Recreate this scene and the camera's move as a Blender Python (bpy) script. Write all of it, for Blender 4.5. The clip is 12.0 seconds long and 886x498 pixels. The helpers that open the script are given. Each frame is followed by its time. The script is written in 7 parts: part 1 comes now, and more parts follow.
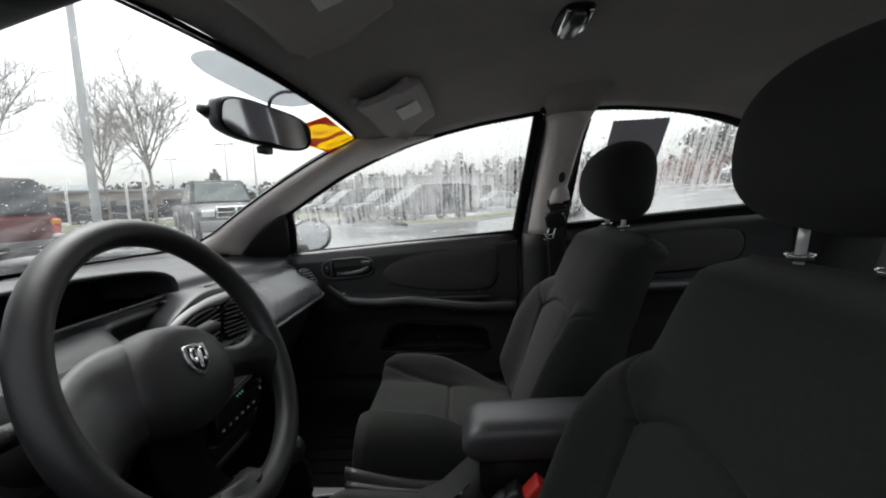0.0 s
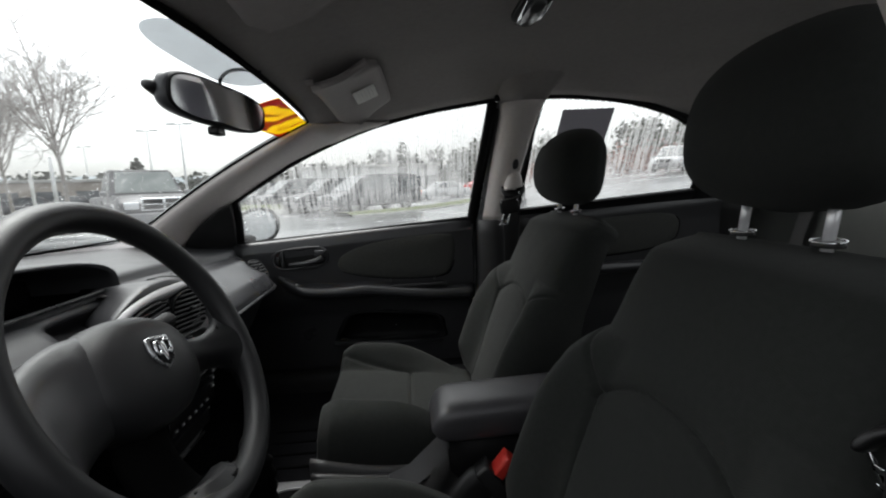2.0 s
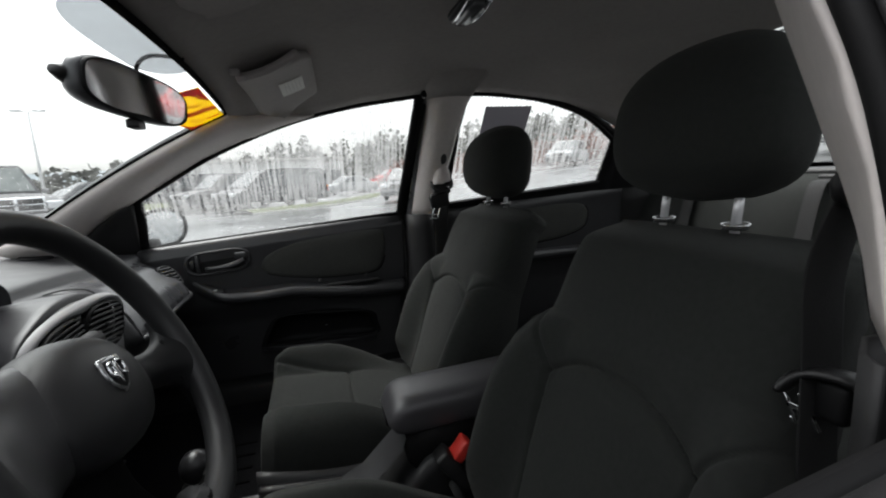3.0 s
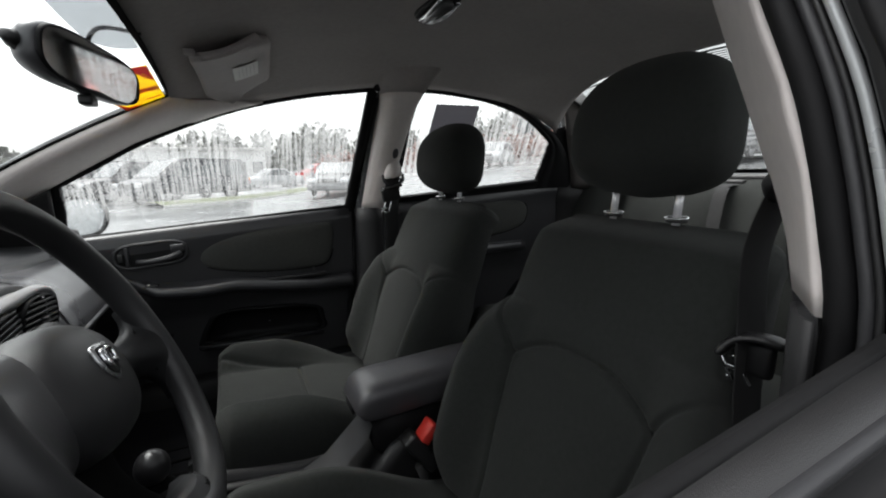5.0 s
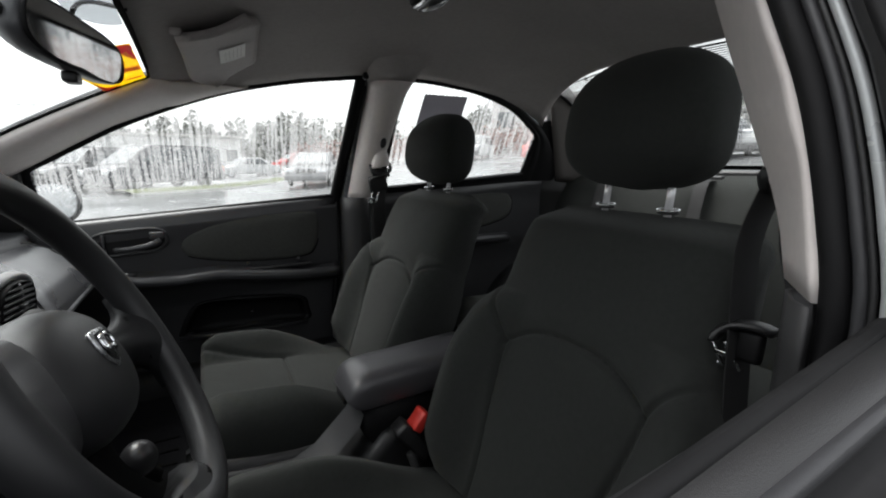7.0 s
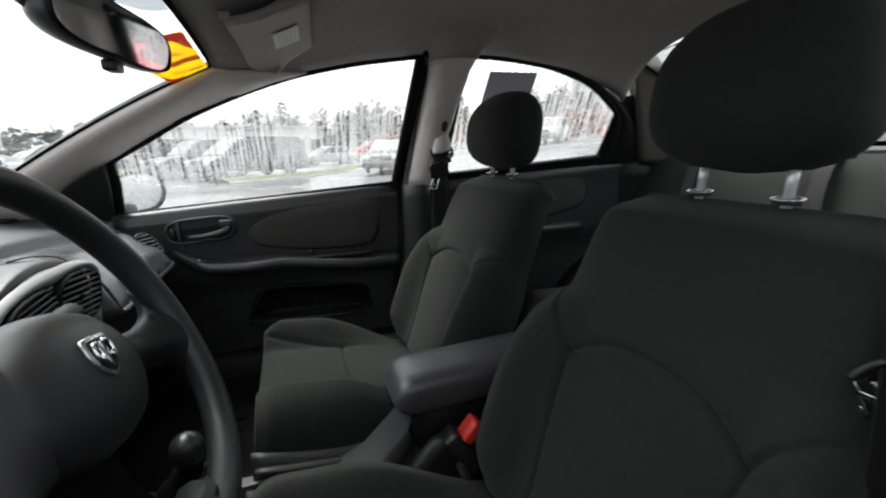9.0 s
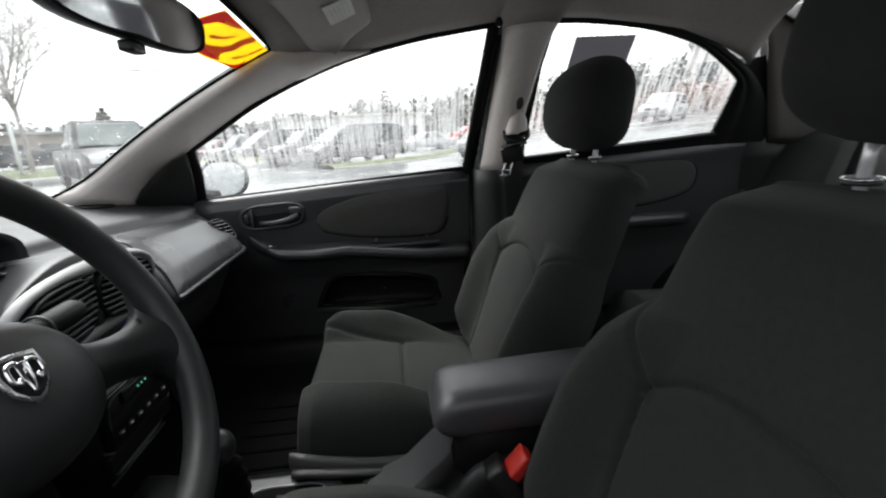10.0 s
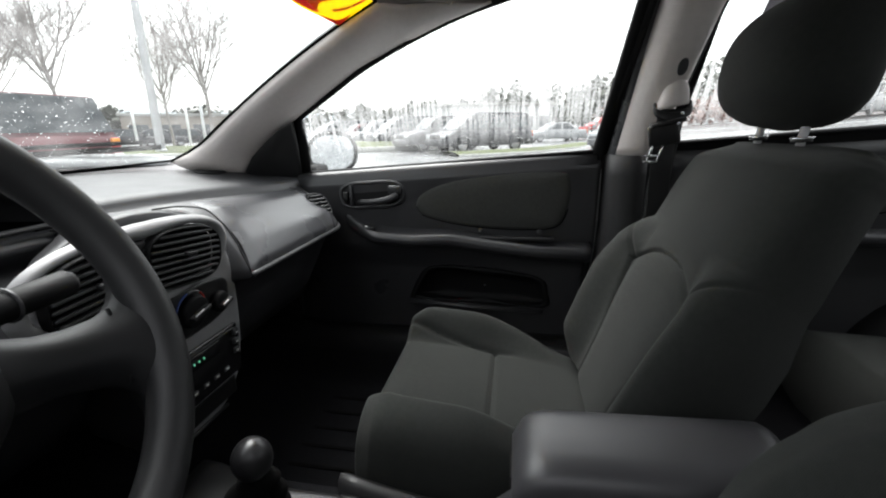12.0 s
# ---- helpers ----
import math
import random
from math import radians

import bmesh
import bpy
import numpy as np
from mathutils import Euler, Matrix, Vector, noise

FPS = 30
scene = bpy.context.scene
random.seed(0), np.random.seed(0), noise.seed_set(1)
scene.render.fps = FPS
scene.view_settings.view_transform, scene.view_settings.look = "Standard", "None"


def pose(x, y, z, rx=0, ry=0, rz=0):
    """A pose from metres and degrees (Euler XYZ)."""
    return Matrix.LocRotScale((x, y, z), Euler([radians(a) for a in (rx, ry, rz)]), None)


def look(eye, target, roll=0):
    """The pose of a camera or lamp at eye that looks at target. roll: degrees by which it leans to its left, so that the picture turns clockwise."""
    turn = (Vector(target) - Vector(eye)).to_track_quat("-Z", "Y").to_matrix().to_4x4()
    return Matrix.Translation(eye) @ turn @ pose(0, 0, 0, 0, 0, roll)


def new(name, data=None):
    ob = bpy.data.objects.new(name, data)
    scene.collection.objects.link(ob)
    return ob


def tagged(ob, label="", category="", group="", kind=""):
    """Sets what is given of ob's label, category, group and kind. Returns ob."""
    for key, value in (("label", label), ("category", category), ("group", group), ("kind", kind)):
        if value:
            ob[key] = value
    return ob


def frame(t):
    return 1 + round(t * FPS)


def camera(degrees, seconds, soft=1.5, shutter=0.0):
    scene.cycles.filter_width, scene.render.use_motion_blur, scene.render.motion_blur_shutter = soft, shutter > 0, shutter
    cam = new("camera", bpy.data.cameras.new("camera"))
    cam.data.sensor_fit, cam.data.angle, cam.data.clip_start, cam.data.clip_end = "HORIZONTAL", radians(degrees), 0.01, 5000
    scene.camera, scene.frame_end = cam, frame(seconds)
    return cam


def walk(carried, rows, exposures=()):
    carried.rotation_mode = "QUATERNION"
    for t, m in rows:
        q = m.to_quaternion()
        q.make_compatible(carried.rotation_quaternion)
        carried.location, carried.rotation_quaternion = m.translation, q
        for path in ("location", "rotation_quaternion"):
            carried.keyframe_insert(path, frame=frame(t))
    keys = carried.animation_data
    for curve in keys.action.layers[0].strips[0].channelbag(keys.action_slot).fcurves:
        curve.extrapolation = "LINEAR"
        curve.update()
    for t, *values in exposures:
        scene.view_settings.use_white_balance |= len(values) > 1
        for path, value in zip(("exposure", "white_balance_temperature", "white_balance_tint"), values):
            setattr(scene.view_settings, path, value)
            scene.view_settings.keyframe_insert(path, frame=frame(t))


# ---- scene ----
cam = camera(91.6, 12.0, soft=2.0, shutter=0.4)
PATH = [
    (0, (0.043, -0.815, 1.047), (-0.056, 1.169, 0.814), -2.1),
    (0.5, (0.044, -0.818, 1.04), (-0.046, 1.167, 0.816), -2.0),
    (1, (0.047, -0.819, 1.037), (-0.029, 1.164, 0.793), -2.0),
    (1.5, (0.04, -0.816, 1.04), (0.032, 1.168, 0.784), -2.2),
    (2, (0.004, -0.817, 1.037), (0.157, 1.157, 0.751), -2.3),
    (2.5, (-0.035, -0.818, 1.044), (0.329, 1.123, 0.726), -3.0),
    (3, (-0.07, -0.816, 1.044), (0.489, 1.075, 0.711), -3.0),
    (5, (-0.15, -0.82, 1.039), (0.714, 0.948, 0.683), -1.1),
    (5.5, (-0.162, -0.812, 1.037), (0.753, 0.929, 0.676), -0.6),
    (6, (-0.169, -0.81, 1.034), (0.773, 0.914, 0.661), -0.3),
    (6.5, (-0.177, -0.809, 1.033), (0.775, 0.907, 0.646), -0.0),
    (8.5, (-0.157, -0.79, 1.035), (0.71, 0.965, 0.626), -0.8),
    (9, (-0.109, -0.745, 1.03), (0.527, 1.097, 0.579), -1.3),
    (9.5, (-0.045, -0.693, 1.02), (0.373, 1.2, 0.528), -1.9),
    (10, (-0.006, -0.649, 1.021), (0.201, 1.275, 0.517), -2.7),
    (10.5, (0.01, -0.601, 1.021), (0.027, 1.339, 0.535), -1.6),
    (11, (0.023, -0.554, 1.014), (-0.117, 1.375, 0.505), -0.0),
    (11.5, (0.026, -0.501, 0.995), (-0.241, 1.413, 0.48), -0.5),
    (12, (0.023, -0.463, 0.981), (-0.302, 1.438, 0.451), -0.9),
]
walk(cam, [(t, look(eye, target, roll)) for t, eye, target, roll in PATH], exposures=[(0.0, 1.03), (2.5, 1.10), (5.5, 1.42), (8.5, 1.48), (10.5, 1.74), (12.0, 1.80)])

# ---- world, sun, exposure ----
world = bpy.data.worlds.new("overcast_sky")
scene.world = world
world.use_nodes = True
wn, wl = world.node_tree.nodes, world.node_tree.links
wn.clear()
w_out = wn.new("ShaderNodeOutputWorld")
w_bg = wn.new("ShaderNodeBackground")
w_sky = wn.new("ShaderNodeTexSky")
w_sky.sky_type = "NISHITA"
w_sky.sun_disc = False
w_sky.sun_elevation, w_sky.sun_rotation = radians(62), radians(325)
w_sky.air_density, w_sky.dust_density, w_sky.ozone_density = 1.0, 4.0, 1.0
w_hsv = wn.new("ShaderNodeHueSaturation")
w_hsv.inputs["Saturation"].default_value = 0.12
w_noise = wn.new("ShaderNodeTexNoise")
w_noise.inputs["Scale"].default_value = 3.4
w_noise.inputs["Detail"].default_value = 5.0
w_ramp = wn.new("ShaderNodeMapRange")
w_ramp.inputs[1].default_value, w_ramp.inputs[2].default_value = 0.3, 0.7
w_ramp.inputs[3].default_value, w_ramp.inputs[4].default_value = 0.74, 1.12
w_mul = wn.new("ShaderNodeMix")
w_mul.data_type, w_mul.blend_type = "RGBA", "MULTIPLY"
w_mul.inputs["Factor"].default_value = 1.0
wl.new(w_sky.outputs[0], w_hsv.inputs["Color"])
wl.new(w_noise.outputs["Fac"], w_ramp.inputs[0])
wl.new(w_hsv.outputs[0], w_mul.inputs["A"])
wl.new(w_ramp.outputs[0], w_mul.inputs["B"])
# an overcast dome: brighter overhead than at the horizon
w_tc, w_sep, w_dome, w_mul2 = wn.new("ShaderNodeTexCoord"), wn.new("ShaderNodeSeparateXYZ"), wn.new("ShaderNodeMapRange"), wn.new("ShaderNodeMix")
w_dome.inputs[1].default_value, w_dome.inputs[2].default_value = 0.0, 1.0
w_dome.inputs[3].default_value, w_dome.inputs[4].default_value = 0.85, 1.7
w_mul2.data_type, w_mul2.blend_type = "RGBA", "MULTIPLY"
w_mul2.inputs["Factor"].default_value = 1.0
wl.new(w_tc.outputs["Generated"], w_sep.inputs[0])
wl.new(w_sep.outputs["Z"], w_dome.inputs[0])
wl.new(w_mul.outputs["Result"], w_mul2.inputs["A"])
wl.new(w_dome.outputs[0], w_mul2.inputs["B"])
wl.new(w_mul2.outputs["Result"], w_bg.inputs["Color"])
w_bg.inputs["Strength"].default_value = 0.147
wl.new(w_bg.outputs[0], w_out.inputs["Surface"])

sun = new("sun", bpy.data.lights.new("sun", "SUN"))
sun.data.energy, sun.data.angle, sun.data.color = 0.5, radians(50), (1.0, 0.98, 0.95)
sun.matrix_world = look((-2.7, 3.85, 8.85), (0, 0, 0))


# ---- materials ----
def material(name, color, rough=0.6, metal=0.0, var=0.12, scale=6.0, bump=0.0, bump_scale=400.0, coat=0.0, spec=0.5, stretch=(1, 1, 1), sheen=0.0):
    """A surface with colour variation at two scales and a fine relief, in object space."""
    m = bpy.data.materials.new(name)
    m.use_nodes = True
    n, l = m.node_tree.nodes, m.node_tree.links
    b = n["Principled BSDF"]
    b.inputs["Metallic"].default_value = metal
    b.inputs["Specular IOR Level"].default_value = spec
    b.inputs["Coat Weight"].default_value = coat
    b.inputs["Coat Roughness"].default_value = 0.08
    b.inputs["Sheen Weight"].default_value = sheen
    tc = n.new("ShaderNodeTexCoord")
    mp = n.new("ShaderNodeMapping")
    mp.inputs["Scale"].default_value = stretch
    l.new(tc.outputs["Object"], mp.inputs["Vector"])
    big = n.new("ShaderNodeTexNoise")
    big.inputs["Scale"].default_value, big.inputs["Detail"].default_value = scale, 6.0
    fine = n.new("ShaderNodeTexNoise")
    fine.inputs["Scale"].default_value, fine.inputs["Detail"].default_value = scale * 14.0, 3.0
    l.new(mp.outputs[0], big.inputs["Vector"])
    l.new(mp.outputs[0], fine.inputs["Vector"])
    add = n.new("ShaderNodeMath")
    add.operation = "ADD"
    l.new(big.outputs["Fac"], add.inputs[0])
    l.new(fine.outputs["Fac"], add.inputs[1])
    rng = n.new("ShaderNodeMapRange")
    rng.inputs[1].default_value, rng.inputs[2].default_value = 0.6, 1.4
    rng.inputs[3].default_value, rng.inputs[4].default_value = 1.0 - var, 1.0 + var
    l.new(add.outputs[0], rng.inputs[0])
    mul = n.new("ShaderNodeMix")
    mul.data_type, mul.blend_type = "RGBA", "MULTIPLY"
    mul.inputs["Factor"].default_value = 1.0
    mul.inputs["A"].default_value = (*color, 1.0)
    l.new(rng.outputs[0], mul.inputs["B"])
    l.new(mul.outputs["Result"], b.inputs["Base Color"])
    rr = n.new("ShaderNodeMapRange")
    rr.inputs[1].default_value, rr.inputs[2].default_value = 0.3, 0.7
    rr.inputs[3].default_value, rr.inputs[4].default_value = max(0.02, rough - 0.07), min(1.0, rough + 0.07)
    l.new(big.outputs["Fac"], rr.inputs[0])
    l.new(rr.outputs[0], b.inputs["Roughness"])
    if bump > 0:
        g = n.new("ShaderNodeTexNoise")
        g.inputs["Scale"].default_value, g.inputs["Detail"].default_value = bump_scale, 2.0
        l.new(mp.outputs[0], g.inputs["Vector"])
        bp = n.new("ShaderNodeBump")
        bp.inputs["Strength"].default_value, bp.inputs["Distance"].default_value = bump, 0.002
        l.new(g.outputs["Fac"], bp.inputs["Height"])
        l.new(bp.outputs[0], b.inputs["Normal"])
    return m


def woven(name, color, threads=250.0, rough=0.9, var=0.16):
    """Seat cloth: crossed threads as relief and as a faint change of tone."""
    m = material(name, color, rough, var=var, scale=9.0, spec=0.2, sheen=0.05)
    n, l = m.node_tree.nodes, m.node_tree.links
    b = n["Principled BSDF"]
    tc = n["Texture Coordinate"]
    waves = []
    for axis in ("X", "Y", "Z"):
        w = n.new("ShaderNodeTexWave")
        w.bands_direction = axis
        w.inputs["Scale"].default_value = threads
        w.inputs["Distortion"].default_value = 0.6
        l.new(tc.outputs["Object"], w.inputs["Vector"])
        waves.append(w)
    s1, s2 = n.new("ShaderNodeMath"), n.new("ShaderNodeMath")
    l.new(waves[0].outputs["Fac"], s1.inputs[0])
    l.new(waves[1].outputs["Fac"], s1.inputs[1])
    l.new(s1.outputs[0], s2.inputs[0])
    l.new(waves[2].outputs["Fac"], s2.inputs[1])
    bp = n.new("ShaderNodeBump")
    bp.inputs["Strength"].default_value, bp.inputs["Distance"].default_value = 0.25, 0.001
    l.new(s2.outputs[0], bp.inputs["Height"])
    l.new(bp.outputs[0], b.inputs["Normal"])
    return m


def plain_glass(name, tint=(0.93, 0.96, 0.95), gloss=0.08):
    m = bpy.data.materials.new(name)
    m.use_nodes = True
    n, l = m.node_tree.nodes, m.node_tree.links
    n.remove(n["Principled BSDF"])
    out = n["Material Output"]
    tr, gl, mx = n.new("ShaderNodeBsdfTransparent"), n.new("ShaderNodeBsdfGlossy"), n.new("ShaderNodeMixShader")
    tr.inputs[0].default_value = (*tint, 1)
    gl.inputs["Roughness"].default_value = 0.03
    mx.inputs[0].default_value = gloss
    l.new(tr.outputs[0], mx.inputs[1])
    l.new(gl.outputs[0], mx.inputs[2])
    l.new(mx.outputs[0], out.inputs[0])
    return m


def wet_glass(name, fog=0.7, tint=(0.93, 0.96, 0.95)):
    """A misted pane: a milky film of fine drops, opened by uneven vertical runs of water."""
    m = plain_glass(name, tint, 0.05)
    n, l = m.node_tree.nodes, m.node_tree.links
    out = n["Material Output"]
    base = n["Mix Shader"]
    tc = n.new("ShaderNodeTexCoord")

    def layer(scale, detail, stretch=(1, 1, 1), low=0.4, high=0.6):
        mp = n.new("ShaderNodeMapping")
        mp.inputs["Scale"].default_value = stretch
        l.new(tc.outputs["Object"], mp.inputs["Vector"])
        tex = n.new("ShaderNodeTexNoise")
        tex.inputs["Scale"].default_value, tex.inputs["Detail"].default_value = scale, detail
        l.new(mp.outputs[0], tex.inputs["Vector"])
        mr = n.new("ShaderNodeMapRange")
        mr.interpolation_type = "SMOOTHSTEP"
        mr.inputs[1].default_value, mr.inputs[2].default_value = low, high
        l.new(tex.outputs["Fac"], mr.inputs[0])
        return mr.outputs[0]

    def math_node(op, a, b):
        q = n.new("ShaderNodeMath")
        q.operation = op
        for k, v in enumerate((a, b)):
            if isinstance(v, float):
                q.inputs[k].default_value = v
            else:
                l.new(v, q.inputs[k])
        return q.outputs[0]

    runs = layer(1.0, 3.0, (120.0, 3.0, 4.0), 0.50, 0.545)
    broken = layer(300.0, 2.0, (1.0, 1.0, 0.55), 0.40, 0.52)
    where = layer(5.0, 1.0, (1.4, 1, 0.8), 0.22, 0.42)
    haze = layer(9.0, 3.0, (1, 1, 1), 0.2, 0.8)
    speck = layer(420.0, 1.0, (1, 1, 1), 0.30, 0.62)
    opened = math_node("MULTIPLY", math_node("MULTIPLY", runs, broken), where)
    cover = math_node("SUBTRACT", 1.0, math_node("MULTIPLY", opened, 1.0))
    body = math_node("ADD", 0.62, math_node("ADD", math_node("MULTIPLY", haze, 0.25), math_node("MULTIPLY", speck, 0.22)))
    # the film thins out towards the sill
    sep = n.new("ShaderNodeSeparateXYZ")
    l.new(tc.outputs["Object"], sep.inputs[0])
    above = math_node("SUBTRACT", math_node("SUBTRACT", sep.outputs["Z"], math_node("MULTIPLY", sep.outputs["X"], 0.0744)), 0.9046)
    thin = n.new("ShaderNodeMapRange")
    thin.interpolation_type = "SMOOTHSTEP"
    thin.inputs[1].default_value, thin.inputs[2].default_value = 0.03, 0.11
    thin.inputs[3].default_value, thin.inputs[4].default_value = 0.15, 1.0
    l.new(above, thin.inputs[0])
    amount = math_node("MULTIPLY", math_node("MULTIPLY", math_node("MULTIPLY", cover, body), thin.outputs[0]), float(fog))
    film = n.new("ShaderNodeBsdfTranslucent")
    film.inputs[0].default_value = (0.45, 0.462, 0.46, 1)
    mix = n.new("ShaderNodeMixShader")
    l.new(amount, mix.inputs[0])
    l.new(base.outputs[0], mix.inputs[1])
    l.new(film.outputs[0], mix.inputs[2])
    l.new(mix.outputs[0], out.inputs[0])
    return m


CLOTH = woven("seat_cloth", (0.0222, 0.0240, 0.0223))
CLOTH_MID = woven("seat_insert_cloth", (0.0217, 0.0235, 0.0218), 210.0)
DARK_PLASTIC = material("black_grained_plastic", (0.012, 0.012, 0.0125), 0.38, bump=0.20, bump_scale=1200, var=0.12)
SOFT_PLASTIC = material("charcoal_soft_plastic", (0.030, 0.0302, 0.0322), 0.34, bump=0.15, bump_scale=1300, var=0.1)
DASH_TOP = material("charcoal_dash_skin", (0.028, 0.0285, 0.031), 0.44, bump=0.2, bump_scale=1100, var=0.08, spec=0.5)
PILLAR_LOW = material("matt_charcoal_plastic", (0.022, 0.022, 0.023), 0.62, bump=0.15, bump_scale=1200, var=0.1, spec=0.4)
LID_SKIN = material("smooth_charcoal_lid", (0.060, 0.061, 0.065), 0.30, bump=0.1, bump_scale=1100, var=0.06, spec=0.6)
PAD_CLOTH = woven("door_pad_cloth", (0.047, 0.0482, 0.0450))
# black rubber; also used where a recess has its shade painted in
RUBBER = material("black_rubber_and_shade", (0.005, 0.005, 0.0055), 0.6, var=0.15, scale=20, spec=0.22)
SLAT = material("grey_vent_plastic", (0.05, 0.051, 0.053), 0.38, var=0.05)
SCALE_BLUE = material("blue_scale_print", (0.05, 0.09, 0.28), 0.5, var=0.03)
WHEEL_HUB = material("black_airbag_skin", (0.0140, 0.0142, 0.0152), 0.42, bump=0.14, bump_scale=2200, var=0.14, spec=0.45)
# darker copy of the wheel skin for the spoke away from the light
SHADED_ARM = material("shaded_spoke_skin", (0.0085, 0.0087, 0.0095), 0.48, bump=0.12, bump_scale=2200, var=0.14, spec=0.24)
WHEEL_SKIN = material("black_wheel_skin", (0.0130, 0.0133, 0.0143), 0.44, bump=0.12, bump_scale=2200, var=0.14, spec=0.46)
HEADLINER = material("grey_headliner_fleece", (0.385, 0.362, 0.348), 0.95, bump=0.5, bump_scale=900, var=0.08, spec=0.1)
TRIM_BEIGE = material("warm_grey_pillar_trim", (0.72, 0.670, 0.645), 0.55, bump=0.2, bump_scale=600, var=0.06)
VISOR = material("warm_grey_visor_vinyl", (0.40, 0.372, 0.358), 0.75, bump=0.3, bump_scale=500, var=0.07)
SILVER = material("satin_silver_paint", (0.28, 0.28, 0.285), 0.52, metal=0.25, var=0.05)
DULL_SILVER = material("dull_silver_plastic", (0.11, 0.11, 0.113), 0.45, metal=0.2, var=0.08)
POST_STEEL = material("bright_steel", (0.90, 0.90, 0.92), 0.24, metal=0.35, var=0.02)
CHROME = material("chrome", (0.85, 0.86, 0.88), 0.08, metal=1.0, var=0.03)
PILLAR_CLOTH = material("dark_grey_rear_trim", (0.13, 0.12, 0.115), 0.9, bump=0.4, bump_scale=700, var=0.08, spec=0.1)
BADGE = material("brushed_badge_metal", (0.50, 0.51, 0.52), 0.28, metal=0.9, var=0.15, scale=80)
CARPET = material("black_carpet", (0.006, 0.006, 0.007), 0.98, bump=0.9, bump_scale=350, var=0.3, scale=12, spec=0.1)
BELT = material("black_belt_webbing", (0.013, 0.013, 0.0135), 0.8, bump=0.4, bump_scale=800, var=0.1)
RED = material("red_button_plastic", (0.55, 0.035, 0.025), 0.4, var=0.05)
PAPER = material("printed_label_paper", (0.88, 0.88, 0.84), 0.7, var=0.1, scale=30)
MIRROR = material("mirror_glass", (0.75, 0.77, 0.78), 0.02, metal=1.0, var=0.01)
# darker copy of the body silver: dark grazing reflections are put into the colour
DARKENED_SILVER = material("darkened_wet_silver_paint", (0.17, 0.177, 0.18), 0.40, coat=0.0, var=0.30, scale=30, spec=0.12)
BODY_SILVER = material("silver_car_paint", (0.36, 0.375, 0.38), 0.3, metal=0.3, coat=0.7, var=0.04)


def vinyl(name, rgb):
    """Thin coloured film: part of the daylight behind it comes through."""
    m = material(name, rgb, 0.5, var=0.06)
    n, l = m.node_tree.nodes, m.node_tree.links
    tr, mx = n.new("ShaderNodeBsdfTranslucent"), n.new("ShaderNodeMixShader")
    tr.inputs[0].default_value = (*rgb, 1)
    mx.inputs[0].default_value = 0.7
    l.new(n["Principled BSDF"].outputs[0], mx.inputs[1])
    l.new(tr.outputs[0], mx.inputs[2])
    l.new(mx.outputs[0], n["Material Output"].inputs[0])
    return m


POSTER = vinyl("grey_poster_back", (0.20, 0.197, 0.21))
YELLOW = vinyl("yellow_vinyl", (0.80, 0.62, 0.035))
VINYL_RED = vinyl("red_vinyl", (0.66, 0.075, 0.05))
BLACK_GLASS = material("dark_display_plastic", (0.008, 0.008, 0.009), 0.12, var=0.05)
LIT_GREEN = bpy.data.materials.new("green_display_light")
LIT_GREEN.use_nodes = True
LIT_GREEN.node_tree.nodes["Principled BSDF"].inputs["Emission Color"].default_value = (0.1, 0.9, 0.45, 1)
LIT_GREEN.node_tree.nodes["Principled BSDF"].inputs["Emission Strength"].default_value = 0.12
WINDSHIELD = plain_glass("windshield_glass", (0.90, 0.94, 0.93), 0.04)


def mist(m, low, high, colour):
    """A thin uneven milky film of rain water on a pane."""
    n, l = m.node_tree.nodes, m.node_tree.links
    tc, tex, mr = n.new("ShaderNodeTexCoord"), n.new("ShaderNodeTexNoise"), n.new("ShaderNodeMapRange")
    tex.inputs["Scale"].default_value, tex.inputs["Detail"].default_value = 14.0, 6.0
    l.new(tc.outputs["Object"], tex.inputs["Vector"])
    mr.inputs[1].default_value, mr.inputs[2].default_value = 0.35, 0.68
    mr.inputs[3].default_value, mr.inputs[4].default_value = low, high
    l.new(tex.outputs["Fac"], mr.inputs[0])
    film, mix = n.new("ShaderNodeBsdfTranslucent"), n.new("ShaderNodeMixShader")
    film.inputs[0].default_value = (*colour, 1)
    l.new(mr.outputs[0], mix.inputs[0])
    l.new(n["Mix Shader"].outputs[0], mix.inputs[1])
    l.new(film.outputs[0], mix.inputs[2])
    l.new(mix.outputs[0], n["Material Output"].inputs[0])


mist(WINDSHIELD, 0.02, 0.13, (0.52, 0.53, 0.53))
SIDE_GLASS = wet_glass("misted_side_glass", 0.46)
REAR_SIDE_GLASS = wet_glass("misted_rear_side_glass", 0.50)
BACK_GLASS = wet_glass("misted_back_glass", 0.25)
FILM = plain_glass("grey_film", (0.55, 0.56, 0.57), 0.03)
# near-black for seams, rims and matt parts; also painted shade in recesses
DEEP_BLACK = material("black_seam_and_shade", (0.004, 0.004, 0.004), 0.95, spec=0.05)


# ---- building helpers ----
def part(name, bm, mat, parent=None, label="", smooth=True):
    """Links a bmesh as one mesh object, under a thing or a part if one is given."""
    bmesh.ops.recalc_face_normals(bm, faces=bm.faces)
    me = bpy.data.meshes.new(name)
    bm.to_mesh(me)
    bm.free()
    me.materials.append(mat)
    if smooth:
        me.shade_smooth()
    ob = new(name, me)
    if parent is not None:
        ob.parent = parent
    if label:
        ob["label"] = label
    return ob


def thing(name, label, category, group="", kind=""):
    return tagged(new(name), label, category, group, kind)


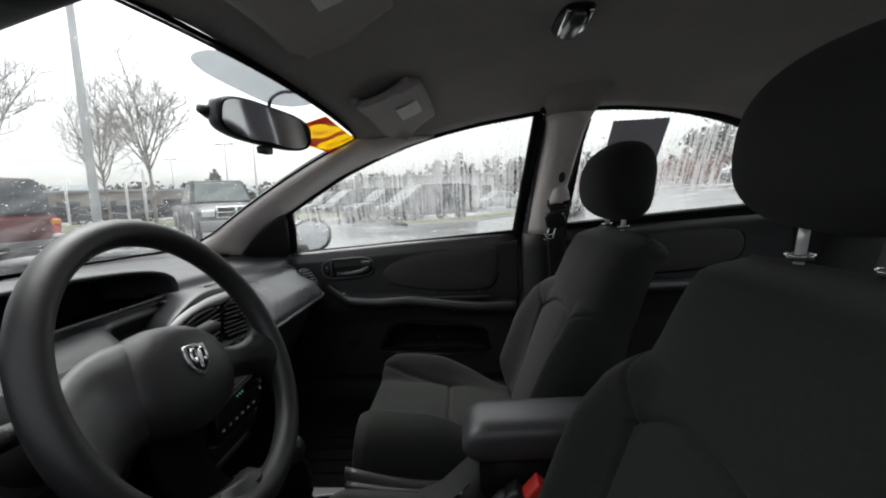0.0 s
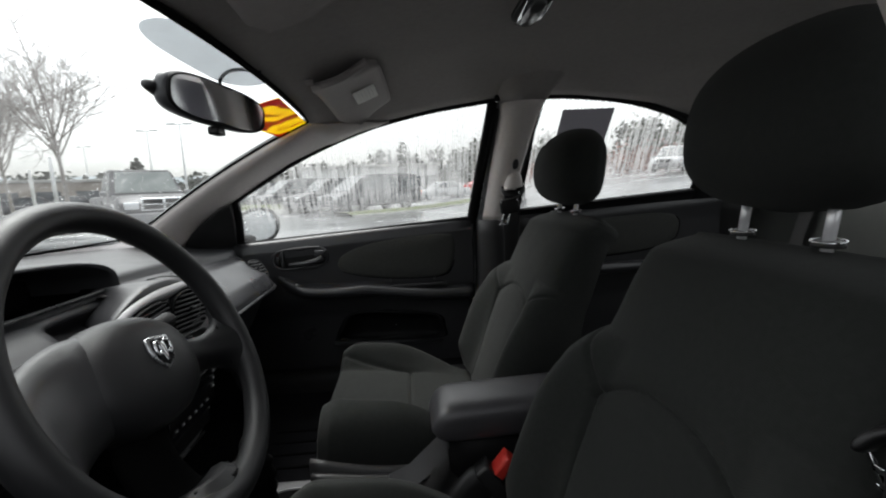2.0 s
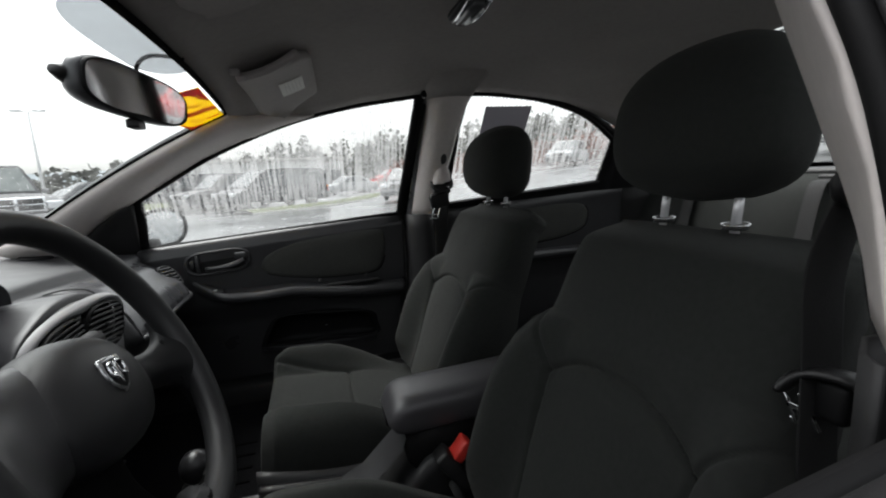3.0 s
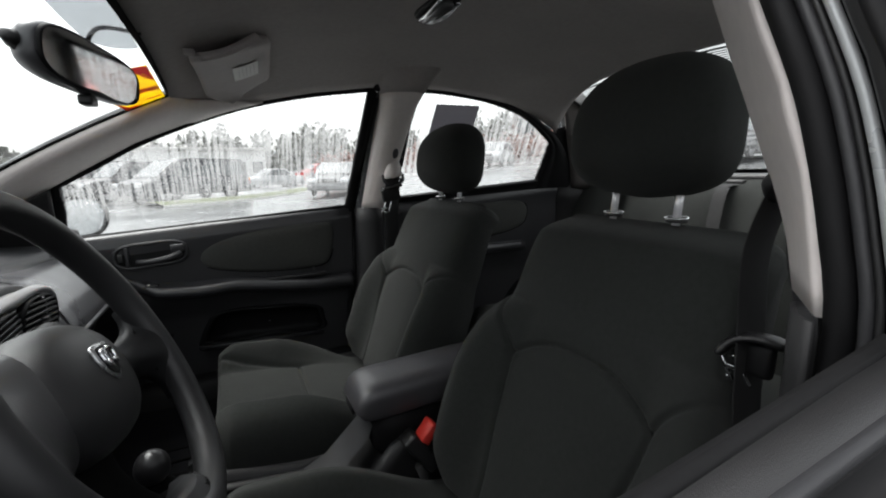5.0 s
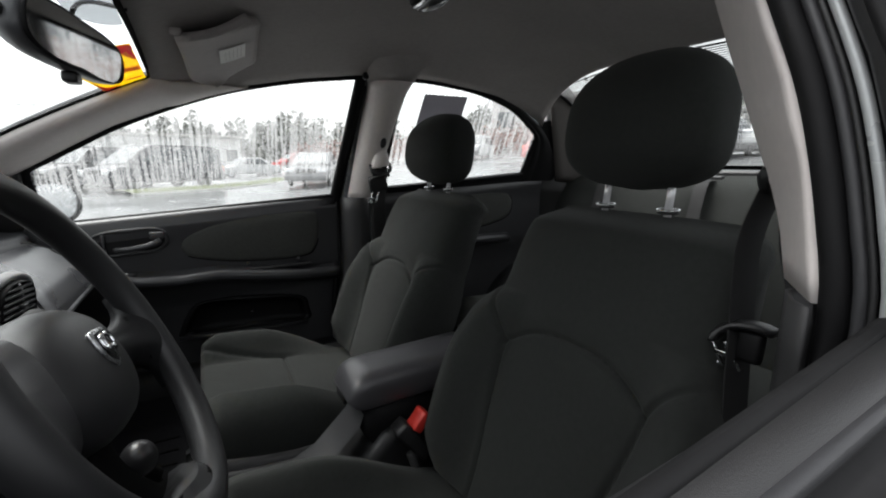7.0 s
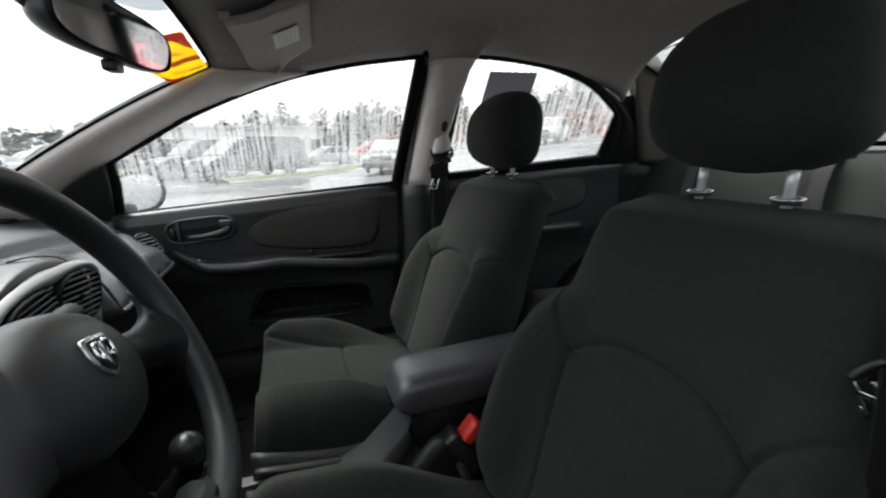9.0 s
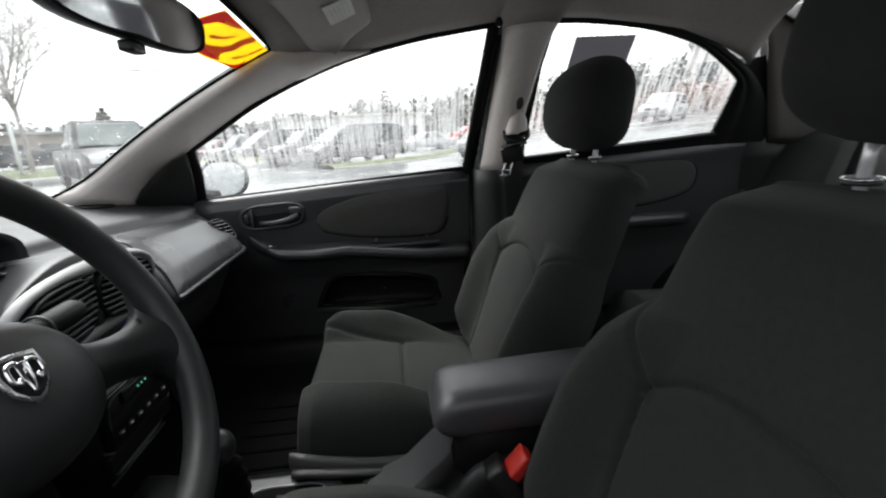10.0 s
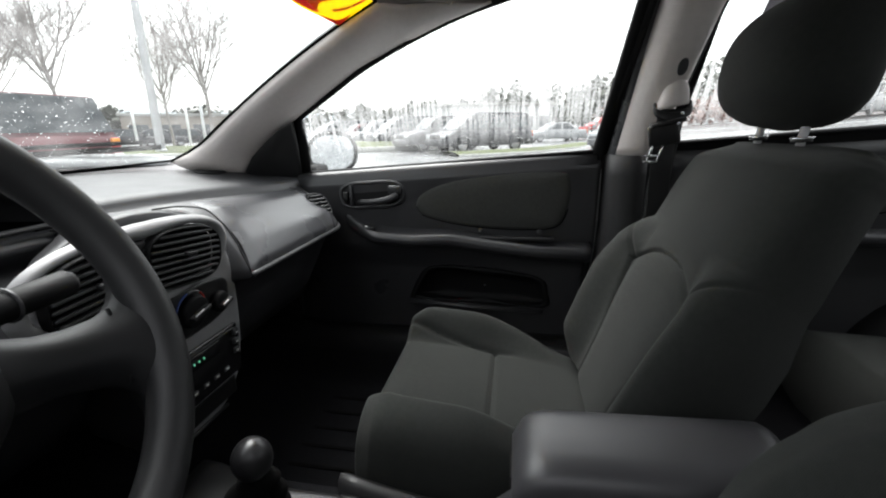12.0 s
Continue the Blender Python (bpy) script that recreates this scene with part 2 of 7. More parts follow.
def from_rows(rows, close_u=False, close_v=False, cap=False):
    """A bmesh over rows of points: u along a row, v from row to row."""
    bm = bmesh.new()
    vs = [[bm.verts.new(p) for p in row] for row in rows]
    nv, nu = len(vs), len(vs[0])
    for j in range(nv - (0 if close_v else 1)):
        for i in range(nu - (0 if close_u else 1)):
            a, b = vs[j], vs[(j + 1) % nv]
            try:
                bm.faces.new((a[i], a[(i + 1) % nu], b[(i + 1) % nu], b[i]))
            except ValueError:
                pass
    if cap:
        for row in (vs[0], vs[-1]):
            bm.faces.new(row)
    return bm


def solid(ob, thick, offset=0.0):
    mod = ob.modifiers.new("thickness", "SOLIDIFY")
    mod.thickness, mod.offset = thick, offset
    return ob


def spline(points, n):
    """n points along a smooth curve through the given ones (Catmull-Rom)."""
    p = [Vector(q) for q in points]
    p = [p[0] * 2 - p[1]] + p + [p[-1] * 2 - p[-2]]
    out, segs = [], len(p) - 3
    for k in range(n):
        f = k / (n - 1) * segs
        i = min(int(f), segs - 1)
        t = f - i
        a, b, c, d = p[i:i + 4]
        out.append(0.5 * ((2 * b) + (c - a) * t + (2 * a - 5 * b + 4 * c - d) * t * t + (3 * b - a - 3 * c + d) * t ** 3))
    return out


def tube(points, radius, sides=10, closed=False, squash=1.0, cap=True):
    """A bmesh swept along points; radius may be a function of 0..1; squash flattens it along the second normal."""
    pts = [Vector(q) for q in points]
    n = len(pts)
    rows, up = [], Vector((0, 0, 1))
    for k, p in enumerate(pts):
        if closed:
            t = pts[(k + 1) % n] - pts[k - 1]
        else:
            t = pts[min(k + 1, n - 1)] - pts[max(k - 1, 0)]
        t.normalize()
        if abs(t.dot(up)) > 0.98:
            up = Vector((0, 1, 0)) if abs(t.y) < 0.9 else Vector((1, 0, 0))
        a = t.cross(up).normalized()
        up = a.cross(t).normalized()
        r = radius(k / (n - 1)) if callable(radius) else radius
        rows.append([p + (a * math.cos(w) + up * math.sin(w) * squash) * r for w in (2 * math.pi * i / sides for i in range(sides))])
    return from_rows(rows, close_u=True, close_v=closed, cap=cap and not closed)


def block(size, at=(0, 0, 0), bevel=0.005, turn=None, segments=2):
    """A bevelled box: its size, its centre, and a matrix that turns it about its centre."""
    bm = bmesh.new()
    bmesh.ops.create_cube(bm, size=1.0)
    bmesh.ops.scale(bm, vec=size, verts=bm.verts)
    if bevel > 0:
        bmesh.ops.bevel(bm, geom=bm.edges[:], offset=bevel, segments=segments, affect="EDGES", profile=0.6)
    m = Matrix.Translation(at) @ (turn.to_4x4() if turn is not None else Matrix())
    bmesh.ops.transform(bm, matrix=m, verts=bm.verts)
    return bm


def rod(a, b, r0, r1=None, sides=12):
    return tube([a, b], (lambda f: r0 + ((r1 if r1 is not None else r0) - r0) * f), sides)


def disc(at, normal, radius, depth, sides=28, rim=0.15):
    """A round plate with an eased rim, standing depth proud of at along normal."""
    q = Vector(normal).to_track_quat("Z", "Y").to_matrix().to_4x4()
    rows = []
    for r, h in ((1.0, 0.0), (1.0, 0.6), (1.0 - rim * 0.4, 0.9), (1.0 - rim, 1.0), (0.4, 1.0), (0.02, 1.0)):
        rows.append([Vector(at) + q @ Vector((math.cos(w) * r * radius, math.sin(w) * r * radius, h * depth)) for w in (2 * math.pi * i / sides for i in range(sides))])
    return from_rows(rows, close_u=True, cap=True)


def plate(outline, depth, axis, ease=0.3):
    """A padded plate over a closed outline, raised by depth along axis, with an eased rim."""
    o = [Vector(p) for p in outline]
    c = sum(o, Vector()) / len(o)
    ax = Vector(axis)
    rows = []
    for k, h in ((1.0, 0.0), (0.985, 0.55), (0.95, 0.85), (0.88, 1.0), (0.5, 1.0 + ease), (0.05, 1.0 + ease)):
        rows.append([c + (p - c) * k + ax * depth * h for p in o])
    return from_rows(rows, close_u=True, cap=True)


def ring(outline, width, depth, axis):
    """A raised rim along a closed outline."""
    o = [Vector(p) for p in outline]
    c = sum(o, Vector()) / len(o)
    ax = Vector(axis)
    rows = []
    for side, h in ((0.0, 0.0), (0.15, 0.7), (0.5, 1.0), (0.85, 0.7), (1.0, 0.0)):
        rows.append([p + (c - p).normalized() * width * side + ax * depth * h for p in o])
    return from_rows(rows, close_u=True)


def oval(center, a, b, ua, ub, power=2.0, n=36):
    """A closed superellipse with half axes a along ua and b along ub."""
    out = []
    for i in range(n):
        w = 2 * math.pi * i / n
        cx, cy = math.cos(w), math.sin(w)
        out.append(Vector(center) + Vector(ua) * a * math.copysign(abs(cx) ** (2 / power), cx) + Vector(ub) * b * math.copysign(abs(cy) ** (2 / power), cy))
    return out


def step(a, b, x):
    t = min(1.0, max(0.0, (x - a) / (b - a)))
    return t * t * (3 - 2 * t)


def curve_at(table, x):
    """Smoothed reading of a table of (x, value)."""
    xs = [p[0] for p in table]
    return float(np.interp(x, xs, [p[1] for p in table]))


# ---- shape of the side of the car (passenger side; mirrored for the driver) ----
FRONT_TOP = ((-0.60, 0.975), (-0.556, 1.012), (-0.456, 1.066), (-0.36, 1.118), (-0.252, 1.165), (-0.139, 1.206), (-0.036, 1.235), (0.104, 1.263), (0.276, 1.286))
REAR_TOP = ((0.43, 1.293), (0.54, 1.291), (0.70, 1.276), (0.83, 1.247), (0.90, 1.222), (0.975, 1.182), (1.045, 1.138))


def glass_y(z):
    return 0.72 - 0.47 * (z - 0.92)


def on_glass(x, z, side=1, inset=0.0):
    return Vector((x, side * (glass_y(z) - inset), z))


def front_outline(side=1, grow=0.0, inset=0.0):
    top = [(x, z) for x, z in FRONT_TOP[1:]]
    pts = spline([(x, 0, z + grow) for x, z in top], 26)
    loop = [on_glass(p.x, p.z, side, inset) for p in pts]
    loop += [on_glass(0.262 + grow, 1.27, side, inset), on_glass(0.245 + grow, 1.1, side, inset), on_glass(0.219 + grow, 0.921 - grow, side, inset)]
    loop += [on_glass(-0.2, 0.889 - grow, side, inset), on_glass(-0.592 - grow, 0.860 - grow, side, inset), on_glass(-0.572 - grow, 0.95, side, inset)]
    return loop


def rear_outline(side=1, grow=0.0, inset=0.0):
    pts = spline([(x, 0, z + grow) for x, z in REAR_TOP], 20)
    loop = [on_glass(p.x, p.z, side, inset) for p in pts]
    loop += [on_glass(1.05 + grow, 1.12, side, inset), on_glass(1.033 + grow, 0.985 - grow, side, inset), on_glass(0.7, 0.961 - grow, side, inset), on_glass(0.402 - grow, 0.939 - grow, side, inset)]
    loop += [on_glass(0.418 - grow, 1.1, side, inset), on_glass(0.432 - grow, 1.27, side, inset)]
    return loop


def pane(outline, mat, name, parent, thick=0.004):
    bm = bmesh.new()
    c = sum(outline, Vector()) / len(outline)
    vs = [bm.verts.new(p) for p in outline]
    bm.faces.new(vs)
    ob = part(name, bm, mat, parent, smooth=False)
    ob.visible_shadow = False
    return ob


def seal(outline_a, outline_b, name, mat, parent, lift):
    """A rubber or sheet-metal frame between two outlines."""
    mid = [(a + b) / 2 + lift for a, b in zip(outline_a, outline_b)]
    return part(name, from_rows([outline_a, mid, outline_b], close_u=True), mat, parent)


def top_edge(x):
    """Height of the lower rim of the roof lining along the doors."""
    table = ((-0.62, 0.99),) + tuple((a, b + 0.011) for a, b in FRONT_TOP[1:]) + tuple((a, b + 0.011) for a, b in REAR_TOP[:3]) + ((0.80, 1.274), (0.927, 1.238), (1.024, 1.198), (1.111, 1.140), (1.174, 1.077), (1.25, 0.98))
    return curve_at(table, x)


def roof_mid(x):
    return curve_at(((-0.30, 1.240), (-0.255, 1.257), (-0.2, 1.282), (-0.1, 1.315), (0.1, 1.345), (0.3, 1.358), (0.6, 1.36), (0.9, 1.352), (1.12, 1.338), (1.2, 1.335)), x)


# ---- the shell: floor, roof lining, pillars, glass ----
floor = part("floor", from_rows([[(x, y, z + 0.10 * step(0.60, 0.74, abs(y)) - 0.0 + 0.12 * step(0.18, 0.09, abs(y)) * step(-0.9, -0.5, x)) for y in np.linspace(-0.76, 0.76, 40)] for x, z in ((-1.25, 0.55), (-1.05, 0.46), (-0.90, 0.33), (-0.72, 0.27), (-0.4, 0.255), (0.0, 0.25), (0.4, 0.26), (0.62, 0.27), (0.8, 0.30), (1.3, 0.34))]), CARPET)
tagged(floor, "black carpeted car floor with a raised tunnel", "floor", kind="structure")
solid(floor, 0.02, -1)

rows = []
for x in np.linspace(-0.258, 1.14, 44):
    edge = top_edge(float(x) - 0.088 * step(0.6, 1.14, float(x)))
    row = []
    for s in np.linspace(-1, 1, 41):
        s = float(s)
        ye = glass_y(edge) - 0.012
        xx = float(x) - (0.155 * (1 - s * s) + 0.088 * s * s) * step(0.6, 1.14, float(x))
        zz = roof_mid(float(x)) + (edge - roof_mid(float(x))) * abs(s) ** 4.5
        row.append((xx, ye * s, zz))
    rows.append(row)
ceiling = part("ceiling", from_rows(rows), HEADLINER)
tagged(ceiling, "grey-brown fleece roof lining of the car", "ceiling", kind="structure")
solid(ceiling, 0.012, 1)

roof_skin = part("roof_panel", from_rows([[(x, s * (0.50 + 0.06 * step(-0.26, 0.1, x)), roof_mid(x) + 0.022 + 0.01 * (1 - s * s) - 0.06 * abs(s) ** 5) for s in np.linspace(-1, 1, 21)] for x in np.linspace(-0.262, 1.0, 20)]), BODY_SILVER)
tagged(roof_skin, "silver painted steel roof of the car", "roof", kind="structure")
solid(roof_skin, 0.004, 1)

# windscreen: a bowed sheet between the cowl and the header
WS_TOP = lambda s: Vector((-0.254 - 0.006 * s * s, 0.470 * s, 1.257 - 0.020 * s * s))
WS_LOW = lambda s: Vector((-1.13 + 0.29 * abs(s) ** 2.2, 0.60 * s, 0.895 + 0.026 * abs(s) ** 3))


def on_screen(s, v, inset=0.0):
    """A point of the windscreen: s from the driver's edge (-1) to the passenger's (1), v from the cowl to the header."""
    p = WS_LOW(s).lerp(WS_TOP(s), v)
    p.z += 0.03 * v * (1 - v) * 4 * 0.7 - inset
    return p


window_1 = tagged(new("window_1"), "windscreen with rain drops and a black rim", "window", kind="structure")
screen = part("pane", from_rows([[on_screen(s, v) for s in np.linspace(-1, 1, 25)] for v in np.linspace(0, 1, 13)]), WINDSHIELD, window_1)
screen.visible_shadow = False
rim_o = [on_screen(s, 1.0, 0.006) for s in np.linspace(-1, 1, 25)] + [on_screen(1, v, 0.004) for v in np.linspace(0.95, 0.05, 13)] + [on_screen(s, 0.0, 0.004) for s in np.linspace(1, -1, 25)] + [on_screen(-1, v, 0.004) for v in np.linspace(0.05, 0.95, 13)]
rim_i = [on_screen(s * 0.962, 0.993, 0.006) for s in np.linspace(-1, 1, 25)] + [on_screen(0.972, v, 0.004) for v in np.linspace(0.93, 0.08, 13)] + [on_screen(s * 0.97, 0.014, 0.004) for s in np.linspace(1, -1, 25)] + [on_screen(-0.972, v, 0.004) for v in np.linspace(0.08, 0.93, 13)]
part("window_frame", from_rows([rim_o, rim_i], close_u=True), DEEP_BLACK, window_1, "black ceramic rim of the windscreen")


header = part("header_trim", tube([WS_TOP(float(s)) + Vector((-0.002, 0, -0.001)) for s in np.linspace(-1, 1, 21)], 0.0035, 8), DEEP_BLACK)
tagged(header, "black rubber roll above the windscreen", "trim", kind="structure")


def rain(name, where, count, seed, low, high, thing_label):
    """Drops of water on a pane, as flattened beads in one mesh."""
    rnd = random.Random(seed)
    verts, faces = [], []
    for k in range(count):
        c, nrm = where(rnd)
        r = low + (high - low) * rnd.random() ** 3
        q = nrm.to_track_quat("Z", "Y").to_matrix()
        base = len(verts)
        stretch = 1.0 + rnd.random() * 0.6
        for ring_r, ring_h in ((1.0, 0.0), (0.7, 0.35)):
            for i in range(7):
                w = 2 * math.pi * i / 7
                verts.append(c + q @ Vector((math.cos(w) * r * ring_r, math.sin(w) * r * ring_r * stretch, ring_h * r)))
        verts.append(c + q @ Vector((0, 0, 0.5 * r)))
        for i in range(7):
            j = (i + 1) % 7
            faces.append((base + i, base + j, base + 7 + j, base + 7 + i))
            faces.append((base + 7 + i, base + 7 + j, base + 14))
    me = bpy.data.meshes.new(name)
    me.from_pydata(verts, [], faces)
    me.materials.append(DROP)
    me.shade_smooth()
    ob = new(name, me)
    ob.visible_shadow = False
    return tagged(ob, thing_label, "rain drops", kind="stuff")


DROP = bpy.data.materials.new("water_drop")
DROP.use_nodes = True
_b = DROP.node_tree.nodes["Principled BSDF"]
_b.inputs["Transmission Weight"].default_value = 1.0
_b.inputs["Roughness"].default_value = 0.0
_b.inputs["IOR"].default_value = 1.33


def screen_spot(rnd):
    s, v = rnd.uniform(-0.95, 0.95), rnd.uniform(0.04, 0.95)
    a, b, c = on_screen(s, v), on_screen(s + 0.01, v), on_screen(s, v + 0.01)
    nrm = (b - a).cross(c - a).normalized()
    return a + nrm * 0.001, nrm


rain("rain_drops_windscreen", screen_spot, 1700, 3, 0.0006, 0.0018, "clear rain drops on the windscreen")


def trail_spot(rnd):
    """Beads left behind by drops that ran straight down the glass."""
    k = rnd.randrange(11)
    lane = random.Random(40 + k)
    top, gap = lane.uniform(0.30, 0.52), lane.uniform(0.012, 0.020)
    v = top - gap * rnd.randrange(int((top - 0.05) / gap))
    s = 0.24 + 0.042 * k + lane.uniform(-0.008, 0.008) + 0.18 * (top - v)
    a, b, c = on_screen(s, v), on_screen(s + 0.01, v), on_screen(s, v + 0.01)
    nrm = (b - a).cross(c - a).normalized()
    return a + nrm * 0.001, nrm


rain("rain_trails_windscreen", trail_spot, 240, 21, 0.0007, 0.0016, "beads of rain in trails down the windscreen")


def pillar_trims(side):
    def m(x, y, z):
        return Vector((x, side * y, z))
    # front pillar: a bowed strip from the screen's edge to the door frame
    rows = []
    for v in np.linspace(0.0, 1.0, 22):
        v = float(v)
        a = on_screen(0.985 - 0.045 * max(0.0, 1 - v / 0.15) ** 2.2, v, 0.006)
        xd = -0.765 + 0.525 * v
        zd = curve_at(((-0.765, 0.852), (-0.742, 0.885), (-0.715, 0.918), (-0.66, 0.962), (-0.61, 0.995), (-0.556, 1.026), (-0.456, 1.082), (-0.36, 1.134), (-0.24, 1.182)), xd)
        b = Vector((xd, min(glass_y(zd) - 0.006, 0.702), zd))
        row = []
        for u in np.linspace(0, 1, 9):
            u = float(u)
            p = a.lerp(b, u)
            out = Vector((0.30, -0.75, -0.12)) * 0.034 * math.sin(math.pi * u ** 0.68) * (1 - (0.55 if side > 0 else 0.0) * step(0.78, 1.0, v))
            row.append(m(*(p + out)))
        rows.append(row)
    edge = [r[0] + Vector((-0.002, 0, 0.002)) for r in rows]
    if side > 0:
        # a tongue that dies away along the roof rail
        a_end = rows[-1][0]
        for k in range(1, 9):
            f = k / 8
            x = -0.24 + 0.20 * f
            zb = top_edge(x) - 0.002
            b = Vector((x, glass_y(zb) - 0.008, zb))
            ya = a_end.y + (b.y - a_end.y) * (0.15 + 0.85 * f)
            s_in = min(0.999, ya / (glass_y(top_edge(x)) - 0.012))
            a = Vector((x, ya, roof_mid(x) + (top_edge(x) - roof_mid(x)) * s_in ** 4.5 - 0.003))
            rows.append([a.lerp(b, u) + Vector((0.2, -0.7, -0.6)) * 0.017 * (1 - f) ** 1.3 * math.sin(math.pi * u) for u in (float(q) for q in np.linspace(0, 1, 9))])
    tagged(part("screen_edge", tube(edge, 0.0045, 8), DEEP_BLACK), "black edge of the windscreen beside the pillar", "trim", kind="structure")
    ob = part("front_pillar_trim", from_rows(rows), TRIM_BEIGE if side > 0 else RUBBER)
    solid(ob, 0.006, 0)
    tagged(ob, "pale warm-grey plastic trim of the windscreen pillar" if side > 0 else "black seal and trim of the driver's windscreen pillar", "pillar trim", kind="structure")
    # middle pillar: upper trim and dark lower trim
    rows = []
    for v in np.linspace(0, 1.13, 22):
        v = float(v)
        z = 0.918 + 0.395 * v
        x0, x1 = 0.262 + 0.050 * v, 0.345 + 0.075 * v + 0.012 * v * v
        y = 0.658 - 0.42 * (z - 0.92)
        row = []
        for u, dy in ((0, 0.014 + 0.03 * min(1.0, 1.5 * v)), (0.02, 0.006 + 0.024 * min(1.0, 1.5 * v)), (0.08, 0.0), (0.3, -0.022), (0.6, -0.036), (0.85, -0.032), (0.97, -0.012), (1.0, 0.03)):
            flare = 0.012 * step(0.8, 1.0, v) + 0.05 * step(0.86, 1.16, v) ** 1.5
            row.append(m(x0 + (x1 - x0) * u + flare * (u - 0.5) * 1.6, y + dy - 0.02 * step(0.75, 1.0, v) - 0.03 * step(0.95, 1.13, v), z))
        rows.append(row)
    outer = ((0.918, 0.655), (0.99, 0.643), (1.03, 0.636), (1.075, 0.620), (1.105, 0.612), (1.15, 0.592), (1.18, 0.581), (1.32, 0.522))
    inner = ((0.918, 0.630), (0.976, 0.618), (1.012, 0.605), (1.055, 0.587), (1.11, 0.565), (1.161, 0.544), (1.32, 0.482))
    if side < 0:
        rows = []
        for z in np.linspace(0.918, 1.315, 18):
            z = float(z)
            yo, yi = curve_at(outer, z), curve_at(inner, z)
            w = yo - yi + 0.028
            rows.append([m(0.275, yo + 0.012, z)] + [m(0.264 + 0.079 * f, yo - w * f, z) for f in (0.0, 0.1, 0.25, 0.5, 0.75, 0.9, 0.97)] + [m(0.345, yo - w, z), m(0.37, yo - w, z), m(0.40, yo - 0.9 * w, z), m(0.41, yi + 0.05, z)])
    if side > 0:
        crown = part("pillar_crown", from_rows(rows[17:]), HEADLINER)
        tagged(solid(crown, 0.004, 0), "roof lining drawn down over the middle pillar", "roof lining", kind="structure")
        rows = rows[:18]
    ob = part("middle_pillar_trim", from_rows(rows), TRIM_BEIGE)
    solid(ob, 0.004, 0)
    tagged(ob, "pale warm-grey upper trim of the middle pillar", "pillar trim", kind="structure")
    rows = []
    for v in np.linspace(0, 1, 14):
        v = float(v)
        z = 0.918 - 0.62 * v
        x0, x1 = 0.246 - 0.05 * step(0.3, 1.0, v), 0.335 + 0.10 * step(0.2, 1.0, v)
        y = 0.660 + 0.004 * v
        rows.append([m(x0 + (x1 - x0) * u, y + dy, z) for u, dy in ((0, 0.07 if side > 0 else 0.0), (0.03, 0.004 if side > 0 else -0.006), (0.15, -0.018), (0.5, -0.034), (0.8, -0.03), (0.95, -0.01), (1.0, 0.07))])
    ob = part("middle_pillar_lower_trim", from_rows(rows), PILLAR_LOW)
    solid(ob, 0.004, 0)
    tagged(ob, "black plastic lower trim of the middle pillar", "pillar trim", kind="structure")
    flank = [[m(0.262 + 0.050 * v + dx, 0.658 - 0.42 * (0.40 * v) + dy - 0.02 * step(0.75, 1.0, v), 0.915 + 0.40 * v) for dx, dy in ((0.002, 0.010 + 0.03 * min(1.0, 1.5 * v)), (-0.010, 0.016 + 0.026 * min(1.0, 1.5 * v)), (-0.016, 0.040), (-0.010, 0.050), (-0.014, 0.075))] for v in np.linspace(0, 1, 12)]
    if side > 0:
        tagged(part("pillar_flank", from_rows(flank), LID_SKIN), "dark grey painted flank of the middle pillar", "pillar flank", kind="structure")
    # rubber door seals on both flanks of the pillar
    for x_low, x_high, nm in () if side < 0 else ((0.232, 0.292, "front_door_seal"), (0.352, 0.43, "rear_door_seal")):
        path = [m(x_low - 0.03, 0.73, 0.45), m(x_low - 0.01, 0.72, 0.65), m(x_low, glass_y(0.92) - 0.004, 0.90), m((x_low + x_high) / 2, glass_y(1.09) - 0.012, 1.09), m(x_high, glass_y(1.27) - 0.012, 1.27)]
        tagged(part(nm, tube(spline(path, 20), 0.009, 8), RUBBER), "black rubber door seal beside the pillar", "door seal", kind="structure")
    if side < 0:
        rows = [[m(x, curve_at(outer, float(z)) + d, float(z)) for x, d in ((0.270, 0.0), (0.276, 0.01), (0.278, 0.05), (0.276, 0.10))] for z in np.linspace(0.35, 1.30, 20)]
        tagged(part("pillar_backing", from_rows(rows), RUBBER), "black sheet metal behind the door seals", "pillar flank", kind="structure")
        for d, r, mt, nm, lb in ((0.013, 0.011, RUBBER, "inner_door_seal", "black rubber seal along the middle pillar"), (0.029, 0.005, SOFT_PLASTIC, "pillar_strip", "charcoal strip along the middle pillar"), (0.0365, 0.0028, DARK_PLASTIC, "ribbed_seal", "thin black ribbed door seal"), (0.045, 0.0045, BODY_SILVER, "painted_pillar", "pale silver painted edge of the middle pillar")):
            path = [m(0.268, curve_at(outer, z) + d, z) for z in (0.40, 0.60, 0.80, 0.918, 0.99, 1.05, 1.105, 1.18, 1.27)]
            tagged(part(nm, tube(spline(path, 26), r, 8), mt), lb, "door seal", kind="structure")
    # rear pillar with its dark quarter
    rows = []
    for v in np.linspace(0, 1, 14):
        v = float(v)
        z = 0.955 + 0.37 * v
        x0 = 1.240 - 0.22 * v
        x1 = 1.62 - 0.50 * v
        y0, y1 = glass_y(z) - 0.015, 0.512 + 0.07 * (1 - v)
        rows.append([m(x0 + (x1 - x0) * u, y0 + (y1 - y0) * u ** 1.4, z - 0.01 * math.sin(math.pi * u)) for u in np.linspace(0, 1, 8)])
    ob = part("rear_pillar_trim", from_rows(rows), PILLAR_CLOTH)
    solid(ob, 0.006, 0)
    tagged(ob, "dark grey trim of the rear pillar", "pillar trim", kind="structure")
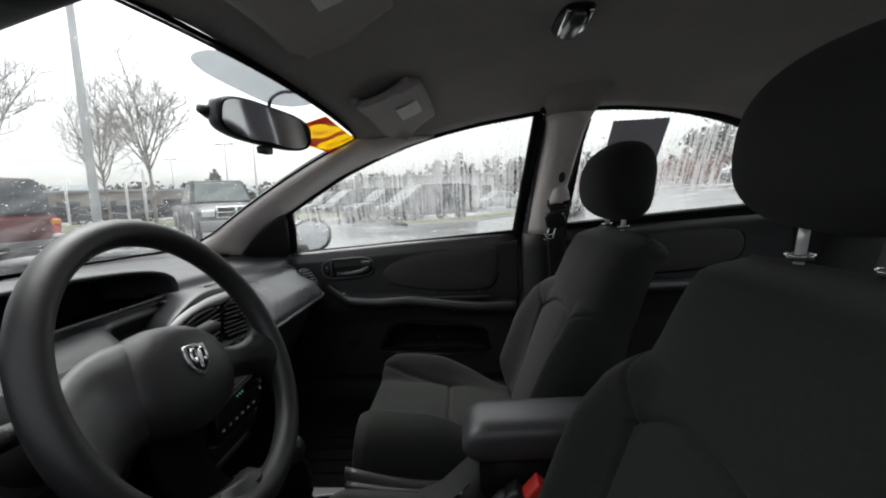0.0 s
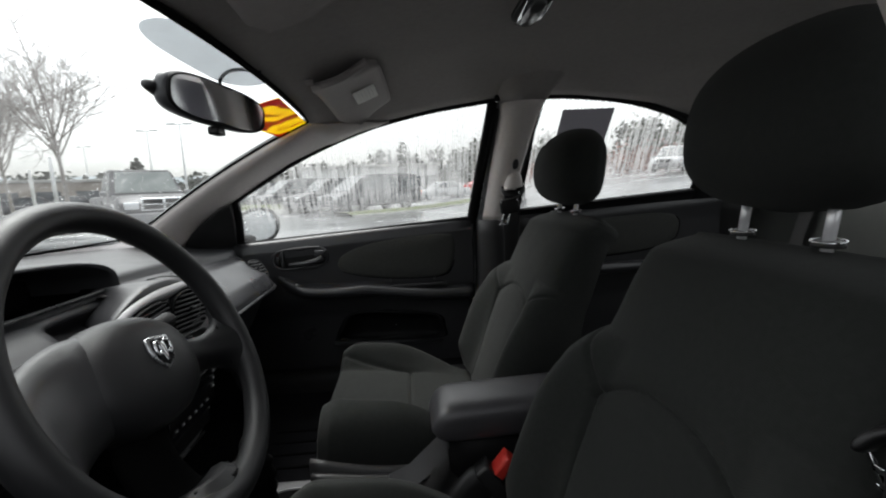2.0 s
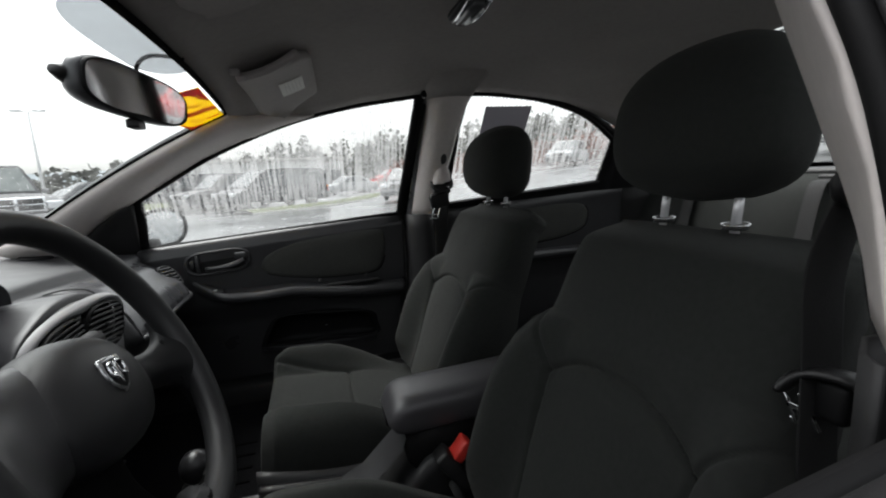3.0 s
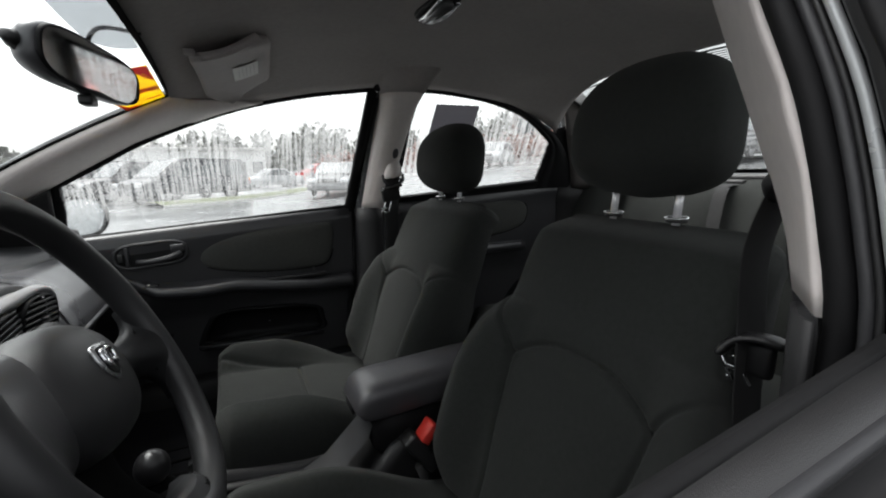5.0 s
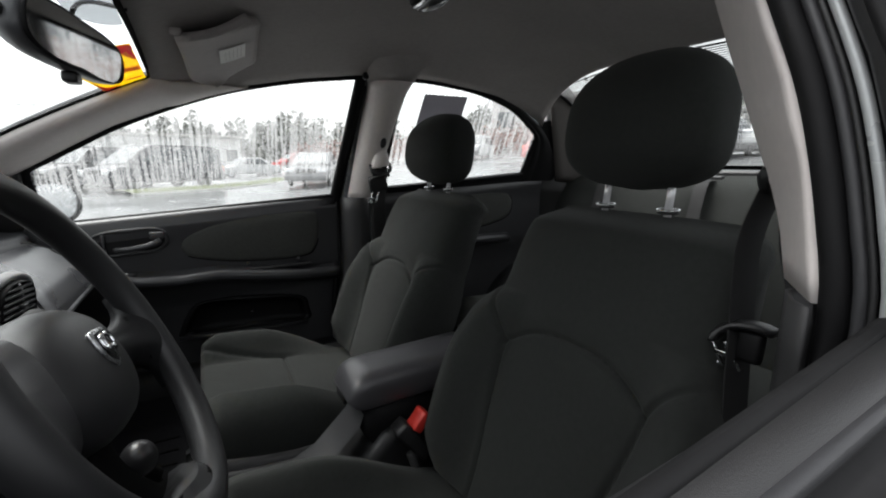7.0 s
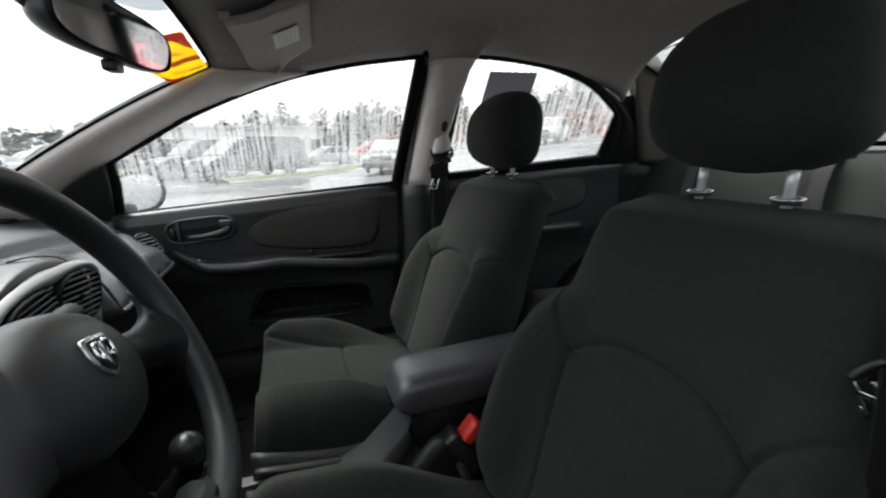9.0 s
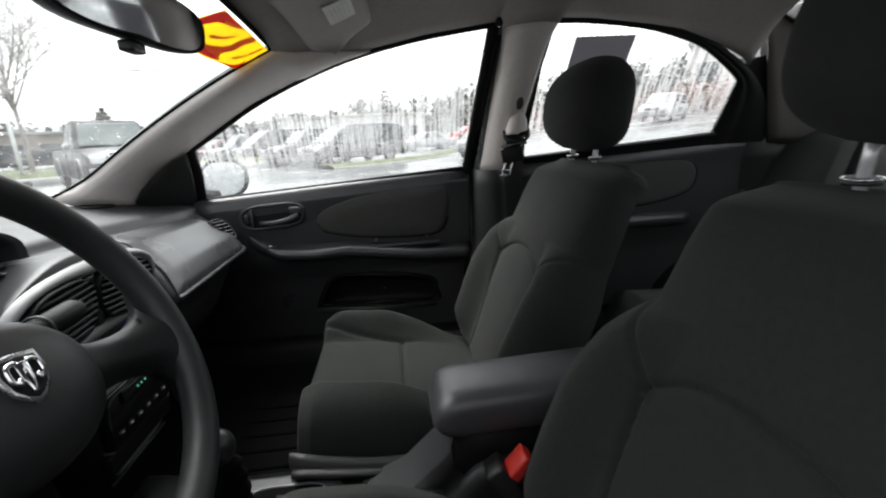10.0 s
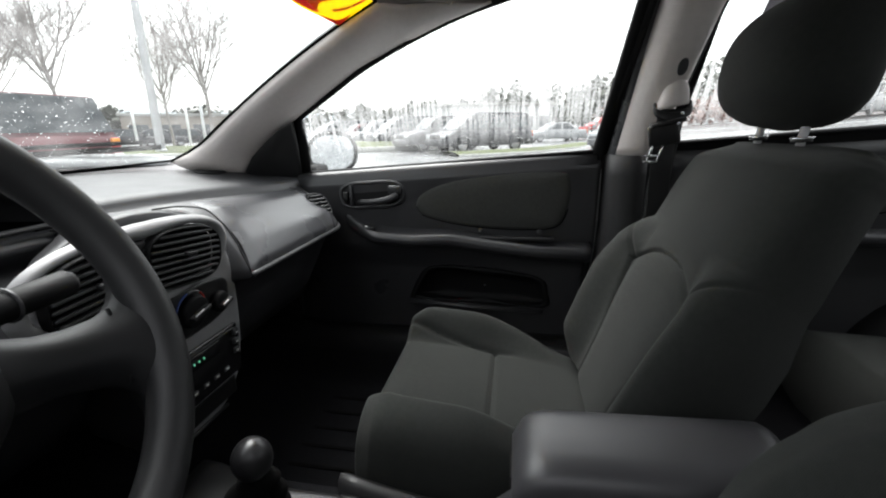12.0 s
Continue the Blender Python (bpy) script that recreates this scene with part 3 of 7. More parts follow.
    # sill
    rows = [[m(x, y, z) for y, z in ((0.66, 0.27), (0.67, 0.37), (0.70, 0.395), (0.78, 0.39), (0.80, 0.25))] for x in np.linspace(-0.9, 1.1, 12)]
    tagged(part("sill", from_rows(rows), RUBBER), "black plastic sill trim", "sill", kind="structure")


pillar_trims(1)
pillar_trims(-1)
firewall = part("firewall", from_rows([[Vector((x, y, z)) for y in np.linspace(-0.78, 0.78, 5)] for x, z in ((-0.98, 0.28), (-1.12, 0.42), (-1.22, 0.60), (-1.24, 0.92))]), CARPET)
tagged(firewall, "black padded bulkhead in front of the footwells", "bulkhead", kind="structure")
for s in (1, -1):
    kick = part("kick_panel", from_rows([[Vector((x, s * 0.752, z)) for x in (-1.26, -0.9, -0.655)] for z in (0.25, 0.5, 0.86)]), DARK_PLASTIC)
    tagged(solid(kick, 0.01, 0), "black plastic panel at the side of the footwell", "kick panel", kind="structure")
    quarter = part("quarter_panel", from_rows([[Vector((x, s * y, z)) for x in (1.17, 1.4, 1.75)] for y, z in ((0.735, 0.28), (0.725, 0.6), (0.71, 0.90), (0.69, 1.0))]), DARK_PLASTIC)
    tagged(solid(quarter, 0.01, 0), "black plastic panel beside the rear bench", "side panel", kind="structure")


# ---- doors ----
def front_door(side, name, label, glazed=True):
    def m(x, y, z):
        return Vector((x, side * y, z))
    door = tagged(new(name), label, "door", kind="structure")
    # inner panel
    rows = []
    for v in np.linspace(0, 1, 72):
        v = float(v)
        row = []
        for x in np.linspace(-0.66, 0.235, 96):
            x = float(x)
            top = 0.858 + (x + 0.60) * 0.0744 - 0.004
            z = 0.34 + (top - 0.34) * v
            y = 0.742 - 0.030 * step(0.45, 0.62, v) + 0.012 * step(0.95, 1.0, v) + 0.006 * math.sin(v * 5)
            y -= 0.006 * step(0.10, 0.0, (top - z)) * step(0.0, 0.02, top - z)
            y += 0.03 * step(-0.56, -0.66, x)
            row.append(m(x, y, z))
        rows.append(row)
    rows.append([m(p.x, abs(p.y) + 0.02, p.z + 0.004) for p in rows[-1]])
    pk = spline([(-0.278, 0, 0.490), (-0.255, 0, 0.545), (-0.215, 0, 0.588), (-0.10, 0, 0.592), (0.02, 0, 0.580), (0.10, 0, 0.560), (0.114, 0, 0.52), (0.112, 0, 0.480), (0.0, 0, 0.478), (-0.14, 0, 0.482), (-0.278, 0, 0.490)], 61)[:-1]

    def in_pocket(p):
        hit = False
        for a, b in zip(pk, pk[1:] + pk[:1]):
            if (a.z > p.z) != (b.z > p.z) and p.x < (b.x - a.x) * (p.z - a.z) / (b.z - a.z) + a.x:
                hit = not hit
        return hit

    bm = from_rows(rows)
    bmesh.ops.delete(bm, geom=[f for f in bm.faces if in_pocket(f.calc_center_median())], context="FACES")
    solid(part("panel", bm, SOFT_PLASTIC, door, "charcoal grained plastic door panel"), 0.004, 0)
    lo_x, hi_x = -0.60, 0.225
    part("sill_pad", from_rows([[m(x, y, 0.862 + (x + 0.60) * 0.0744 + dz) for y, dz in ((0.700, -0.030), (0.703, -0.012), (0.708, -0.003), (0.718, 0.002), (0.730, 0.003), (0.741, 0.0015), (0.746, -0.004), (0.748, -0.014))] for x in np.linspace(lo_x, hi_x, 14)], cap=True), SOFT_PLASTIC if glazed else DARK_PLASTIC, door, "grained pad along the window sill")
    part("outer_weatherstrip", from_rows([[m(x, y, 0.862 + (x + 0.60) * 0.0744 + dz) for y, dz in ((0.744, -0.006), (0.752, -0.013), (0.765, -0.009), (0.785, -0.008), (0.806, -0.022))] for x in np.linspace(-0.66, 0.28, 10)]), RUBBER, door)
    part("sill_edge", tube([m(lo_x, 0.7445, 0.860), m(hi_x, 0.7445, 0.9215)], 0.0045, 8), DASH_TOP, door)
    # cloth pad in a groove
    ins = spline([(-0.254, 0, 0.778), (-0.244, 0, 0.806), (-0.205, 0, 0.832), (-0.13, 0, 0.854), (-0.03, 0, 0.869), (0.08, 0, 0.878), (0.15, 0, 0.876), (0.168, 0, 0.862), (0.166, 0, 0.80), (0.150, 0, 0.745), (0.118, 0, 0.722), (0.03, 0, 0.717), (-0.08, 0, 0.722), (-0.17, 0, 0.735), (-0.234, 0, 0.753), (-0.254, 0, 0.778)], 61)[:-1]
    out = [m(p.x, 0.712, p.z) for p in ins]
    part("cloth_pad", plate(out, 0.014, (0, -side, 0), 0.25), PAD_CLOTH, door, "black cloth pad")
    part("pad_groove", tube([p + Vector((0, -side * 0.003, 0)) for p in out], 0.0032, 6, closed=True), DEEP_BLACK, door)
    part("pad_groove", ring([p + (p - m(-0.03, 0.712, 0.80)).normalized() * 0.006 for p in out], 0.008, 0.003, (0, -side, 0)), RUBBER, door)
    # armrest with a wavy lower edge
    arm = []
    for t in np.linspace(0, 1, 40):
        t = float(t)
        x = -0.475 + 0.70 * t
        z = curve_at(((0, 0.752), (0.05, 0.722), (0.15, 0.694), (0.3, 0.687), (0.45, 0.690), (0.6, 0.676), (0.8, 0.660), (1.0, 0.655)), t)
        reach = 0.055 * step(0.0, 0.18, t) * (0.75 + 0.25 * step(0.5, 0.3, t)) * (1 - 0.35 * step(0.7, 1.0, t)) + 0.004
        row = []
        for y, dz in ((0.735, 0.034), (0.712, 0.026), (0.712 - reach * 0.6, 0.018), (0.712 - reach * 0.93, 0.012), (0.712 - reach, 0.0), (0.712 - reach * 0.95, -0.010), (0.712 - reach * 0.7, -0.018), (0.712, -0.028), (0.735, -0.034)):
            row.append(m(x, y, z + dz))
        arm.append(row)
    part("armrest", from_rows(arm, cap=True), SOFT_PLASTIC, door, "moulded plastic armrest with a wavy edge")
    part("pull_cup", block((0.20, 0.018, 0.012), m(0.03, 0.694, 0.694), 0.004), DARK_PLASTIC, door)
    for x in (-0.07, 0.09):
        part("screw_cap", disc(m(x, 0.702, 0.712), (0, -side, 0.5), 0.007, 0.005, 14), DARK_PLASTIC, door)
    part("window_switch", block((0.035, 0.016, 0.010), m(-0.385, 0.682, 0.716), 0.003), DARK_PLASTIC, door)
    part("switch_mark", block((0.008, 0.006, 0.003), m(-0.392, 0.680, 0.7222), 0.001), PAPER, door)
    # release handle in its bezel
    bez = oval(m(-0.378, 0.7035, 0.810), 0.099, 0.041, (1, 0, 0.06), (0, 0, 1), 3.0, 44)
    part("handle_bezel", ring(bez, 0.016, 0.010, (0, -side, 0)), SOFT_PLASTIC, door)
    # flat black plate: the handle recess's shade is put into its colour
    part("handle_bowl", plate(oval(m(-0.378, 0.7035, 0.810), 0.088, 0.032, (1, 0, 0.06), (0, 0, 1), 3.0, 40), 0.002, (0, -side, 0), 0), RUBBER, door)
    part("handle", tube(spline([m(-0.415, 0.694, 0.790), m(-0.37, 0.684, 0.792), m(-0.325, 0.684, 0.800), m(-0.30, 0.690, 0.812)], 14), lambda f: 0.007 + 0.004 * f, 10), SOFT_PLASTIC, door, "dark plastic door pull")
    part("handle_pivot", block((0.036, 0.014, 0.022), m(-0.308, 0.690, 0.826), 0.005), SOFT_PLASTIC, door)
    part("bezel_bridge", block((0.010, 0.012, 0.058), m(-0.437, 0.698, 0.807), 0.003), SOFT_PLASTIC, door)
    part("lock_slider", block((0.014, 0.012, 0.024), m(-0.452, 0.695, 0.806), 0.003), DARK_PLASTIC, door)
    # map pocket
    def pocket_y(p):
        v = (p.z - 0.34) / (0.858 + (p.x + 0.60) * 0.0744 - 0.344)
        return 0.742 - 0.030 * step(0.45, 0.62, v) + 0.006 * math.sin(v * 5)

    edge = [m(p.x, pocket_y(p) - 0.003, p.z) for p in pk]
    mid = sum(edge, Vector()) / len(edge)
    bowl = [edge] + [[mid + (p - mid) * k + Vector((0, side * d, dz)) for p in edge] for k, d, dz in ((0.99, 0.02, 0), (0.97, 0.045, -0.01), (0.9, 0.055, -0.015), (0.4, 0.057, -0.015), (0.02, 0.057, -0.015))]
    # bowl and rim are near-black so the cavity's shade is in the colour
    part("pocket_bowl", from_rows(bowl, close_u=True, cap=False), RUBBER, door, "map pocket with shade put into its black lining")
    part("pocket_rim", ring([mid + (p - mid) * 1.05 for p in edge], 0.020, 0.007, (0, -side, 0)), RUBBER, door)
    part("pocket_lip", tube([m(-0.285, 0.722, 0.486), m(-0.1, 0.716, 0.477), m(0.11, 0.718, 0.474)], 0.007, 8), SOFT_PLASTIC, door)
    # mirror sail
    tri = [m(-0.572, 0.672, 1.010), m(-0.580, 0.700, 0.94), m(-0.596, 0.738, 0.856), m(-0.66, 0.742, 0.850), m(-0.745, 0.722, 0.852), m(-0.752, 0.700, 0.875), m(-0.715, 0.684, 0.915), m(-0.66, 0.672, 0.958), m(-0.61, 0.664, 0.992)]
    part("mirror_sail", plate([p + Vector((0, -side * 0.008, 0)) for p in tri], 0.010, (0.1, -side, 0.1), 0.1), DARK_PLASTIC, door, "black plastic mirror sail")
    part("sail_backing", plate([p + Vector((0, side * 0.012, 0)) + (p - m(-0.66, 0.7, 0.92)) * 0.25 for p in tri], 0.006, (0, -side, 0), 0), RUBBER, door)
    # window frame: rubber lip and dark channel
    if glazed:
        seal(front_outline(side, 0.0, 0.004), front_outline(side, 0.042, -0.004), "window_frame", RUBBER, door, Vector((0, -side * 0.006, 0)))
    else:
        edge = ((0.90, 0.655), (0.99, 0.643), (1.03, 0.636), (1.075, 0.620), (1.105, 0.612), (1.15, 0.592), (1.18, 0.581), (1.30, 0.53))
        part("window_frame", from_rows([[m(x, curve_at(edge, float(z)) + d, float(z)) for x, d in ((0.272, 0.056), (0.262, 0.054), (0.255, 0.058), (0.252, 0.070), (0.254, 0.085), (0.262, 0.10))] for z in np.linspace(0.90, 1.30, 18)]), DARK_PLASTIC, door, "black upright of the window frame")
        part("frame_seal", tube([m(0.250, curve_at(edge, float(z)) + 0.072, float(z)) for z in np.linspace(0.90, 1.30, 18)], 0.006, 8), RUBBER, door)
    if glazed:
        part("rear_channel", from_rows([[on_glass(0.212 + 0.052 * v, 0.915 + 0.37 * v, side, d) for v in np.linspace(0, 1, 8)] if k < 1 else [on_glass(0.212 + dx + 0.052 * v, 0.915 + 0.37 * v, side, d) for v in np.linspace(0, 1, 8)] for k, (dx, d) in enumerate(((0, 0.0), (0.002, 0.016), (0.03, 0.018), (0.036, 0.0)))]), RUBBER, door, "black window channel")
    part("belt_strip", tube([m(-0.60, glass_y(0.862) - 0.008, 0.864), m(-0.2, glass_y(0.893) - 0.008, 0.893), m(0.225, glass_y(0.924) - 0.008, 0.924)], 0.006, 8), RUBBER, door)
    # outer skin
    rows = [[m(x, y, z) for y, z in ((0.765, 0.850 + (x + 0.6) * 0.073), (0.80, 0.842 + (x + 0.6) * 0.073), (0.835, 0.72), (0.845, 0.55), (0.82, 0.30))] for x in np.linspace(-0.72, 0.30, 10)]
    part("outer_skin", from_rows(rows), BODY_SILVER, door, "silver painted door skin")
    if glazed:
        pane(front_outline(side, 0.008), SIDE_GLASS, "pane", door)["label"] = "misted window glass with water runs"
    return door


def rear_door(side, name, label):
    def m(x, y, z):
        return Vector((x, side * y, z))
    door = tagged(new(name), label, "door", kind="structure")
    rows = []
    for v in np.linspace(0, 1, 28):
        v = float(v)
        row = []
        for x in np.linspace(0.40, 1.20, 30):
            x = float(x)
            top = 0.934 + (x - 0.40) * 0.0735
            z = 0.30 + (top - 0.308) * v
            y = 0.742 - 0.030 * step(0.45, 0.62, v) + 0.012 * step(0.95, 1.0, v)
            y -= 0.02 * step(0.10, 0.0, (top - z)) * step(0.0, 0.02, top - z)
            row.append(m(x, y, z))
        rows.append(row)
    rows.append([m(p.x, abs(p.y) + 0.02, p.z + 0.004) for p in rows[-1]])
    solid(part("panel", from_rows(rows), SOFT_PLASTIC, door, "charcoal grained plastic door panel"), 0.004, 0)
    ins = [m(p.x, 0.714, p.z) for p in spline([(0.50, 0, 0.83), (0.53, 0, 0.872), (0.62, 0, 0.893), (0.76, 0, 0.908), (0.92, 0, 0.914), (0.99, 0, 0.900), (1.01, 0, 0.86), (0.98, 0, 0.805), (0.84, 0, 0.77), (0.6, 0, 0.76), (0.51, 0, 0.79), (0.50, 0, 0.83)], 45)[:-1]]
    part("cloth_pad", plate(ins, 0.014, (0, -side, 0), 0.2), PAD_CLOTH, door, "black cloth pad")
    part("pad_groove", tube([p + Vector((0, -side * 0.003, 0)) for p in ins], 0.0036, 6, closed=True), DEEP_BLACK, door)
    part("armrest", tube(spline([m(0.45, 0.70, 0.70), m(0.6, 0.68, 0.715), m(0.8, 0.685, 0.72), m(0.98, 0.705, 0.715)], 20), 0.026, 10, squash=0.8), SOFT_PLASTIC, door)
    seal(rear_outline(side, 0.0, 0.004), rear_outline(side, 0.042, -0.004), "window_frame", RUBBER, door, Vector((0, -side * 0.006, 0)))
    near = spline([(0.795, 0, 1.264), (0.83, 0, 1.254), (0.90, 0, 1.229), (0.975, 0, 1.189), (1.040, 0, 1.147), (1.056, 0, 1.115), (1.057, 0, 1.05), (1.048, 0, 0.985), (1.044, 0, 0.957)], 34)
    far = spline([(0.791, 0, 1.276), (0.86, 0, 1.260), (0.927, 0, 1.238), (1.024, 0, 1.196), (1.111, 0, 1.138), (1.174, 0, 1.075), (1.212, 0, 1.02), (1.240, 0, 0.957)], 34)
    lanes = [[on_glass(p.x + (q.x - p.x) * u, p.z + (q.z - p.z) * u, side, d) for p, q in zip(near, far)] for u, d in ((0.0, 0.002), (0.04, 0.009), (0.25, 0.010), (0.30, 0.006), (0.36, 0.010), (0.9, 0.010), (1.0, 0.004))]
    part("quarter_backing", plate([m(x, glass_y(z) + 0.006, z) for x, z in ((1.03, 0.96), (1.035, 1.13), (1.05, 1.20), (1.16, 1.22), (1.34, 1.10), (1.36, 0.96))], 0.006, (0, -side, 0), 0), RUBBER, door)
    part("quarter_filler", from_rows(lanes), RUBBER, door, "black quarter panel")
    part("belt_strip", tube([m(0.40, glass_y(0.94) - 0.008, 0.942), m(1.04, glass_y(0.987) - 0.008, 0.989)], 0.006, 8), RUBBER, door)
    rows = [[m(x, y, z) for y, z in ((0.765, 0.945 + (x - 0.4) * 0.073), (0.80, 0.93 + (x - 0.4) * 0.073), (0.835, 0.74), (0.845, 0.55), (0.82, 0.30))] for x in np.linspace(0.31, 1.25, 10)]
    part("outer_skin", from_rows(rows), BODY_SILVER, door, "silver painted door skin")
    pane(rear_outline(side, 0.008), REAR_SIDE_GLASS, "pane", door)["label"] = "misted window glass"
    return door


def side_spot(x0, x1, top):
    def pick(rnd):
        while True:
            x, z = rnd.uniform(x0, x1), rnd.uniform(0.89, 1.27)
            low = 0.875 + (x + 0.592) * 0.075
            if low < z < curve_at(top, x) - 0.01:
                nrm = Vector((0, 1.0, 0.47)).normalized()
                return on_glass(x, z, 1) + nrm * 0.0015, nrm
    return pick


rain("rain_drops_front_window", side_spot(-0.56, 0.21, FRONT_TOP), 5500, 8, 0.0005, 0.0017, "fine rain drops on the passenger's front window")
rain("rain_drops_rear_window", side_spot(0.43, 1.03, REAR_TOP), 3000, 9, 0.0005, 0.0016, "fine rain drops on the rear side window")
front_door(1, "door_1", "closed front passenger door with charcoal panel and misted window")
rear_door(1, "door_2", "closed rear passenger-side door with misted window")
front_door(-1, "door_3", "closed driver's door with its window wound down", glazed=False)
rear_door(-1, "door_4", "closed rear driver-side door")

# back window, shelf and panels behind the rear seat
window_2 = tagged(new("window_2"), "sloping back window with heating wires", "window", kind="structure")


def on_back(s, v, inset=0.0):
    a = Vector((0.985 + 0.060 * s * s, 0.515 * s, 1.338 - 0.027 * s * s))
    b = Vector((1.66 - 0.06 * s * s, 0.60 * s, 1.015))
    p = a.lerp(b, v)
    p.z += 0.06 * v * (1 - v) - inset
    return p


bp = part("pane", from_rows([[on_back(s, v) for s in np.linspace(-1, 1, 17)] for v in np.linspace(0, 1, 9)]), BACK_GLASS, window_2)
bp.visible_shadow = False
for k in range(13):
    part("printed_line", tube([on_back(s, 0.012 + k * 0.0135, 0.004) for s in np.linspace(-0.985, 0.985, 15)], 0.0015 - 0.00004 * k, 4), RUBBER, window_2)
for k in range(13):
    part("heating_wire", tube([on_back(s, 0.23 + k * 0.053, 0.003) for s in np.linspace(-0.95, 0.95, 13)], 0.0005, 4), RUBBER, window_2)
edge_o = [on_back(s, 0, 0.005) for s in np.linspace(-1, 1, 15)] + [on_back(1, v, 0.005) for v in np.linspace(0.1, 0.9, 9)] + [on_back(s, 1, 0.005) for s in np.linspace(1, -1, 15)] + [on_back(-1, v, 0.005) for v in np.linspace(0.9, 0.1, 9)]
edge_i = [on_back(s * 0.98, 0.006, 0.005) for s in np.linspace(-1, 1, 15)] + [on_back(0.965, v, 0.005) for v in np.linspace(0.1, 0.9, 9)] + [on_back(s * 0.97, 0.96, 0.005) for s in np.linspace(1, -1, 15)] + [on_back(-0.965, v, 0.005) for v in np.linspace(0.9, 0.1, 9)]
part("window_frame", from_rows([edge_o, edge_i], close_u=True), RUBBER, window_2)
shelf = part("rear_shelf", block((0.36, 1.24, 0.03), (1.55, 0, 0.995), 0.01), DARK_PLASTIC)
tagged(shelf, "dark rear parcel shelf under the back window", "shelf", kind="structure")
for sy in (-0.33, 0.33):
    sp = part("shelf_speaker", disc((1.46, sy, 1.008), (0, 0, 1), 0.075, 0.012, 30), DARK_PLASTIC)
    tagged(sp, "round speaker grille set in the rear shelf", "speaker", "shelf speakers")

# added block that stops daylight leaking between roof lining and pillar flank
corner = part("gap_block", block((0.030, 0.030, 0.026), (0.297, 0.529, 1.300), 0.009), RUBBER)
tagged(corner, "black block added over a light gap at the middle pillar's top", "seal", kind="structure")


# ---- seats ----
def seat_shell(front, half, thick, bolster, length_rows, groove, nfront=150, skew=0.0, rise_at=(0.42, 0.80), roll=4.2, back=None):
    """Rows round a cushion: a front face that follows front(v), swelling into bolsters, and a plain back."""
    rows = []
    for v in length_rows:
        p, nrm = front(v)
        w, th, b = half(v), thick(v), bolster(v)
        row = []
        for i in range(nfront):
            s = math.sin(math.pi * (i / (nfront - 1) - 0.5))
            s = 0.35 * s + 0.65 * (2 * i / (nfront - 1) - 1)
            re = 1 - (1 - min(1.0, abs(s)) ** roll) ** (1 / 3.0)
            d = re * (th / 2 + 0.5 * b) - b * step(rise_at[0], rise_at[1], abs(s - skew)) + groove(s * w, v)
            row.append(p + nrm * d + Vector((0, s * w, 0)))
        for i in range(1, 23):
            s = 1 - 2 * i / 23
            re = 1 - (1 - min(1.0, abs(s)) ** 4) ** 0.25
            d = th - re * (th / 2 + 0.5 * b)
            row.append(p + nrm * d + Vector((0, s * (back(v) if back else w), 0)))
        rows.append(row)
    return rows


def split_rows(rows, inside):
    """Two bmeshes from one set of closed rows: faces outside and inside a panel."""
    a, b = bmesh.new(), bmesh.new()
    va = [[a.verts.new(p) for p in r] for r in rows]
    vb = [[b.verts.new(p) for p in r] for r in rows]
    n = len(rows[0])
    for j in range(len(rows) - 1):
        for i in range(n):
            k = (i + 1) % n
            g, vv = (b, vb) if inside(i, j) else (a, va)
            g.faces.new((vv[j][i], vv[j][k], vv[j + 1][k], vv[j + 1][i]))
    a.faces.new(va[0])
    a.faces.new(va[-1])
    for g in (a, b):
        bmesh.ops.delete(g, geom=[v for v in g.verts if not v.link_faces], context="VERTS")
    return a, b


def dent(d, width=0.0055, depth=0.010):
    return depth * math.exp(-(d / width) ** 2)


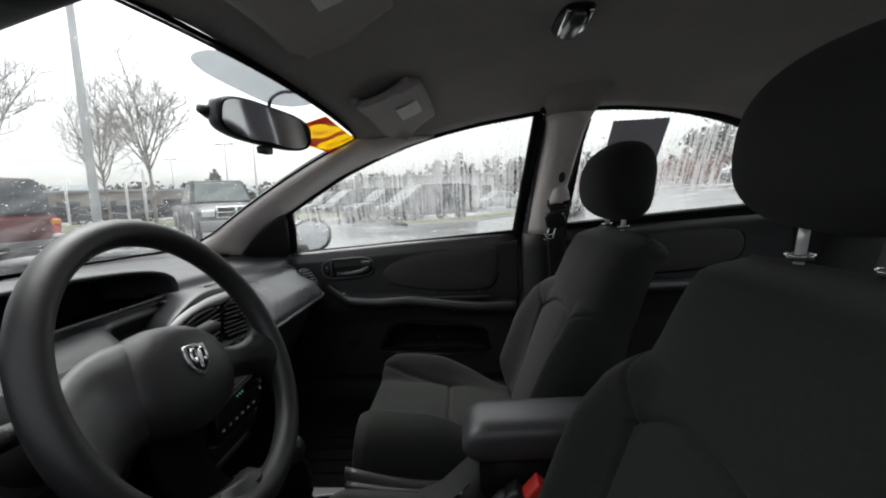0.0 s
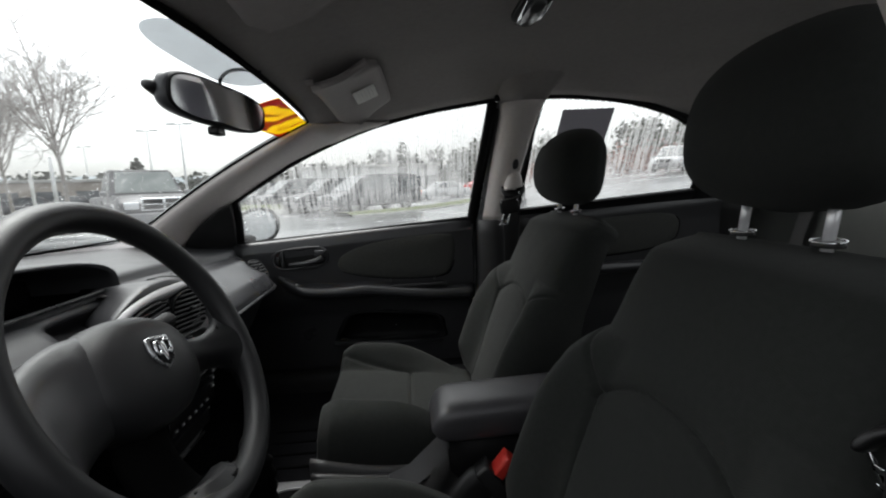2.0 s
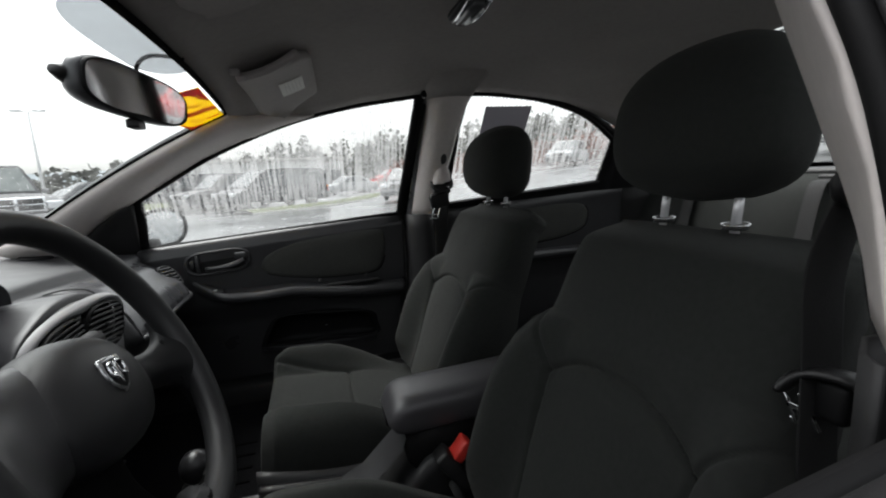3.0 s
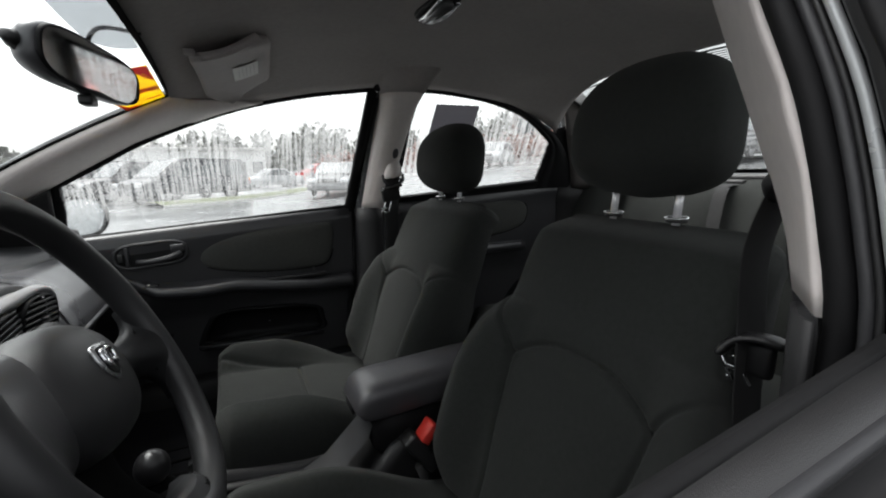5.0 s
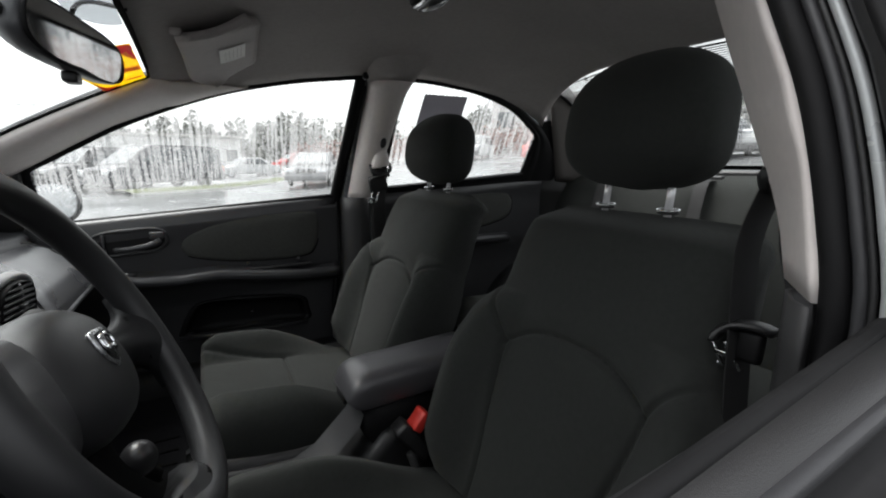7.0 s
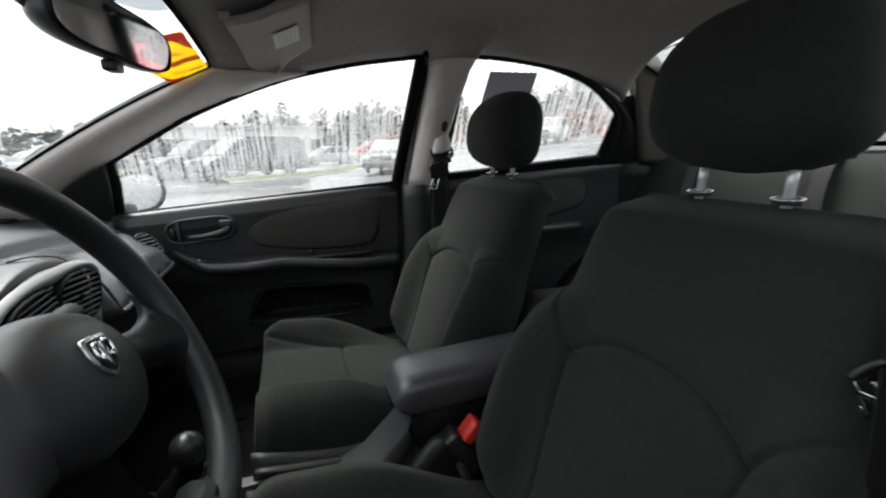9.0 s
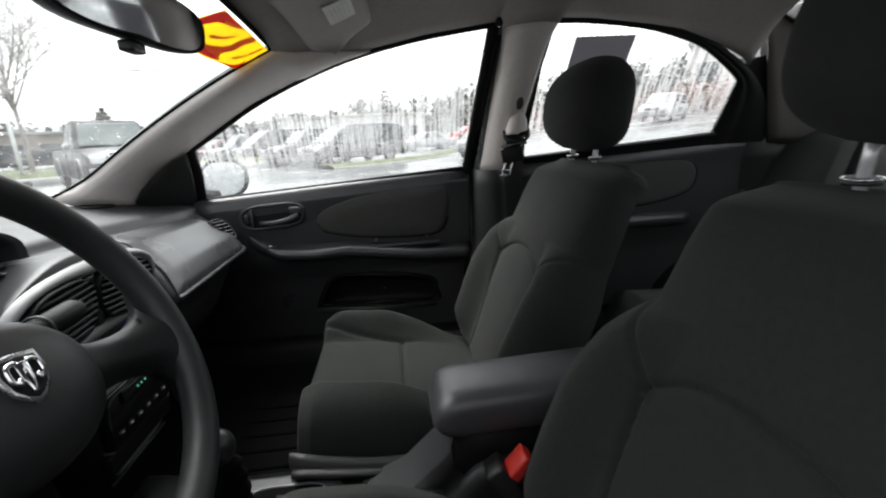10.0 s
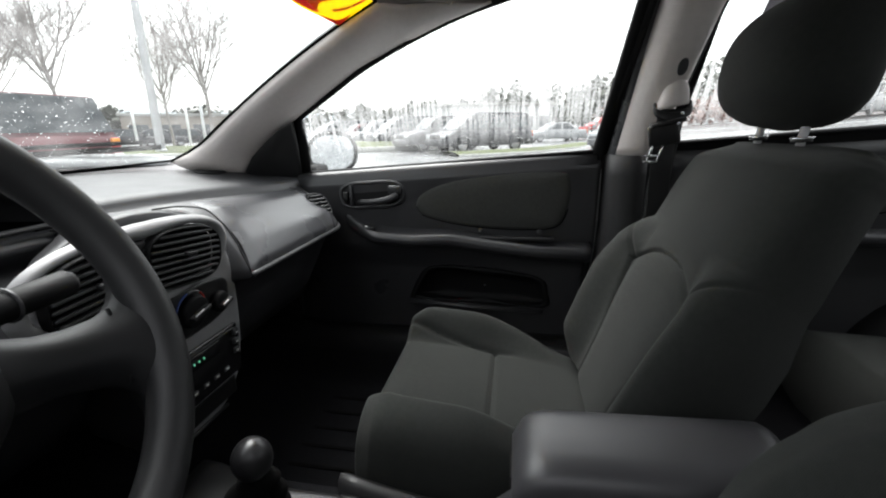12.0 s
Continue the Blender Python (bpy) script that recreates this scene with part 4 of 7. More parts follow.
def front_seat(inner, lift):
    """A front seat about y = 0; inner: the side (+1 or -1) towards the middle of the car."""
    seat = thing("front_seat", "", "car seat", "front seats")
    lo, hi = Vector((0.170, 0, 0.462)), Vector((0.414, 0, 0.974))
    along = (hi - lo).normalized()
    nrm = Vector((along.z, 0, -along.x))
    L = (hi - lo).length

    def front(v):
        bow = 0.018 * math.sin(math.pi * min(1, v)) - 0.012 * step(0.8, 1.0, v)
        return lo + along * L * v - nrm * bow * 0.6, nrm

    def half(v):
        t = 0.0
        for k in (-0.02, -0.01, 0.0, 0.01, 0.02):
            t += curve_at(((0, 0.218), (0.12, 0.235), (0.25, 0.246), (0.38, 0.252), (0.46, 0.249), (0.53, 0.239), (0.59, 0.226), (0.64, 0.214), (0.70, 0.210), (0.80, 0.213), (0.88, 0.214), (0.93, 0.210), (0.96, 0.203), (0.98, 0.193), (1.0, 0.172)), v + k * (1.0 if v < 0.95 else 0.0)) / 5
        return t

    def thick(v):
        return curve_at(((0, 0.15), (0.5, 0.145), (0.62, 0.125), (0.85, 0.113), (0.93, 0.104), (0.97, 0.086), (0.99, 0.062), (1.0, 0.030)), v)

    def bolster(v):
        return 0.066 * step(-0.08, 0.12, v) * (1.0 if v < 0.34 else max(0.0, 1 - ((v - 0.34) / 0.315) ** 2) ** 0.75)

    # the cloth panel sits a little towards the outer side
    off = -0.026 if inner > 0 else -0.012

    def arch(y):
        return 0.574 - 0.085 * (abs(y) / 0.142) ** 2.6

    def side_seam(v):
        return 0.142 - 0.040 * step(0.52, 0.0, v) if v < 0.489 else 0.142 + 0.075 * ((v - 0.489) / 0.165) ** 1.25

    def groove(y, v):
        y -= off
        g = 0.0
        if abs(y) < 0.147:
            g += dent((v - arch(y)) * L, 0.0046, 0.0080)
        if v < 0.665:
            g += dent(abs(y) - side_seam(v), 0.0046, 0.0080) * step(0.665, 0.64, v)
        # the stuffed insert and the pillow above it swell between their seams
        if abs(y) < side_seam(min(v, 0.488)) and v < arch(y):
            g -= 0.005 * (1 - (abs(y) / side_seam(min(v, 0.488))) ** 4) * min(1.0, (arch(y) - v) / 0.06)
        elif v > 0.5:
            g -= 0.004 * step(0.0, 0.06, v - arch(min(abs(y), 0.142)))
        g += 0.0022 * noise.noise(Vector((y * 8, v * 5, 1.3 + inner)))
        return g

    lengths = [float(v) for v in np.concatenate((np.linspace(0, 0.9, 150), np.linspace(0.906, 1.0, 22)))]
    rows = seat_shell(front, half, thick, bolster, lengths, groove, skew=off / 0.245, rise_at=(0.50, 0.86), back=lambda v: max(half(v), curve_at(((0, 0.24), (0.4, 0.255), (0.95, 0.214), (1.0, 0.172)), v)))
    lean = 0.0 if lift == 0 else -0.016
    for j, v in enumerate(lengths):
        for p in rows[j]:
            p.x += lean * v
        if v > 0.9:
            for p in rows[j]:
                p += nrm * 0.05 * step(0.9, 1.02, v)

    def inside(i, j):
        if i >= 149:
            return False
        y, v = rows[j][i].y - off, lengths[j]
        return abs(y) < side_seam(min(v, 0.48)) and v < arch(y) - 0.004

    a, b = split_rows(rows, inside)
    part("backrest", a, CLOTH, seat, "black cloth backrest with side bolsters")
    part("backrest_insert", b, CLOTH_MID, seat, "ribbed dark cloth insert")

    # cushion
    clo, chi = Vector((-0.250, 0, 0.496)), Vector((0.27, 0, 0.445))
    calong = (chi - clo).normalized()
    cn = Vector((calong.z, 0, -calong.x))
    cn = cn if cn.z < 0 else -cn
    CL = (chi - clo).length

    def cfront(v):
        drop = 0.085 * step(0.062, -0.025, v) ** 1.3 + 0.02 * step(0.5, 1.0, v)
        return clo + calong * CL * v + cn * drop + Vector((0.03 * step(0.05, 0.0, v), 0, 0)), cn

    def chalf(v):
        return curve_at(((0, 0.168), (0.02, 0.204), (0.05, 0.228), (0.10, 0.243), (0.17, 0.249), (0.3, 0.25), (0.8, 0.245), (1.0, 0.23)), v)

    def cthick(v):
        return 0.17 - 0.085 * step(0.075, -0.02, v)

    def cbol(v):
        return 0.074 * step(-0.08, 0.14, v) * (1.0 if v < 0.34 else step(0.82, 0.34, v))

    def cseam(v):
        return 0.158 - 0.026 * step(0.0, 0.47, v)

    def cgroove(y, v):
        g = 0.0
        if abs(y) < cseam(v):
            g += dent((v - 0.455) * CL, 0.0050, 0.0085)
            if v < 0.455:
                g -= 0.006 * (1 - (abs(y) / cseam(v)) ** 4) * min(1.0, (0.455 - v) / 0.10, max(0.0, v - 0.03) / 0.08)
        if 0.02 < v < 0.60:
            g += dent(abs(y) - cseam(v), 0.0048, 0.0080) * step(0.60, 0.46, v)
        if abs(y) < cseam(0.05) + 0.01:
            g += dent((v - 0.045) * CL, 0.0050, 0.0045)
        g += 0.0022 * noise.noise(Vector((y * 8, v * 6, 4.3 + inner)))
        return g

    clen = [float(v) for v in np.concatenate((np.linspace(0, 0.12, 34), np.linspace(0.126, 1.0, 130)))]
    crow = seat_shell(cfront, chalf, cthick, cbol, clen, cgroove, rise_at=(0.50, 0.76), roll=7.0)

    def cin(i, j):
        return i < 149 and abs(crow[j][i].y) < cseam(clen[j]) and 0.045 < clen[j] < 0.455

    a, b = split_rows(crow, cin)
    part("cushion", a, CLOTH, seat, "black cloth seat cushion")
    part("cushion_insert", b, CLOTH_MID, seat, "dark cloth cushion insert")

    # headrest
    rows = []
    lean = 0.0 if lift == 0 else -0.016
    hl, hh = Vector((0.460 + lean, 0, 0.990 + lift - 0.45 * lift)), Vector((0.482 + lean, 0, 1.208 + lift))
    hal = (hh - hl)
    hn = Vector((hal.z, 0, -hal.x)).normalized()
    for t in np.linspace(-1, 1, 30):
        t = float(t)
        f = (1 - min(1, abs(t)) ** (2.7 if t > 0 else 3.8)) ** 0.5 if abs(t) < 1 else 0.0
        f = max(f, 0.06)
        a = (0.136 - 0.006 * t) * f ** 0.9
        d = (0.062 + 0.009 * math.sin(math.pi * (t + 1) / 2)) * f
        c = hl + hal * (t + 1) / 2 + hn * (0.004 * t - 0.012 * (1 - t * t))
        row = []
        for w in np.linspace(0, 2 * math.pi, 45)[:-1]:
            cw, sw = math.cos(float(w)), math.sin(float(w))
            yy = math.copysign(abs(cw) ** 0.72, cw) * a
            dd = math.copysign(abs(sw) ** (0.62 if sw < 0 else 0.85), sw) * d
            dd -= 0.022 * (1 - (yy / (a + 1e-6)) ** 2) * f * (1 if sw < 0 else 0.2) * 0.6
            row.append(c + hn * dd + Vector((0, yy, 0)))
        rows.append(row)
    part("headrest", from_rows(rows, close_u=True, cap=True), CLOTH, seat, "black cloth headrest")
    for y in (-0.060, 0.060):
        q = part("headrest_post", rod((0.4515 + lean, y, 0.951), (0.460 + lean, y, 1.02), 0.0060, sides=18), POST_STEEL, seat, "chrome headrest post")
        part("post_collar", plate(oval((0.4525 + lean, y, 0.9570), 0.017, 0.012, (0, 1, 0), (1, 0, 0.1), 2, 20), 0.005, (0, 0, 1), 0.3), DARK_PLASTIC, q)
        part("collar_ring", tube(oval((0.4525 + lean, y, 0.9628), 0.0175, 0.0125, (0, 1, 0), (1, 0, 0.1), 2, 24), 0.0013, 6, closed=True), CHROME, q, "bright ring round the post")
    # side trim, lever, frame
    s = inner
    rows = []
    for t in np.linspace(0, 1, 18):
        t = float(t)
        x = -0.23 + 0.50 * t
        zt = 0.476 - 0.034 * math.sin(math.pi * min(1, t * 1.2)) + 0.08 * step(0.70, 1.0, t)
        rows.append([Vector((x, s * yy, zz)) for yy, zz in ((0.262, zt - 0.015), (0.280, zt), (0.292, zt - 0.006), (0.294, zt - 0.06), (0.286, 0.345), (0.262, 0.335))])
    part("side_trim", from_rows(rows, close_u=True, cap=True), DARK_PLASTIC, seat, "black plastic seat side trim")
    part("recline_lever", tube(spline([(-0.225, s * 0.300, 0.447), (-0.1, s * 0.302, 0.432), (0.05, s * 0.30, 0.420), (0.15, s * 0.296, 0.43)], 16), 0.011, 8, squash=0.7), DARK_PLASTIC, seat)
    rows = [[Vector((x, -s * yy, zz)) for yy, zz in ((0.25, 0.42), (0.28, 0.42), (0.28, 0.34), (0.25, 0.335))] for x in (-0.2, 0.27)]
    part("side_trim", from_rows(rows, close_u=True, cap=True), DARK_PLASTIC, seat)
    for y in (-0.2, 0.2):
        part("slide_rail", block((0.46, 0.04, 0.09), (0.02, y, 0.30), 0.006), RUBBER, seat)
    return seat


pass_seat = front_seat(-1, -0.033)
pass_seat.location = (0, 0.330, 0)
tagged(pass_seat, "black cloth front passenger seat with headrest on chrome posts")
drive_seat = front_seat(1, 0.0)
drive_seat.location = (0, -0.333, 0)
tagged(drive_seat, "black cloth driver's seat with headrest on chrome posts")

# rear bench
bench = thing("bench_seat", "black cloth rear bench seat across the car", "rear seat")
rows = []
for v in np.linspace(0, 1, 20):
    v = float(v)
    x, z = 1.12 + 0.22 * v, 0.47 + 0.535 * v
    t = 0.06 * (1 - step(0.9, 1.0, v))
    row = []
    for s in np.linspace(-1, 1, 60):
        s = float(s)
        puff = 0.035 * (1 - abs(math.sin(3 * math.pi * (s + 1) / 2)) ** 8) * (1 - v ** 6)
        row.append(Vector((x - puff + 0.03 * abs(s) ** 6 + 0.05 * step(0.92, 1.0, v), 0.71 * s, z + 0.0)))
    rows.append(row)
rows.append([p + Vector((0.12, 0, 0.005)) for p in rows[-1]])
part("backrest", from_rows(rows), CLOTH, bench, "black cloth bench backrest")
rows = []
for v in np.linspace(0, 1, 22):
    v = float(v)
    x = 0.70 + 0.46 * v
    z = 0.500 - 0.02 * v - 0.10 * step(0.12, 0.0, v) ** 1.5
    rows.append([Vector((x, 0.71 * float(s), z + 0.012 * (1 - abs(math.sin(3 * math.pi * (float(s) + 1) / 2)) ** 6) - 0.05 * abs(float(s)) ** 10)) for s in np.linspace(-1, 1, 50)])
rows.insert(0, [p + Vector((0.03, 0, -0.12)) for p in rows[0]])
part("cushion", from_rows(rows), CLOTH_MID, bench, "black cloth bench cushion")
for k, y in enumerate((0.46, -0.46, 0.05)):
    b = thing("rear_seat_belt", "dark grey rear seat belt hanging over the bench", "seat belt", "rear belts")
    pts = spline([(1.36, y, 0.975), (1.31, y, 0.955), (1.24, y - 0.02, 0.80), (1.14, y - 0.06, 0.56), (1.10, y - 0.10, 0.515)], 16)
    part("webbing", from_rows([[p + Vector((-0.022, -0.022, 0.004)), p + Vector((-0.022, 0.022, 0.004))] for p in pts]), BELT, b)
    part("retractor_cover", block((0.08, 0.07, 0.02), (1.385, y, 0.982), 0.006), DARK_PLASTIC, b)


# ---- steering wheel ----
wheel = thing("steering_wheel", "black three-spoke steering wheel with a small silver badge", "steering wheel")
wheel.matrix_world = Matrix.Translation((-0.268, -0.357, 0.871)) @ Matrix.Rotation(radians(-25.3), 4, "Y") @ Matrix.Rotation(radians(-10), 4, "X")
# local axes: x out of the wheel towards the driver, y to the passenger, z up the wheel
RIM = 0.1665
part("rim", tube([(0.0, RIM * math.cos(w), RIM * math.sin(w)) for w in np.linspace(0, 2 * math.pi, 97)[:-1]], 0.0158, 18, closed=True), WHEEL_SKIN, wheel, "black grained rim")
rows = []
for r, h in ((1.0, -0.055), (1.04, -0.040), (1.03, -0.027), (0.98, -0.017), (0.90, -0.009), (0.78, -0.003), (0.62, 0.001), (0.42, 0.004), (0.2, 0.005), (0.02, 0.005)):
    rows.append([(h, 0.082 * r * math.copysign(abs(math.cos(w)) ** 0.9, math.cos(w)), -0.006 + 0.061 * r * math.copysign(abs(math.sin(w)) ** 0.9, math.sin(w))) for w in np.linspace(0, 2 * math.pi, 49)[:-1]])
part("airbag_cover", from_rows(rows, close_u=True, cap=True), WHEEL_HUB, wheel, "round black airbag cover")


def web(edges):
    """A broad arm of the wheel between two edges: rows of (radius, upper angle, lower angle) in degrees."""
    rows = []
    radii = [e[0] for e in edges]
    for r in np.linspace(radii[0], radii[-1], 22):
        r = float(r)
        hi_a, lo_a = curve_at([(e[0], e[1]) for e in edges], r), curve_at([(e[0], e[2]) for e in edges], r)
        depth = -0.020 + 0.018 * step(0.06, 0.16, r) - 0.010 * math.sin(math.pi * min(1.0, max(0.0, (r - 0.07) / 0.085)))
        row = []
        for k in np.linspace(-1, 1, 15):
            k = float(k)
            ang = radians((hi_a + lo_a) / 2 + k * (hi_a - lo_a) / 2)
            row.append(Vector((depth + 0.012 * (1 - abs(k) ** 2.6) - 0.006 * abs(k) ** 3, r * math.cos(ang), r * math.sin(ang))))
        for k in (0.96, 0.5, 0.0, -0.5, -0.96):
            ang = radians((hi_a + lo_a) / 2 + k * (hi_a - lo_a) / 2)
            row.append(Vector((depth - 0.018, r * math.cos(ang), r * math.sin(ang))))
        rows.append(row)
    return from_rows(rows, close_u=True, cap=True)


ARM = ((0.050, 30, -40), (0.070, 18, -29), (0.090, 10, -21), (0.105, 6.5, -17.5), (0.120, 5, -16), (0.138, 5, -16.2), (0.150, 7, -19), (0.158, 11, -24), (0.164, 16, -30))
FOOT = ((0.050, -54, -120), (0.070, -62, -113), (0.100, -70, -107), (0.130, -76, -103), (0.146, -77, -103), (0.156, -70, -109), (0.164, -60, -119))
LEFT = ((0.050, 228, 126), (0.065, 226, 135), (0.080, 222, 144), (0.100, 217, 156), (0.120, 214, 166), (0.138, 213, 173), (0.150, 215, 176), (0.158, 219, 174), (0.164, 225, 169))
# light put into the colour: right spoke shaded, left spoke in paler plastic
for edges, skin in ((ARM, SHADED_ARM), (LEFT, SOFT_PLASTIC)):
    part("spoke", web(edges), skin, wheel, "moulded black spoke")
# the lower spoke's deep shade is painted as near-black
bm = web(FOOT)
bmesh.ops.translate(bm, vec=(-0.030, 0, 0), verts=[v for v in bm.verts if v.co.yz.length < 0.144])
part("spoke", bm, DEEP_BLACK, wheel, "recessed lower spoke with shade put into its black")
part("spoke_end", web(((0.140, -76, -104), (0.150, -74, -106), (0.158, -68, -111), (0.165, -58, -121))), WHEEL_SKIN, wheel)
for a0, a1 in ((6, -17), (174, 213), (-77, -103)):
    part("seam", tube([Vector((0.0 - 0.0075, 0.143 * math.cos(radians(a)), 0.143 * math.sin(radians(a)))) for a in np.linspace(a0, a1, 9)], 0.0016, 5), RUBBER, wheel)
# badge: a shield with a plain relief
sh = [(-0.0145, 0.0150), (0, 0.0160), (0.0145, 0.0150), (0.0158, 0.004), (0.0125, -0.008), (0.006, -0.0145), (0, -0.0175), (-0.006, -0.0145), (-0.0125, -0.008), (-0.0158, 0.004)]
bd = part("badge", plate([Vector((0.0045, y * 1.15 + 0.001, z * 1.15 + 0.003)) for y, z in sh], 0.003, (1, 0, 0), 0.0), BADGE, wheel, "small silver shield badge")
part("badge_field", plate([Vector((0.0078, y * 0.93 + 0.001, z * 0.93 + 0.003)) for y, z in sh], 0.0005, (1, 0, 0), 0.0), RUBBER, bd, "dark field of the badge")
# plain bright relief: a tapered middle with two bent side bars
part("relief", plate([Vector((0.0082, y + 0.001, z + 0.003)) for y, z in ((-0.005, 0.011), (0.005, 0.011), (0.0045, 0.0), (0.0025, -0.012), (-0.0025, -0.012), (-0.0045, 0.0))], 0.0012, (1, 0, 0), 0.2), CHROME, bd, "bright relief")
for sy in (-1, 1):
    part("relief", tube(spline([(0.0092, 0.001 + sy * 0.004, 0.014), (0.0092, 0.001 + sy * 0.0105, 0.0125), (0.0092, 0.001 + sy * 0.0118, 0.004), (0.0092, 0.001 + sy * 0.0080, -0.002), (0.0092, 0.001 + sy * 0.0065, 0.003)], 14), 0.0018, 6), CHROME, bd, "bright relief")

column = thing("steering_column", "black plastic steering column cover with two stalks", "steering column")
part("shroud", tube(spline([(-0.31, -0.357, 0.850), (-0.40, -0.357, 0.815), (-0.52, -0.357, 0.765)], 8), lambda f: 0.052 + 0.022 * f, 18, squash=0.85), DARK_PLASTIC, column)
for s, nm in ((1, "wiper_stalk"), (-1, "indicator_stalk")):
    stalk = part(nm, tube(spline([(-0.385, -0.357 + s * 0.05, 0.836), (-0.375, -0.357 + s * 0.09, 0.845), (-0.362, -0.357 + s * 0.135, 0.855)], 10), lambda f: 0.010 + 0.002 * f, 12), DARK_PLASTIC, column, "black column stalk")
    part("stalk_grip", tube([(-0.364, -0.357 + s * 0.128, 0.854), (-0.361, -0.357 + s * 0.150, 0.856), (-0.357, -0.357 + s * 0.186, 0.859), (-0.356, -0.357 + s * 0.191, 0.859)], lambda f: 0.0135 if f < 0.9 else 0.010, 16, squash=0.85), RUBBER, stalk)
    part("grip_ring", tube(oval((-0.3625, -0.357 + s * 0.143, 0.8556), 0.0155, 0.0135, (1, 0, 0), (0, 0, 1), 2, 20), 0.0014, 5, closed=True), SOFT_PLASTIC, stalk)
ign = part("ignition_lock", disc((-0.375, -0.290, 0.790), (0.8, 0.6, 0), 0.018, 0.02, 20), RUBBER, column)
part("key_slot", block((0.004, 0.003, 0.014), (-0.358, -0.277, 0.790), 0.0008), CHROME, ign)


# ---- dashboard ----
dash = thing("dashboard", "charcoal moulded dashboard with a hooded dial cluster and silver vent surround", "dashboard")


def dash_profile(y):
    """Cross-section of the dashboard at y: points (x, z) from the screen's foot to the lower edge."""
    e = abs(y) / 0.74
    cowl = -1.11 + 0.26 * e ** 2.4
    zr = 0.886 - 0.034 * step(0.10, 0.98, e)
    back = 0.125 * step(0.76, 1.06, e) ** 1.4
    mid = 0.075 * step(0.188, 0.150, abs(y - 0.012))
    rim_z = 0.884 + 0.023 * e ** 1.6
    pts = [(cowl, rim_z), (cowl + 0.04, rim_z + 0.002), (-0.84, (0.6 - 0.35 * e) * zr + (0.4 + 0.35 * e) * rim_z + 0.005), (-0.72, zr + 0.010), (-0.65, zr + 0.006), (-0.610, zr + 0.003), (-0.598, zr - 0.001), (-0.591, zr - 0.009), (-0.590, zr - 0.0185),
           (-0.570 - back * 0.3, zr - 0.0200), (-0.535 - back * 0.6, zr - 0.031), (-0.500 - back * 0.7, zr - 0.058), (-0.468 - back * 0.8, 0.790 - 0.3 * (0.886 - zr)), (-0.446 - back * 0.9, 0.752),
           (-0.438 - back, 0.736), (-0.446 - back, 0.728), (-0.470 - back, 0.722), (-0.50 - back, 0.66), (-0.54 - back, 0.58), (-0.62, 0.50), (-0.74, 0.46)]
    # a well behind the dials on the driver's side
    well = step(0.075, 0.035, y) * step(-0.70, -0.665, y)
    for k, zw in zip(range(2, 9), (0.862, 0.800, 0.790, 0.790, 0.800, 0.835, 0.862)):
        pts[k] = (pts[k][0], pts[k][1] * (1 - well) + zw * well)
    return [(x - mid * step(0.870, 0.82, z) * (1.0 if k > 8 else 0.0), z) for k, (x, z) in enumerate(pts)]


def dash_x(y, z):
    """Where the rounded face of the dashboard stands at y and height z."""
    face = dash_profile(y)[8:15]
    return float(np.interp(-z, [-q[1] for q in face], [q[0] for q in face]))


rows = []
for y in np.linspace(-0.745, 0.745, 160):
    y = float(y)
    rows.append([Vector((x, y, z)) for x, z in dash_profile(y)])
part("dash_body", from_rows(rows), DASH_TOP, dash, "charcoal grained dashboard skin")
for line in (((0.150, 0.862), (0.200, 0.859), (0.232, 0.848), (0.228, 0.822), (0.218, 0.795), (0.209, 0.768), (0.204, 0.742)), ((0.640, 0.838), (0.632, 0.820), (0.612, 0.795), (0.590, 0.765), (0.575, 0.742))):
    part("shut_line", tube([Vector((dash_x(q.x, q.y) + 0.0004, q.x, q.y + 0.0004)) for q in spline([(a, b, 0) for a, b in line], 26)], 0.0014, 6), RUBBER, dash)
part("end_cap", plate([Vector((x, 0.748, z)) for x, z in dash_profile(0.745)], 0.004, (0, 1, 0), 0), DARK_PLASTIC, dash)
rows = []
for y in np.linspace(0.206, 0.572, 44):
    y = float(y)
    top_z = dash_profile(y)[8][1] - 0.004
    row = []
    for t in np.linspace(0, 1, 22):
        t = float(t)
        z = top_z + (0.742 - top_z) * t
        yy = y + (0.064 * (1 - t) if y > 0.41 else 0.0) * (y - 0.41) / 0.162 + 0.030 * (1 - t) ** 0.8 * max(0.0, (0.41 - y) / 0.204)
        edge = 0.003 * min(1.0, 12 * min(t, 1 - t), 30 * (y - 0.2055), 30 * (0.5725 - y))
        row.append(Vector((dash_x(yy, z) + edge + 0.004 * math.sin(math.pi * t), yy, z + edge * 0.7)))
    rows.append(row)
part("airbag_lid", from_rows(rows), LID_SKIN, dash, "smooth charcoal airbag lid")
rows = [[Vector((dash_x(float(y), float(z)) + 0.004, float(y), float(z))) for z in np.linspace(0.8655, 0.745, 14)] for y in np.linspace(-0.66, -0.02, 40)]
part("cluster_bezel", from_rows(rows), DASH_TOP, dash, "charcoal panel below the dials")
# glove lid lip highlight edge
part("glove_lip", tube([Vector((dash_profile(float(y))[14][0] - 0.001, float(y), 0.736)) for y in np.linspace(0.205, 0.655, 30)], 0.0055, 8), SOFT_PLASTIC, dash)
